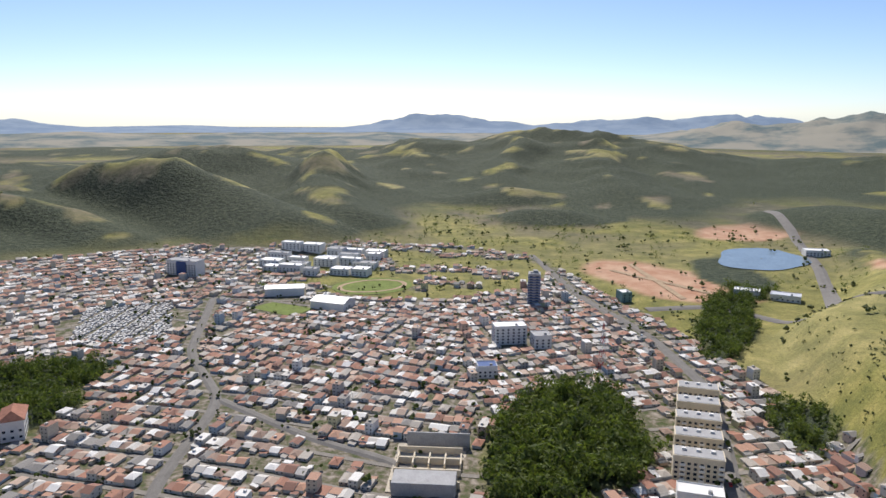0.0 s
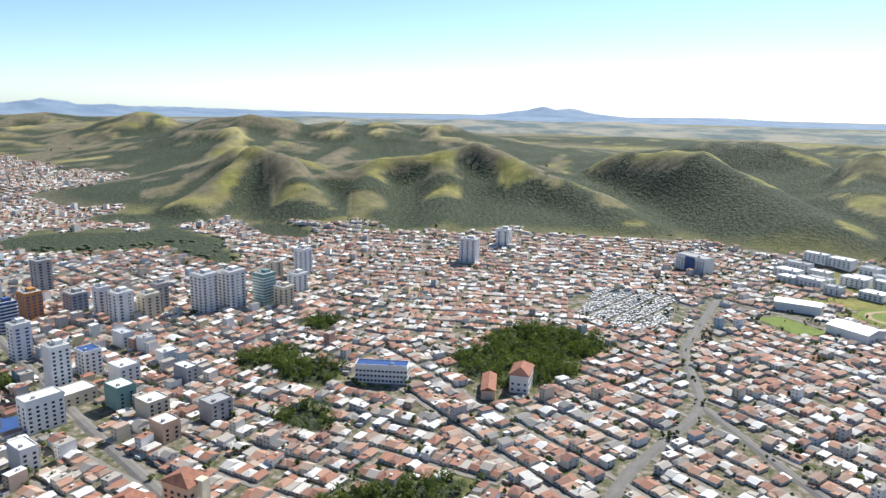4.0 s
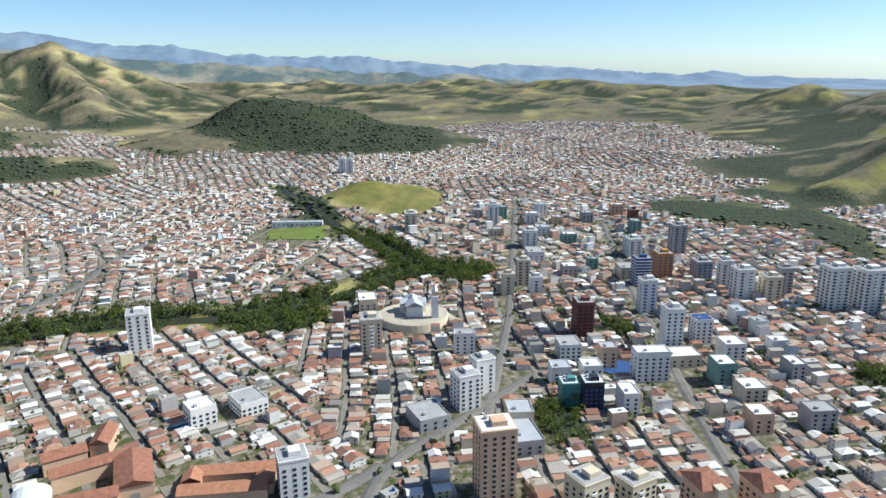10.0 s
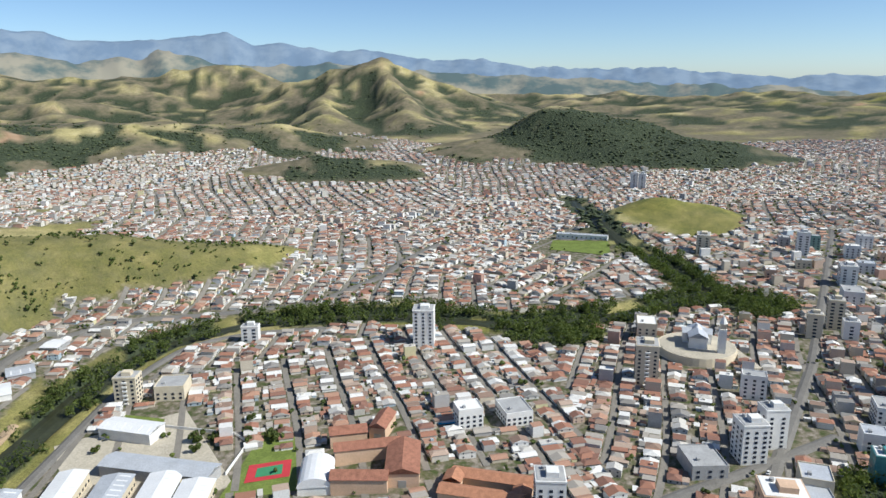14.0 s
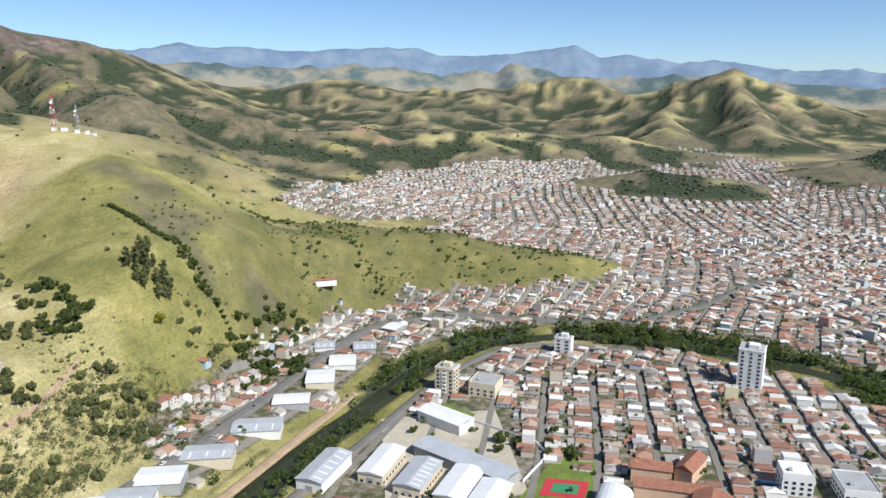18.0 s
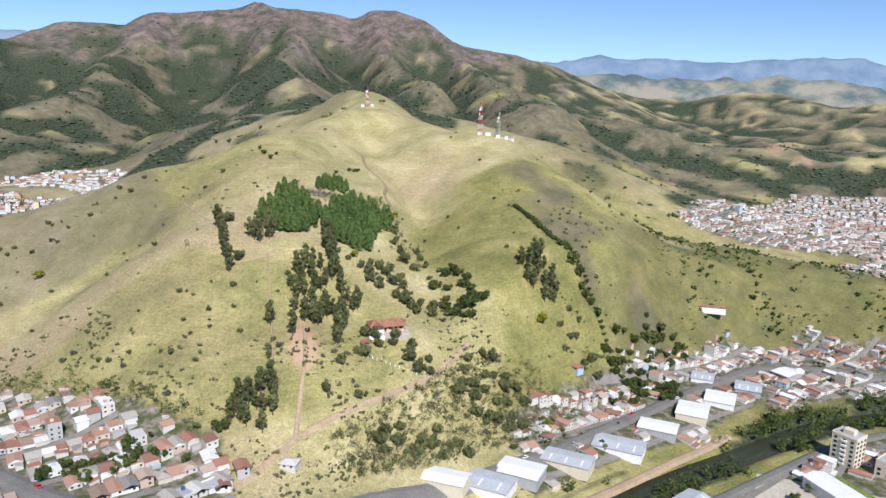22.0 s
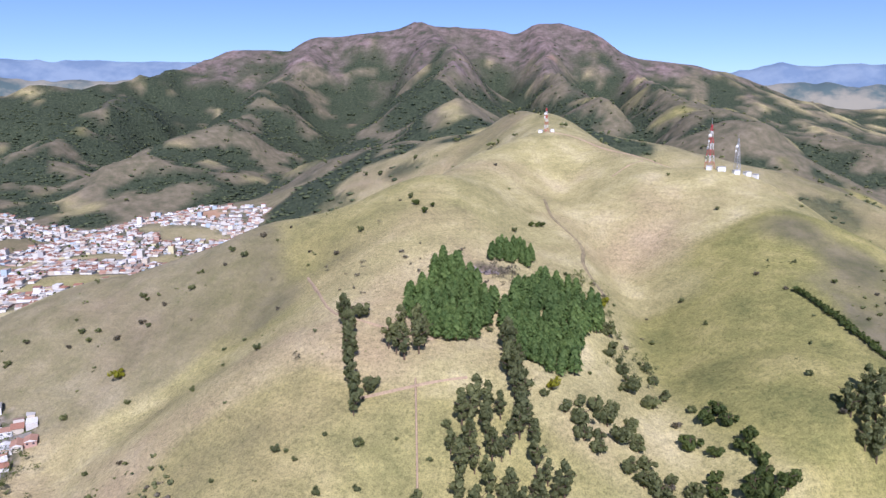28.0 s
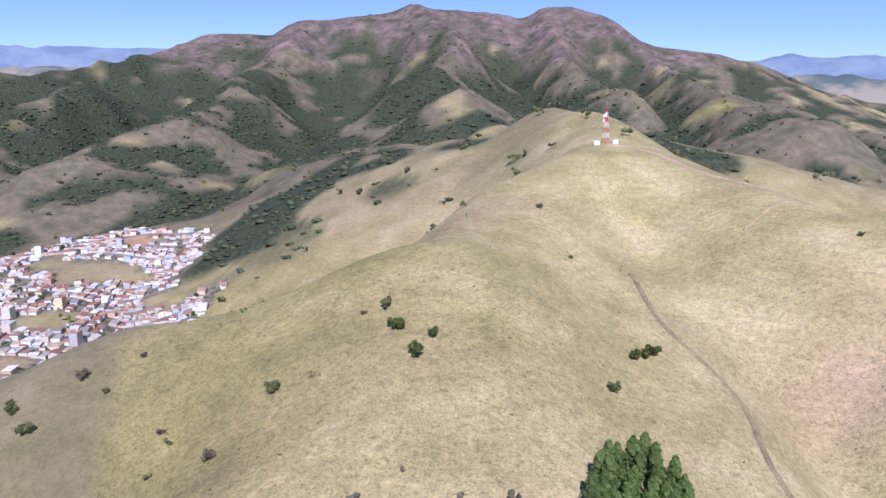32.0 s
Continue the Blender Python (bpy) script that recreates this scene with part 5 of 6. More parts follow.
def lattice_mast(name, x, y, h, foot, mats, label, dishes=2):
    """A tapering four-legged lattice mast: legs, braces by storey, dishes and a whip."""
    t = thing(name, x, y, 20, label, "mast", "masts on the hill")
    stages = 7
    for k in range(stages):
        z0, z1 = h * k / stages, h * (k + 1) / stages
        a, b = foot * (1 - 0.85 * k / stages) / 2, foot * (1 - 0.85 * (k + 1) / stages) / 2
        bm = bmesh.new()
        corners = [(-1, -1), (1, -1), (1, 1), (-1, 1)]
        for j, (sx, sy) in enumerate(corners):
            nx, ny = corners[(j + 1) % 4]
            for p, q, r in (((sx * a, sy * a, z0), (sx * b, sy * b, z1), 0.08), ((sx * a, sy * a, z0), (nx * b, ny * b, z1), 0.045), ((sx * b, sy * b, z1), (nx * b, ny * b, z1), 0.045)):
                p, q = Vector(p), Vector(q)
                m = Matrix.Translation((p + q) / 2) @ (q - p).to_track_quat("Z", "Y").to_matrix().to_4x4()
                bmesh.ops.create_cone(bm, segments=4, radius1=r, radius2=r, depth=(q - p).length, matrix=m)
        me = bpy.data.meshes.new("stage")
        bm.to_mesh(me)
        bm.free()
        me.materials.append(M[mats[k % len(mats)]])
        link("lattice_stage", me, mats[0], t)
    link("whip", rod(0.06, 0.03, h * 0.16, "steel", 5), "steel", t, (0, 0, h))
    for k in range(dishes):
        dish = link("dish", rod(0.2, 0.75, 0.35, "white", 10), "white", t)
        dish.matrix_basis = pose(0.5, 0.3 - 0.5 * k, h * (0.75 - 0.14 * k), 80, 0, 40 * k)
    return t


# ---- hill top: masts, huts ----
lattice_mast("red_white_mast", -98, -383, 17, 2.6, ("red", "white"), "red and white lattice telecom mast", 3)
lattice_mast("steel_mast", -108, -381, 13, 2.0, ("steel",), "grey steel lattice telecom mast", 2)
lattice_mast("ridge_mast", -40, -466, 12, 1.8, ("red", "white"), "slim red and white mast on the ridge", 2)
lattice_mast("town_mast", 66, 280, 20, 2.4, ("red", "white"), "red and white mast above the wooded slope", 2)
for k, (px, py, ww) in enumerate(((-101, -378, 3), (-106, -376, 2.4), (-111, -378, 2.6), (-115, -380, 2), (-97, -380, 2.2), (-37, -464, 2.2), (-43, -465, 1.6))):
    t = thing("equipment_hut", px, py, 15 * k, "small white equipment hut with a flat roof", "hut", "huts by the masts")
    link("wall", box(ww, 1.8, 1.5, "white", 0.05, -0.6), "white", t)
    link("roof", box(ww + 0.3, 2.1, 0.12, "grey", 0.02), "grey", t, (0, 0, 1.5))
    link("door", box(0.5, 0.06, 1.1, "steel", 0.01), "steel", t, (0.3, -0.9, 0.05))

# ---- villa with a pool on the slope ----
vi = thing("hill_villa", -33, -203, 8, "villa with an orange tiled roof on the hillside", "house")
link("terrace", box(13, 9, 0.3, "yard", 0.05, -3.5), "yard", vi, (0, 0.5, 0))
link("wall", box(10, 4.4, 1.9, "peach", 0.05, -2.0), "peach", vi, (0, 0, 0.3))
link("tiled_roof", gable(5.6, 10.6, 1.5, 0.5, "tile", hip=1.8), "tile", vi, (0, 0, 2.1), 90)
link("wing", box(3.4, 4.4, 1.8, "white", 0.05, -2.0), "white", vi, (3.2, 1.6, 0.3))
link("wing_roof", gable(3.6, 4.8, 1.1, 0.4, "tile"), "tile", vi, (3.2, 1.6, 2.1))
for k in range(4):
    link("window", box(0.9, 0.1, 0.8, "dark", 0.02), "dark", vi, (-4 + 1.6 * k, 2.22, 1.0))
link("door", box(0.7, 0.1, 1.4, "door", 0.02), "door", vi, (0.9, 2.22, 0.35))
po = thing("swimming_pool", -29.5, -198, 8, "turquoise pool with a white rim", "pool")
link("deck", box(4.6, 3.4, 0.6, "white", 0.05, -1.5), "white", po)
link("water", box(3.4, 2.0, 0.08, "pool", 0.02), "pool", po, (0, 0, 0.58))
gh2 = thing("gatehouse", -26, -192, 8, "small gatehouse with a tiled roof", "house")
link("wall", box(2, 1.8, 1.3, "white", 0.04, -1), "white", gh2)
link("roof", gable(2.0, 1.8, 0.6, 0.3, "tile"), "tile", gh2, (0, 0, 1.3))
link("door", box(0.5, 0.08, 1.0, "door", 0.02), "door", gh2, (0, 0.9, 0))
fe = thing("white_fence", -40, -189, 0, "low white post fence round the villa garden", "fence")
x0, y0, z0 = fe.matrix_basis.translation
for k in range(26):
    px, py = -24 - 1.3 * k, -188 - 0.03 * k * k * 0.35
    pz = float(height(np.array([px]), np.array([py]))[0])
    link("post", box(0.16, 0.16, 0.8, "white", 0.02, -0.3), "white", fe, (px - x0, py - y0, pz - z0))
for line, w, lab in (([(-60, -207), (-49, -194), (-32, -180), (-11, -167), (-2, -159), (6, -148)], 1.8, "pale dirt lane climbing to the villa"),
                     ([(-40, -463), (-52, -458), (-72, -432), (-92, -408), (-100, -390)], 1.6, "pale dirt track along the ridge to the masts"),
                     ([(-77, -408), (-70, -402), (-62, -395)], 0.9, "worn footpath over the pasture"),
                     ([(5, -236), (3, -218), (1, -198), (0, -186)], 0.6, "thin fence track down the slope"),
                     ([(-8, -204), (-10, -190), (-8, -176), (-7, -163)], 1.6, "worn wheel track on bare earth"),
                     ([(44, -300), (36, -284), (30, -262), (12, -252), (2, -250)], 0.9, "cattle path round the grove"),
                     ([(18, -232), (4, -234), (-6, -236)], 0.8, "thin dry track across the slope")):
    ribbon("lane", line, w, "dirt", 0.32, lab, "track")


# ---- town ----
QUARTERS = [(-260, 40, 4), (-150, 80, 12), (-200, -110, 38), (-110, -60, 40), (-420, -250, 30), (-90, 250, -14), (-40, 330, -20), (60, 330, 14), (110, 300, 14), (-250, 330, 30),
            (-330, 220, 10), (-600, 40, 5), (-900, 150, -8), (-560, -330, 45), (-420, 330, 25), (-800, -500, 35), (-120, -230, 28), (-260, -190, 20),
            (130, -260, 30), (230, -520, 10), (-30, 430, -4), (-700, 420, 15)]
for far in range(34):
    # outlying quarters, each with its own lie of the streets
    q = polar(rng.uniform(52, 142), rng.uniform(430, 1350))
    QUARTERS.append((q[0], q[1], rng.uniform(-45, 45)))
KEEP_OUT = []   # (x, y, radius) of things that stand alone


def bent(x, y):
    """The streets' gentle bends."""
    return x + 3.2 * wave(x, y, 210, 81), y + 3.2 * wave(x, y, 210, 82)


def town_plan():
    """Blocks of every quarter: two rows of lots, back to back, between streets. Gives front houses, yard sheds and the streets' lines."""
    seeds = np.array([(q[0], q[1]) for q in QUARTERS], float)
    fronts, sheds, streets = [], [], []
    for k, (cx, cy, turn) in enumerate(QUARTERS):
        c, s = math.cos(radians(turn)), math.sin(radians(turn))
        small = 1.0 if (cx > 0 and cy < -100) else 1.08 if math.hypot(cx, cy) > 420 else 1.0
        lot, deep, street, run = 3.15 * small, 7.0 * small, 2.7, 17

        def settled(u, v):
            """World places of block coordinates, and which of them are free town land."""
            x, y = cx + u * c - v * s, cy + u * s + v * c
            d0 = np.hypot(x - cx, y - cy)
            near = np.hypot(x, y) < 1490
            for sx, sy in seeds:
                near &= d0 <= np.hypot(x - sx, y - sy) + 16
            full, ok = near, np.ones(int(near.sum()), bool)
            x, y = bent(x[near], y[near])
            ok &= np.hypot(x, y) < 1480
            d0 = np.hypot(x - cx, y - cy)
            for j, (sx, sy) in enumerate(seeds):
                if j != k:
                    ok &= d0 <= np.hypot(x - sx, y - sy)
            z, cover = on_land(x, y)
            ok &= cover[2] > 0.5
            ok &= line_distance(x, y, RIVER) > 8
            return x, y, z, ok, full

        period = 2 * deep + street
        rows = np.arange(-900, 900, period)
        lots = np.arange(-900, 900, lot)
        iu, iv = np.meshgrid(np.arange(len(lots)), np.arange(len(rows)), indexing="ij")
        for back in (0, 1):
            keep = (iu + 5 * iv) % run != 0
            n = int(keep.sum())
            wide = lot * rng.uniform(0.9, 1.06, n)
            d = rng.uniform(3.3, 5.4, n) * small
            u = lots[iu[keep]] + rng.normal(0, 0.22 if small == 1.0 else 0.8, n)
            setback = rng.uniform(0, 0.6 if small == 1.0 else 2.0, n)
            v = rows[iv[keep]] + (street / 2 + setback + d / 2) * (1 if not back else -1) + (0 if not back else period)
            x, y, z, ok, full = settled(u, v)
            n, u, v, wide, d = len(x), u[full], v[full], wide[full], d[full]
            for line in ROADS:
                ok &= line_distance(x, y, line) > 4.4
            for ox, oy, orad in KEEP_OUT:
                ok &= np.hypot(x - ox, y - oy) > orad
            ok &= rng.random(n) < 0.94
            spin = radians(turn) + rng.normal(0, 0.02 if small == 1.0 else 0.14, n)
            centre = np.exp(-((x + 320) / 130) ** 2 - ((y - 85) / 90) ** 2)
            h = np.where(rng.random(n) < 0.13 + 0.45 * centre, rng.uniform(2.0, 2.5, n), rng.uniform(0.95, 1.25, n))
            high = rng.random(n) < 0.02 + 0.12 * centre
            h = np.where(high, rng.uniform(3.6, 5.6, n), h)
            kind = np.where(high, 0.8, rng.random(n))
            fronts.append(np.stack([x, y, z, spin, wide, d, h, kind], -1)[ok])
            # a lower shed or rear wing in the yard
            d2, w2 = rng.uniform(1.2, 2.1, n) * small, wide * rng.uniform(0.5, 1.0, n)
            v2 = v + (d / 2 + d2 / 2 + rng.uniform(0.0, 0.5, n)) * (1 if not back else -1)
            u2 = u + (lot - w2) * rng.uniform(-0.5, 0.5, n)
            x2, y2 = bent(cx + u2 * c - v2 * s, cy + u2 * s + v2 * c)
            z2 = on_land(x2, y2)[0]
            ok2 = ok & (rng.random(n) < 0.7) & (np.hypot(x2, y2) < 620)
            sheds.append(np.stack([x2, y2, z2, spin, w2, d2, rng.uniform(0.75, 1.0, n), np.where(rng.random(n) < 0.8, 0.72, 0.95)], -1)[ok2])
        along_u, across_v = np.meshgrid(np.arange(-900, 900, 6.0), rows)
        x, y, z, ok, full = settled(along_u, across_v)
        row = np.meshgrid(np.arange(along_u.shape[1]), np.arange(len(rows)))[1][full]
        streets += [(x[row == r], y[row == r], ok[row == r]) for r in set(row.tolist()) if (row == r).sum() > 4]
    return np.concatenate(fronts), np.concatenate(sheds), streets


def pave_streets(streets):
    """Side streets as one sheet of narrow strips laid on the land."""
    V, F, base = [], [], 0
    for x, y, ok in streets:
        if ok.sum() < 4:
            continue
        dx, dy = np.gradient(x), np.gradient(y)
        ln = np.hypot(dx, dy)
        nx, ny = -dy / ln * 1.05, dx / ln * 1.05
        for side in (-1, 1):
            px, py = x + side * nx, y + side * ny
            V.append(np.stack([px, py, on_land(px, py)[0] + 0.16], -1))
        n = len(x)
        F += [(base + i, base + i + 1, base + n + i + 1, base + n + i) for i in range(n - 1) if ok[i] and ok[i + 1] and ln[i] < 9]
        base += 2 * n
    me = bpy.data.meshes.new("side_streets")
    me.from_pydata(np.concatenate(V).tolist(), [], F)
    me.materials.append(M["street"])
    return tagged(new("road_side_streets", me), "worn grey side streets between the rows of houses", "road", kind="structure")


def house_shells(sites, name, label):
    """Joined houses: walls, a gabled, hipped, single-pitch or flat roof with eaves, and windows."""
    n = len(sites)
    r = np.random.default_rng(len(name) + n)
    h, kind = sites[:, 6], sites[:, 7]
    across = (r.random(n) < 0.55) & (kind < 0.7)
    w, d = np.where(across, sites[:, 5], sites[:, 4]), np.where(across, sites[:, 4], sites[:, 5])
    turn = sites[:, 3] + np.where(across, np.pi / 2, 0) + np.pi * (r.random(n) < 0.5) + r.normal(0, 0.035, n)
    ct, st = np.cos(turn), np.sin(turn)
    flat, lean = (kind >= 0.78), (kind >= 0.7) & (kind < 0.78)
    rise = np.where(flat, 0.0, np.where(lean, 0.32, w * r.uniform(0.13, 0.19, n)))
    e = np.where(flat, 0.02, np.where(lean, 0.1, 0.2))
    hip = np.where(kind < 0.24, 0.5, 0.0) * w * 0.8

    def put(px, py, pz):
        return np.stack([sites[:, 0] + px * ct - py * st, sites[:, 1] + px * st + py * ct, sites[:, 2] + pz], -1)

    W, D = w / 2, d / 2
    rx = np.where(lean, W + e, 0.0)
    low = np.full(n, -1.5)
    rings = [(-W, -D, low), (W, -D, low), (W, D, low), (-W, D, low),
             (-W, -D, h), (W, -D, h), (W, D, h), (-W, D, h),
             (-W - e, -D - e, h - e * 0.2), (W + e, -D - e, h - e * 0.2), (W + e, D + e, h - e * 0.2), (-W - e, D + e, h - e * 0.2),
             (rx, -D - e + hip, h + rise + 0.05), (rx, D + e - hip, h + rise + 0.05)]
    verts = np.stack([put(*q) for q in rings], 1).reshape(-1, 3)
    k = np.arange(n)[:, None] * 14
    f_wall = (k[:, :, None] + np.array([(0, 1, 5, 4), (1, 2, 6, 5), (2, 3, 7, 6), (3, 0, 4, 7)])[None]).reshape(-1, 4)
    f_roof = (k[:, :, None] + np.array([(9, 10, 13, 12), (11, 8, 12, 13)])[None]).reshape(-1, 4)
    tri = (k[:, :, None] + np.array([(8, 9, 12), (10, 11, 13)])[None]).reshape(-1, 3)
    ends = np.repeat(np.where(hip > 0, 1, 0), 2)
    # windows: thin dark panes proud of two walls
    m = (np.hypot(sites[:, 0], sites[:, 1]) < 520) & (h > 1.0) & (np.hypot(sites[:, 0], sites[:, 1]) < 400)
    wv = []
    for side, off in ((1, -0.25), (1, 0.25), (-1, -0.25), (-1, 0.25)):
        for level in (0.58, 1.75, 3.1, 4.4):
            mm = m & (h > level + 0.3)
            cx, zc, py = off * w, np.full(n, level), side * (D + 0.03)
            wv.append(np.stack([put(cx - 0.25, py, zc - 0.25), put(cx + 0.25, py, zc - 0.25), put(cx + 0.25, py, zc + 0.22), put(cx - 0.25, py, zc + 0.22)], 1)[mm].reshape(-1, 3))
    wv = np.concatenate(wv)
    nw = len(wv) // 4
    wf = np.arange(nw * 4).reshape(-1, 4) + len(verts)
    # water tanks on flat roofs
    tank = flat & (h > 1.05) & (r.random(n) < 0.6) & (np.hypot(sites[:, 0], sites[:, 1]) < 600)
    tp = [put(0.2 * W + a * 0.4, 0.3 * D + b * 0.4, h + c) for c in (0, 0.6) for a, b in ((-1, -1), (1, -1), (1, 1), (-1, 1))]
    tv = np.stack(tp, 1)[tank].reshape(-1, 3)
    nt = len(tv) // 8
    tf = (np.arange(nt)[:, None, None] * 8 + np.array([(0, 1, 5, 4), (1, 2, 6, 5), (2, 3, 7, 6), (3, 0, 4, 7), (4, 5, 6, 7)])[None]).reshape(-1, 4) + len(verts) + len(wv)
    index = np.concatenate([np.zeros(len(f_wall)), np.ones(len(f_roof)), ends, np.full(nw, 2), np.zeros(len(tf))]).astype(np.int32)
    me = bpy.data.meshes.new(name)
    me.from_pydata(np.concatenate([verts, wv, tv]).tolist(), [], f_wall.tolist() + f_roof.tolist() + tri.tolist() + wf.tolist() + tf.tolist())
    for key in ("wall", "roof", "dark"):
        me.materials.append(M[key])
    me.polygons.foreach_set("material_index", index)
    return tagged(new(name, me), label, "houses", kind="stuff")


for ob in list(scene.objects):
    if ob.type == "EMPTY" and ob.parent is None:
        span = max([abs(v) for c in ob.children if c.type == "MESH" for q in c.bound_box for v in q[:2]] + [2])
        KEEP_OUT.append((ob.location.x, ob.location.y, span * 1.05 + 1.8))
KEEP_OUT += [(68, 212, 9), (72, 232, 8), (-43, 423, 28), (-159, 343, 32), (-4, 198, 20), (-455, -85, 30), (-155, -104, 12), (-146, 42, 12), (-87, 372, 17), (-246, 77, 9), (-142, -145, 26), (-130, -135, 24), (-120, -150, 20), (140, 440, 50)]
SITES, SHEDS, LANES = town_plan()
pave_streets(LANES)
near_by = np.hypot(SITES[:, 0] + 12, SITES[:, 1] - 6)
bearing = (np.degrees(np.arctan2(-SITES[:, 0], SITES[:, 1])) + 60) % 360
near_by = np.where((near_by < 148) | (bearing > 278) | (bearing < 32), near_by + 900, near_by)
rank = np.argsort(near_by)
NEAR, SITES = SITES[rank[:160]], np.concatenate([SITES[rank[160:]], SHEDS])
SECTORS = (np.degrees(np.arctan2(-SITES[:, 0], SITES[:, 1])) % 360 // 15).astype(int)
for s in sorted(set(SECTORS.tolist())):
    house_shells(SITES[SECTORS == s], "houses", "dense rows of low houses with clay and sheet roofs")


# ---- woods and trees ----
def crown_mesh(name, mat, kind, seed, faces):
    """A crown of many small bent leaf clumps round the lobes of an uneven envelope."""
    r = np.random.default_rng(seed)
    n = faces
    fine = math.sqrt(900 / faces)
    a = r.uniform(0, 6.283, n)
    if kind == "pine":
        z = r.random(n) ** 0.85
        rad = ((1 - z * z) ** 0.7 * 0.19 + 0.02) * (1 + 0.26 * np.sin(4 * a + 17 * z + seed))
        q = rad * r.uniform(0.62, 1.05, n)
        c = np.stack([np.cos(a) * q, np.sin(a) * q, 0.16 + 0.86 * z + 0.02 * np.sin(9 * a)], -1)
        out = np.stack([np.cos(a), np.sin(a), np.full(n, 0.8)], -1)
        size = r.uniform(0.026, 0.05, n) * fine
    else:
        count = 11
        if kind == "tall":
            lz = np.linspace(0.32, 0.96, count)
            la, lr = r.uniform(0, 6.283, count), r.uniform(0.03, 0.16, count) * np.sin(np.pi * np.clip(lz - 0.1, 0, 1))
            lobes, radius = np.stack([np.cos(la) * lr, np.sin(la) * lr, lz], -1), r.uniform(0.06, 0.12, count)
        else:
            lobes = r.normal(0, 1, (count, 3)) * (0.22, 0.22, 0.12) + (0, 0, 0.5)
            radius = r.uniform(0.13, 0.24, count)
        pick = r.integers(0, count, n)
        out = r.normal(0, 1, (n, 3))
        out /= np.linalg.norm(out, axis=1)[:, None]
        c = lobes[pick] + out * radius[pick][:, None] * r.uniform(0.7, 1.08, n)[:, None] * (1, 1, 0.85)
        c[:, 2] = np.abs(c[:, 2] - 0.14) + 0.14
        size = r.uniform(0.024, 0.045, n) * fine * (1.5 if kind == "round" else 0.85)
    out /= np.linalg.norm(out, axis=1)[:, None]
    ax, ay = r.normal(0, 1, (n, 3)), r.normal(0, 1, (n, 3))
    ax = (ax - 0.7 * (ax * out).sum(1)[:, None] * out) * size[:, None]
    ay = (ay - 0.7 * (ay * out).sum(1)[:, None] * out) * size[:, None]
    up = np.stack([0 * size, 0 * size, size], -1)
    V = np.stack([c - ax, c + ay, c + ax + 0.4 * up, c - ay - 0.3 * up], 1).reshape(-1, 3)
    k = np.arange(n)[:, None] * 4
    me = bpy.data.meshes.new(name)
    me.from_pydata(V.tolist(), [], np.concatenate([k + (0, 1, 2), k + (0, 2, 3)]).tolist())
    me.materials.append(M[mat])
    return me


def trunk_mesh(h, r0, limbs):
    bm = bmesh.new()
    bmesh.ops.create_cone(bm, cap_ends=True, segments=6, radius1=r0, radius2=r0 * 0.35, depth=h, matrix=Matrix.Translation((0, 0, h / 2)))
    for k in range(limbs):
        a = 2.4 * k + 0.5
        p, q = Vector((0, 0, h * (0.5 + 0.1 * k))), Vector((math.cos(a) * 0.3, math.sin(a) * 0.3, h * (0.75 + 0.09 * k)))
        m = Matrix.Translation((p + q) / 2) @ (q - p).to_track_quat("Z", "Y").to_matrix().to_4x4()
        bmesh.ops.create_cone(bm, segments=5, radius1=r0 * 0.5, radius2=r0 * 0.2, depth=(q - p).length, matrix=m)
    me = bpy.data.meshes.new("trunk")
    bm.to_mesh(me)
    bm.free()
    me.materials.append(M["trunk"])
    return me


def tree_kind(name, mat, kind, seed, faces, size, label, category, group, trunk=0.8):
    """A unit tree scaled to its height: tapered trunk with limbs, and a leafy crown."""
    t = new(name)
    t.empty_display_size = 0.3
    tagged(t, label, category, group)
    t.scale = (size, size, size)
    link("trunk", trunk_mesh(trunk, 0.03 if kind != "round" else 0.04, 0 if kind == "pine" else 4), "trunk", t, (0, 0, -0.04))
    link("crown", crown_mesh("crown", mat, kind, seed, faces), mat, t)
    return t


PLANTED = set()


def plant(kinds, places, low, high):
    """Set trees out: the first of each kind itself, then copies in other sizes."""
    used = set()
    where = np.array(places)
    heights = height(where[:, 0], where[:, 1])
    for i, (px, py) in enumerate(places):
        k = i % len(kinds)
        pz = float(heights[i])
        s = rng.uniform(low, high)
        ob = kinds[k]
        m = pose(px, py, pz, 0, 0, rng.uniform(0, 360))
        if k not in used and ob.name not in PLANTED:
            used.add(k)
            PLANTED.add(ob.name)
            ob.matrix_basis = m @ Matrix.Diagonal((s, s, s, 1))
        else:
            ob.scale = (s, s, s)
            keep = ob.matrix_basis.copy()
            copy_thing(ob, m)
            ob.matrix_basis = keep


def within(cx, cy, rx, ry, turn, n, gap):
    """Up to n places in an ellipse, no nearer to one another than the gap."""
    c, s, out = math.cos(radians(turn)), math.sin(radians(turn)), []
    for _ in range(n * 12):
        a, q = rng.uniform(0, 6.283), math.sqrt(rng.random())
        u, v = rx * q * math.cos(a), ry * q * math.sin(a)
        p = (cx + u * c - v * s, cy + u * s + v * c)
        if all(math.hypot(p[0] - o[0], p[1] - o[1]) > gap for o in out):
            out.append(p)
        if len(out) >= n:
            break
    return out


def within_lines(corners, n, gap):
    """Up to n places inside a closed outline, no nearer to one another than the gap."""
    lo, hi, out = np.min(corners, 0), np.max(corners, 0), []
    for _ in range(n * 14):
        p = tuple(rng.uniform(lo, hi))
        if in_polygon(np.array(p[0]), np.array(p[1]), corners) and all(math.hypot(p[0] - o[0], p[1] - o[1]) > gap for o in out):
            out.append(p)
        if len(out) >= n:
            break
    return out


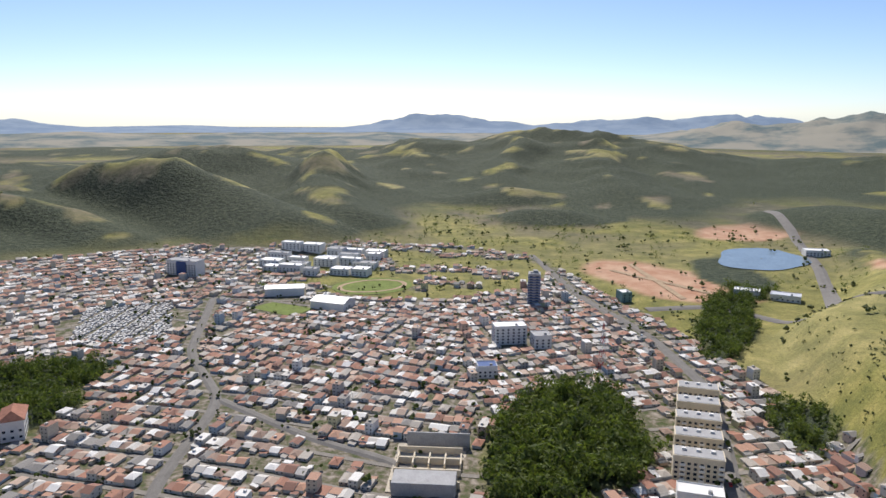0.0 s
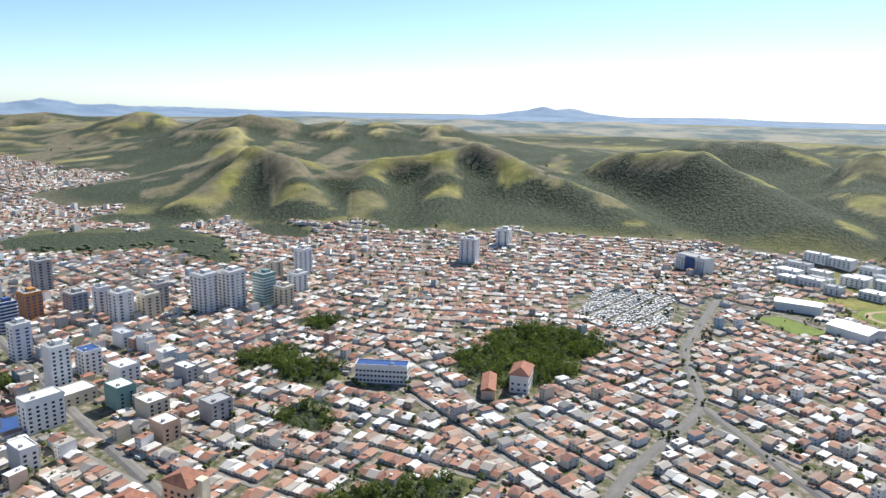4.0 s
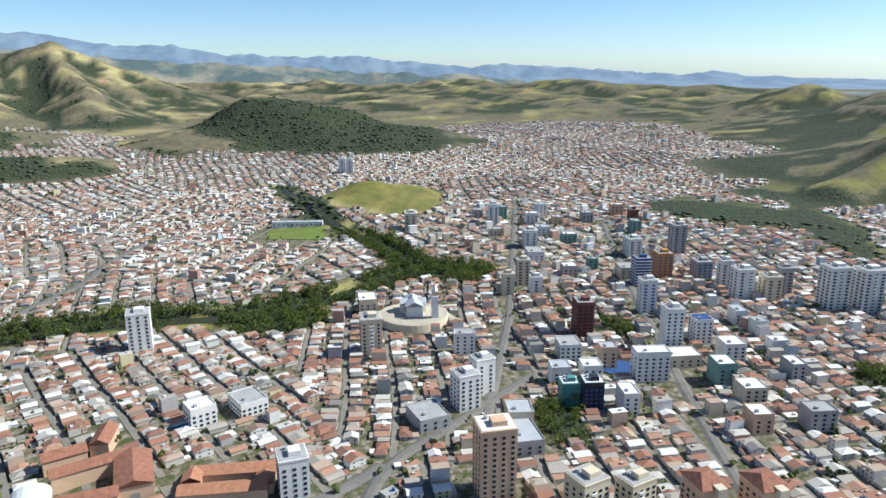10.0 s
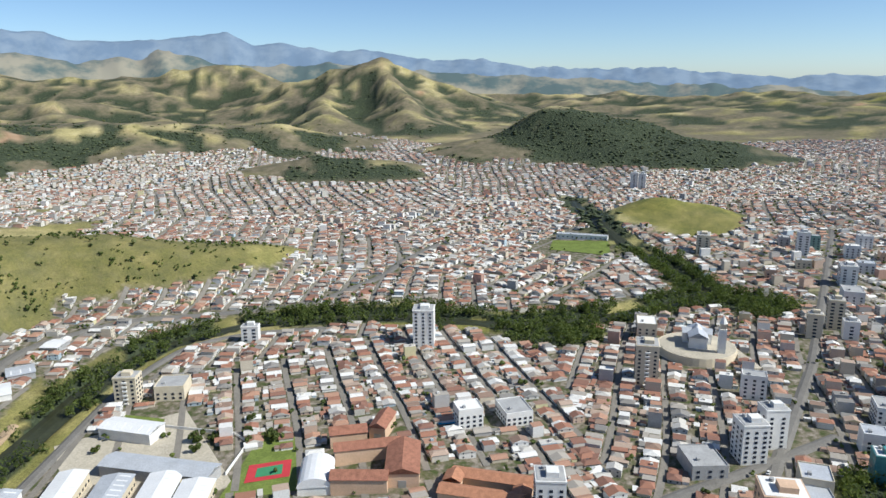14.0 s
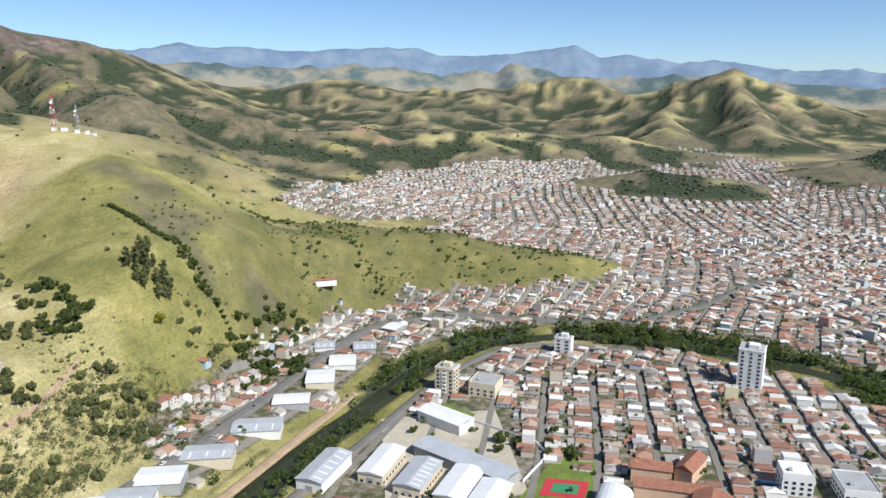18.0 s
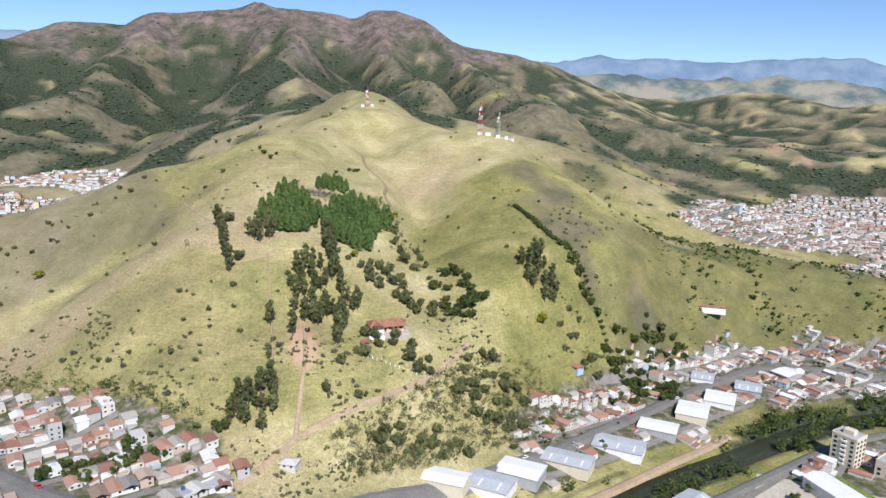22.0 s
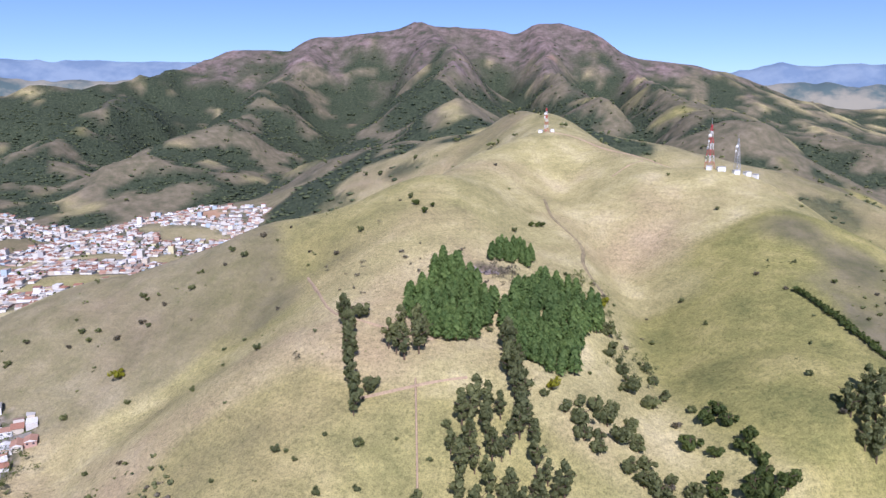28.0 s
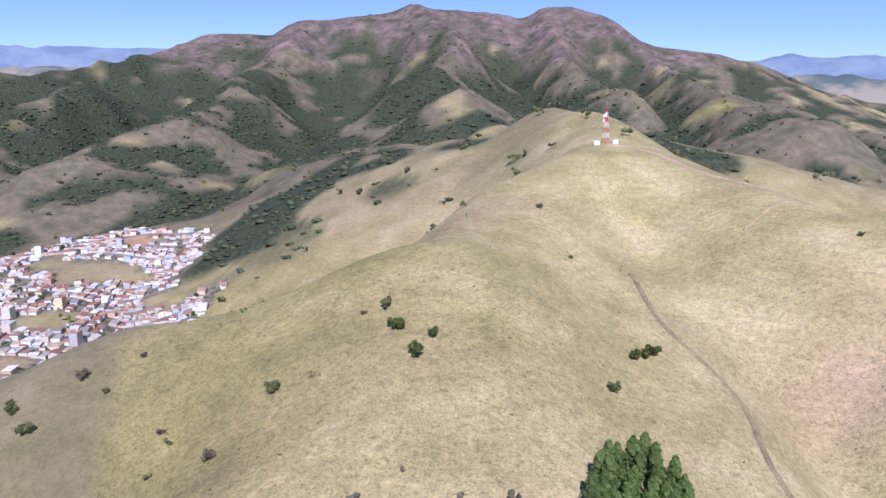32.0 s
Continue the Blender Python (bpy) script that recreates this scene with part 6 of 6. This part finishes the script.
def along(pts, step, jitter):
    out = []
    for (ax, ay), (bx, by) in zip(pts[:-1], pts[1:]):
        n = max(1, int(math.hypot(bx - ax, by - ay) / step))
        out += [(ax + (bx - ax) * k / n + rng.normal(0, jitter), ay + (by - ay) * k / n + rng.normal(0, jitter)) for k in range(n)]
    return out


pines = [tree_kind("pine_tree", "pine", "pine", 50 + k, 760, 7, "dense green pine in the hillside grove", "tree", "pines of the grove") for k in range(4)]
plant(pines, within_lines([(10, -262), (5, -273), (2, -281), (-2, -281), (-6, -270), (-13, -264), (-10, -256), (-7, -250), (-1, -249), (5, -253)], 95, 1.5)
      + within_lines([(-13, -259), (-18, -268), (-25, -280), (-33, -280), (-41, -279), (-39, -268), (-33, -262), (-30, -247), (-25, -243), (-17, -246)], 105, 1.55), 4.2, 6.8)
plant(pines, within_lines([(-9, -288), (-13, -299), (-19, -307), (-24, -302), (-22, -292)], 34, 1.4), 3.4, 4.8)
tall = [tree_kind("eucalyptus_tree", "olive", "tall", 70 + k, 620, 8, "tall grey-green eucalyptus with a slim crown", "tree", "eucalyptus rows") for k in range(4)]
plant(tall, along([(24, -256), (20, -241), (16, -225)], 1.9, 0.5) + [(12, -246), (10, -244), (8, -242), (5, -244), (10, -253), (6, -251), (4, -247)]
      + along([(-14, -250), (-16, -235), (-18, -222)], 1.5, 0.7) + along([(-20, -214), (-19, -200), (-18, -190)], 2.4, 0.6)
      + within_lines([(-1, -219), (-6, -208), (-14, -203), (-22, -205), (-25, -214), (-21, -224), (-8, -231)], 34, 1.7) + within(-90, -233, 7, 7, 10, 22, 1.7)
      + within_lines([(10, -168), (0, -161), (-2, -170), (0, -180), (8, -177)], 14, 1.9) + [(-5, -198), (2, -205), (1, -187)], 4.6, 8.0)
broad = [tree_kind("broadleaf_tree", "olive", "round", 90 + k, 560, 5, "rounded grey-green tree on the hillside", "tree", "trees of the hillside") for k in range(3)]
plant(broad, within(-35, -232, 9, 8, 20, 13, 3.0) + within(-45, -222, 8, 5, -20, 9, 2.6) + within(-45, -258, 6, 14, 10, 9, 3.2) + within(-36, -195, 11, 4, -10, 10, 2.8)
      + within(-66, -196, 14, 9, 25, 24, 2.6) + within(-40, -170, 14, 6, 15, 14, 2.8) + within(-104, -226, 8, 7, 0, 9, 3.2) + [(-19, -184), (-26, -188), (-24, -177), (-15, -176), (14, -234), (21, -260)], 2.6, 4.6)
green = [tree_kind("green_tree", "leaf", "round", 110 + k, 560, 5, "dark green broadleaf tree", "tree", "green trees by the road") for k in range(3)]
plant(green, along([(-102, -250), (-118, -232), (-128, -222)], 2.0, 1.0) + within(-134, -232, 10, 14, 40, 24, 3) + within_lines([(-50, -236), (-53, -222), (-59, -212), (-68, -219), (-60, -243)], 18, 2.2) + within(30, -158, 22, 6, 15, 14, 3) + within_lines([(-143, -257), (-165, -262), (-160, -250), (-138, -240), (-123, -236), (-117, -222), (-130, -226)], 30, 2.6)
      + [(-171, -113), (-178, -127), (-170, -122), (-166, -119), (-144, -157), (-161, -134), (-164, -129), (-156, -130), (-119, -222), (-114, -216), (-122, -216)], 2.4, 4.6)
plant(green, [(9.5, -316), (7.5, -320), (13, -322), (-27, -339), (-29, -341), (-25, -337)], 1.7, 2.4)
gold = [tree_kind("golden_tree", "yellow", "round", 130, 750, 4, "yellow-flowering tree on the pasture", "tree", "golden trees")]
plant(gold, [(-88, -222), (95, -281), (-84, -196), (-24, -238), (-41, -284)], 3.0, 4.6)
bush = [tree_kind("bush", "olive", "round", 140 + k, 260, 2, "low grey-green bush on dry pasture", "bush", "bushes on the pasture", trunk=0.4) for k in range(2)] + [
    tree_kind("dry_bush", "bare", "round", 150, 150, 2, "leafless grey bush on dry pasture", "bush", "bushes on the pasture", trunk=0.4)]
spots = [(rng.uniform(-150, 200), rng.uniform(-420, -155)) for _ in range(80)] + along([(60, -330), (110, -300), (150, -290)], 4, 5) + within(-70, -250, 60, 50, 0, 40, 3) + within(30, -200, 55, 22, 20, 50, 2.5)
sx, sy = np.array(spots).T
ok = (height(sx, sy) > 8) & (cover_at(sx, sy, height(sx, sy))[2] < 0.1) & (line_distance(sx, sy, AVENUE) > 9) & (line_distance(sx, sy, SOUTH_ROAD) > 5)
spots = [p for p, q in zip(spots, ok) if q]
plant(bush, spots, 0.8, 2.0)
plant([tree_kind("hedge_tree", "leaf", "round", 160, 180, 2, "clipped dark hedge along the fence line", "hedge", "hedge along the fence", trunk=0.4)],
      along([(-94, -287), (-103, -254), (-119, -233), (-124, -226)], 1.1, 0.15), 1.5, 2.0)


def clump_forest(px, py, pz, size, name, mat, label, category, lumps=5, squat=0.8, sunk=0.0):
    """Joined trees: every crown is a handful of jagged lumps of leaf faces."""
    r = np.random.default_rng(len(px) + lumps)
    n = len(px)
    V, F, base = [], [], 0
    f = []
    for j in range(5):
        j2 = (j + 1) % 5
        f += [(j, j2, 5 + j2), (j, 5 + j2, 5 + j), (5 + j, 5 + j2, 10)]
    for k in range(lumps):
        off = r.normal(0, 0.36 if lumps > 1 else 0.1, (n, 3)) * size[:, None]
        off[:, 2] = (0.45 - sunk + 0.7 * squat * r.random(n)) * size
        rad = size * (r.uniform(0.28, 0.5, n) if lumps > 1 else r.uniform(0.5, 0.75, n))
        spin = r.uniform(0, 6.28, n)
        pts = []
        for zz, rr in ((-0.8, 0.6), (0.1, 1.0)):
            for j in range(5):
                a = 1.2566 * j + spin + (0.6 if zz > 0 else 0)
                jit = r.uniform(0.6, 1.3, n)
                pts.append(np.stack([off[:, 0] + np.cos(a) * rad * rr * jit, off[:, 1] + np.sin(a) * rad * rr * jit, off[:, 2] + zz * rad * squat * jit], -1))
        pts.append(np.stack([off[:, 0] + r.normal(0, 0.25, n) * rad, off[:, 1] + r.normal(0, 0.25, n) * rad, off[:, 2] + rad * squat * r.uniform(0.7, 1.4, n)], -1))
        P = np.stack(pts, 1) + np.stack([px, py, pz], -1)[:, None]
        V.append(P.reshape(-1, 3))
        F.append((np.arange(n)[:, None, None] * 11 + np.array(f)[None]).reshape(-1, 3) + base)
        base += n * 11
    me = bpy.data.meshes.new(name)
    me.from_pydata(np.concatenate(V).tolist(), [], np.concatenate(F).tolist())
    me.materials.append(M[mat])
    if lumps == 1:
        me.shade_smooth()
    return tagged(new(name, me), label, category, kind="stuff")


def leaf_forest(px, py, pz, size, name, mat, label, category, leaves=46):
    """Joined trees whose crowns are many small leaf clumps round three lobes."""
    r = np.random.default_rng(len(px))
    n = len(px)
    lobes = r.normal(0, 0.3, (n, 3, 3)) * size[:, None, None]
    lobes[:, :, 2] = r.uniform(0.45, 1.5, (n, 3)) * size[:, None]
    pick = r.integers(0, 3, (n, leaves))
    out = r.normal(0, 1, (n, leaves, 3))
    out[:, :, 2] = np.abs(out[:, :, 2]) - 0.35
    out /= np.linalg.norm(out, axis=2)[:, :, None]
    c = np.take_along_axis(lobes, pick[:, :, None].repeat(3, 2), 1) + out * (size[:, None] * r.uniform(0.28, 0.55, (n, leaves)))[:, :, None]
    c = (c + np.stack([px, py, pz], -1)[:, None]).reshape(-1, 3)
    out = out.reshape(-1, 3)
    s = (size[:, None] * r.uniform(0.075, 0.16, (n, leaves))).reshape(-1, 1)
    ax, ay = r.normal(0, 1, (len(c), 3)), r.normal(0, 1, (len(c), 3))
    ax, ay = (ax - 0.6 * (ax * out).sum(1)[:, None] * out) * s, (ay - 0.6 * (ay * out).sum(1)[:, None] * out) * s
    V = np.stack([c - ax, c + ay, c + ax], 1).reshape(-1, 3)
    me = bpy.data.meshes.new(name)
    me.from_pydata(V.tolist(), [], np.arange(len(V)).reshape(-1, 3).tolist())
    me.materials.append(M[mat])
    return tagged(new(name, me), label, category, kind="stuff")


def scatter(count, near_d, far_d, keep):
    """Even random places between two distances, where keep(x, y, z, cover) is high."""
    az = rng.uniform(-0.75, 4.1, count)
    d = np.sqrt(rng.uniform(near_d ** 2, far_d ** 2, count))
    x, y = -np.sin(az) * d, np.cos(az) * d
    z, cover = on_land(x, y)
    ok = rng.random(count) < keep(x, y, z, cover)
    return x[ok], y[ok], z[ok]


x, y, z = scatter(64000, 120, 460, lambda x, y, z, c: c[0] * (line_distance(x, y, RIVER) > 3.5))
big = rng.uniform(1.8, 3.4, len(x)) * np.where(np.hypot(x - 40, y - 214) < 46, 1.5, 1.0)
leaf_forest(x, y, z - 0.3, big, "woods", "leaf", "dense dark green broadleaf woods", "trees", leaves=70)
# inner clumps added to fill the crowns, so they are not seen through
clump_forest(x, y, z - 0.5, 0.72 * big, "woods_undergrowth", "leaf", "leaf clumps filling the inside of the broadleaf crowns", "trees", lumps=2)
x, y, z = scatter(74000, 440, 1250, lambda x, y, z, c: c[0] * np.where(y > 0, 0.7 * (np.hypot(x, y) < 530) * (y < 380), 0.8))
clump_forest(x, y, z - 0.8, rng.uniform(2.8, 5.2, len(x)), "far_woods", "hillwood", "dark green woods over the hillsides", "trees", lumps=1, squat=0.3, sunk=0.3)
x, y, z = scatter(26000, 1250, 1900, lambda x, y, z, c: 0.7 * c[0] * (y < 0))
clump_forest(x, y, z - 2, rng.uniform(4, 7, len(x)), "far_woods", "hillwood", "distant woods on the mountain slopes", "trees", lumps=1, squat=0.28, sunk=0.28)
x, y, z = scatter(22000, 130, 900, lambda x, y, z, c: np.where(y > 60, 0.8, 0.4) * c[2])
clump_forest(x, y, z, rng.uniform(1.0, 2.6, len(x)), "garden_trees", "leaf", "scattered green trees in yards between houses", "trees", lumps=2)
x, y, z = scatter(12000, 250, 1400, lambda x, y, z, c: np.where((y > 250) & (z < 8), 0.9, np.where(y > 250, 0.05, np.where(y < -480, 0.6, 0.15))) * (c[0] < 0.2) * (c[2] < 0.1) * ((z > 6) | (y > 250)) * ((y > -100) | (x < -135) | (y < -480)))
clump_forest(x, y, z, rng.uniform(1.5, 3.2, len(x)), "hillside_trees", "olive", "scattered trees on the pastures", "trees", lumps=3)


x, y = rng.uniform(-160, 330, 3600), rng.uniform(390, 820, 3600)
z, cover = on_land(x, y)
ok = (z < 10) & (cover[0] < 0.4) & (cover[1] < 0.2) & (wave(x, y, 70, 91) + rng.normal(0, 0.4, len(x)) > 0.05) & (np.hypot(x + 43, y - 423) > 30) & (np.hypot(x - 232, y - 508) > 46) & (line_distance(x, y, BYPASS_NORTH) > 6)
leaf_forest(x[ok], y[ok], z[ok] - 0.2, rng.uniform(1.4, 3.2, int(ok.sum())), "valley_trees", "leaf", "loose groups of green trees on the valley floor", "trees", leaves=26)
FOOT = along([(116, -262), (108, -250), (98, -226), (90, -205), (66, -200), (44, -186), (18, -170)], 0.9, 2.2)
x, y = np.array(FOOT).T
leaf_forest(x, y, on_land(x, y)[0] - 0.2, rng.uniform(0.9, 2.2, len(x)), "foot_shrubs", "leaf", "green shrubs along the foot of the pasture behind the houses", "bushes", leaves=44)


for spots, mat, low, high, words in ((within(-40, -286, 6, 16, 12, 26, 1.8) + within(-45, -262, 7, 10, 0, 14, 2.2), "olive", 1.0, 2.0, "grey-green shrubs beside the pine groves"),
                                     (within(-14, -280, 5, 8, 20, 26, 1.2) + [(37, -296), (25, -288), (30, -288), (24, -315), (57, -307), (33, -245), (79, -296)], "bare", 0.8, 1.7, "leafless grey shrubs round the rock outcrop")):
    x, y = np.array(spots).T
    leaf_forest(x, y, on_land(x, y)[0] - 0.2, rng.uniform(low, high, len(x)), "shrubs", mat, words, "bushes", leaves=60)
outcrop = thing("rock_outcrop", -9, -281, 0, "grey-pink weathered rock outcrop between the pine groves", "rock")
for k in range(9):
    bm = bmesh.new()
    bmesh.ops.create_icosphere(bm, subdivisions=2, radius=1.0)
    for v in bm.verts:
        v.co *= 1 + 0.22 * math.sin(3.1 * v.co.x + k) * math.sin(4.3 * v.co.y + 2 * k)
        v.co = Vector((v.co.x * rng.uniform(0.98, 1.02), v.co.y, v.co.z))
    me = bpy.data.meshes.new("boulder")
    bm.to_mesh(me)
    bm.free()
    ox, oy = rng.uniform(-3.5, 3.5), rng.uniform(-2.2, 2.2)
    oz = float(on_land(np.array([-9 + ox]), np.array([-281 + oy]))[0][0]) - outcrop.matrix_basis.translation.z
    rock = link("boulder", me, "rock", outcrop)
    rock.matrix_basis = pose(ox, oy, oz, 0, 0, 40 * k) @ Matrix.Diagonal((rng.uniform(0.8, 1.8), rng.uniform(0.6, 1.1), rng.uniform(0.25, 0.5), 1))


def scrub(n, x0, x1, y0, y1, bias, top):
    """Places for low shrubs on rough pasture, thicker in patches."""
    x, y = rng.uniform(x0, x1, n), rng.uniform(y0, y1, n)
    z, cover = on_land(x, y)
    ok = (wave(x, y, 34, 61) + rng.normal(0, 0.5, n) + bias > 0.8) & (cover[2] < 0.1) & (cover[0] < 0.3) & (z > 5) & (z < top)
    for line in (AVENUE, SOUTH_ROAD):
        ok &= line_distance(x, y, line) > 6
    return x[ok], y[ok], z[ok]


for bounds, mat, words in (((4200, -125, 90, -235, -140, 0.55, 40), "olive", "low green scrub on the lower slopes"), ((1800, -110, 60, -235, -140, 0.3, 40), "bare", "dry leafless scrub on the lower slopes"),
                           ((1500, -240, -92, -350, -205, 0.5, 70), "olive", "scattered bushes on the western flank"), ((500, 30, 150, -345, -190, -0.1, 80), "olive", "scattered bushes on the eastern flank"),
                           ((2600, -340, -170, -355, -190, 0.5, 60), "leaf", "green bushes on the low hill beyond the river"),
                           ((5200, -115, 90, -430, -225, 0.3, 130), "olive", "dry tussocks on the grazed hilltop"), ((2600, 60, 260, 150, 340, 0.75, 60), "olive", "bushes on the pasture beside the quarter"), ((260, -60, 30, -300, -270, 0.0, 90), "bare", "dry scrub between the groves")):
    x, y, z = scrub(*bounds)
    clump_forest(x, y, z - 0.2, rng.uniform(0.35, 1.25, len(x)) * (0.32 if "tussocks" in words else 1.8 if "low hill" in words else 1.0), "scrub", mat, words, "bushes", lumps=3)


THICKET = [(-14, -163), (-40, -186), (-59, -203), (-84, -212), (-100, -206), (-84, -188), (-62, -166), (-40, -156), (-24, -152)]
for count, mat, words in ((620, "olive", "dense olive thicket above the roadside depots"), (300, "bare", "leafless grey thicket above the roadside depots"), (130, "leaf", "dark green shrubs in the thicket above the depots")):
    x, y = rng.uniform(-102, -12, count * 3), rng.uniform(-214, -150, count * 3)
    ok = in_polygon(x, y, THICKET) & (line_distance(x, y, AVENUE) > 7)
    x, y = x[ok], y[ok]
    leaf_forest(x, y, on_land(x, y)[0] - 0.2, rng.uniform(0.8, 1.9, len(x)), "thicket", mat, words, "bushes", leaves=40)


# ---- houses next to the hovering point, one by one ----
def house_kind(k):
    """A low house: walls, pitched or flat roof, door, windows, sills and a tank."""
    r = np.random.default_rng(100 + k)
    w, d = r.uniform(2.8, 3.2), r.uniform(3.4, 5.0)
    h = 2.3 if k % 4 == 3 else 1.2
    t = new("house")
    t.empty_display_size = 0.5
    words = ("single-storey house with a clay-tiled gable roof", "house with a hipped tile roof and plain walls", "flat-roofed house with a water tank on top",
             "two-storey house with a pitched tile roof", "narrow house with a long gable roof", "low house with a weathered hipped roof",
             "boxy rendered house with a flat slab roof", "two-storey house with a wide tiled roof")[k]
    tagged(t, words, "house", "houses of the near quarter")
    link("wall", box(w, d, h, "wall_one", 0.05, -1.8), "wall_one", t)
    if k in (2, 6):
        link("roof", box(w + 0.2, d + 0.2, 0.2, "grey", 0.04), "grey", t, (0, 0, h))
        link("water_tank", rod(0.5, 0.45, 0.7, "blue" if k == 2 else "grey"), "grey", t, (0.6, 1.0, h + 0.2))
        link("parapet", box(w + 0.2, 0.15, 0.4, "wall_one", 0.02), "wall_one", t, (0, -d / 2, h + 0.15))
    else:
        link("roof", gable(w, d, w * 0.2, 0.3, "roof_one", hip=1.4 if k in (1, 5) else 0.0), "roof_one", t, (0, 0, h))
        if k not in (1, 5):
            link("gable_wall", prism(w - 0.1, w * 0.19, 0.15, "wall_one"), "wall_one", t, (0, -d / 2 + 0.1, h))
            link("gable_wall", prism(w - 0.1, w * 0.19, 0.15, "wall_one"), "wall_one", t, (0, d / 2 - 0.1, h))
    link("door", box(0.45, 0.1, 1.0, "door", 0.02), "door", t, (-w * 0.22, -d / 2, 0))
    for at, turn in (((w * 0.22, -d / 2, 0.5), 0), ((w / 2, -d * 0.2, 0.5), 90), ((w / 2, d * 0.25, 0.5), 90), ((-w * 0.2, d / 2, 0.5), 0)):
        link("window", box(0.55, 0.1, 0.5, "dark", 0.02), "dark", t, at, turn)
        if h > 2:
            link("window", box(0.55, 0.1, 0.5, "dark", 0.02), "dark", t, (at[0], at[1], 1.6), turn)
    return t


KINDS = [house_kind(k) for k in range(8)]
order = np.argsort(np.hypot(NEAR[:, 0] + 12, NEAR[:, 1] - 6))
for i, (px, py, pz, turn, *_) in enumerate(NEAR[order]):
    k = int(rng.integers(0, 8))
    spin = math.degrees(turn) + 180 * int(rng.integers(0, 2)) + rng.normal(0, 2)
    if i < 8:
        KINDS[i].matrix_basis = pose(px, py, pz, 0, 0, spin)
    else:
        copy_thing(KINDS[k], pose(px, py, pz, 0, 0, spin))


# ---- single houses on the slope above the road and at the foot of the lane ----
for i, (px, py, spin) in enumerate(((-101, -220, 30), (-105, -214, 40), (-82, -190, 56), (-111, -208, 56), (-133, -224, 50), (5, -153, 20), (-6, -156, 70), (9, -148, 20), (13, -157, 20))):
    copy_thing(KINDS[(0, 3, 1, 4)[i % 4]], pose(px, py, float(on_land(np.array([px]), np.array([py]))[0][0]), 0, 0, spin))
shed(-180, -276, 3, 17, 1.5, 66, "white", "tile", "long low white barn under a red tiled roof", rise=0.5, ribs=0, name="barn")


# ---- cars on the roads ----
def car_kind(name, mat, label):
    """A small car: body, cabin with glass, four wheels."""
    t = new(name)
    t.empty_display_size = 0.3
    tagged(t, label, "car", "cars on the roads")
    link("body", box(0.85, 2.0, 0.34, mat, 0.08, 0.12), mat, t)
    link("cabin", box(0.74, 1.1, 0.26, "dark", 0.08), "dark", t, (0, -0.1, 0.44))
    link("roof", box(0.68, 0.8, 0.05, mat, 0.02), mat, t, (0, -0.1, 0.69))
    for sx in (-0.4, 0.28):
        for sy in (-0.62, 0.62):
            w = link("wheel", rod(0.15, 0.15, 0.12, "dark"), "dark", t, (sx, sy, 0.15))
            w.rotation_euler = (0, radians(90), 0)
    return t


cars = [car_kind("car", "white", "white small car on the asphalt road"), car_kind("car", "grey", "grey small car on the asphalt road"), car_kind("car", "red", "red small car on the asphalt road")]
placed = 0
for line, shares in ((AVENUE, (0.2, 0.24, 0.31, 0.36, 0.42)), (SOUTH_ROAD, (0.12, 0.2, 0.33)), (RIDGE_ROAD, (0.14, 0.2, 0.32)), (STREETS[2], (0.1, 0.2)), (BYPASS, (0.3, 0.6))):
    pts = [Vector(p) for p in line]
    total = sum((b - a).length for a, b in zip(pts[:-1], pts[1:]))
    for share in shares:
        left = share * total
        for a, b in zip(pts[:-1], pts[1:]):
            if left <= (b - a).length:
                break
            left -= (b - a).length
        d = (b - a).normalized()
        side = 1.1 if placed % 2 else -1.1
        p = a + d * left + Vector((d.y, -d.x)) * side
        m = pose(p.x, p.y, float(height(p.x, p.y)) + 0.62, 0, 0, math.degrees(math.atan2(-d.x, d.y)))
        if placed < 3:
            cars[placed].matrix_basis = m
        else:
            copy_thing(cars[placed % 3], m)
        placed += 1
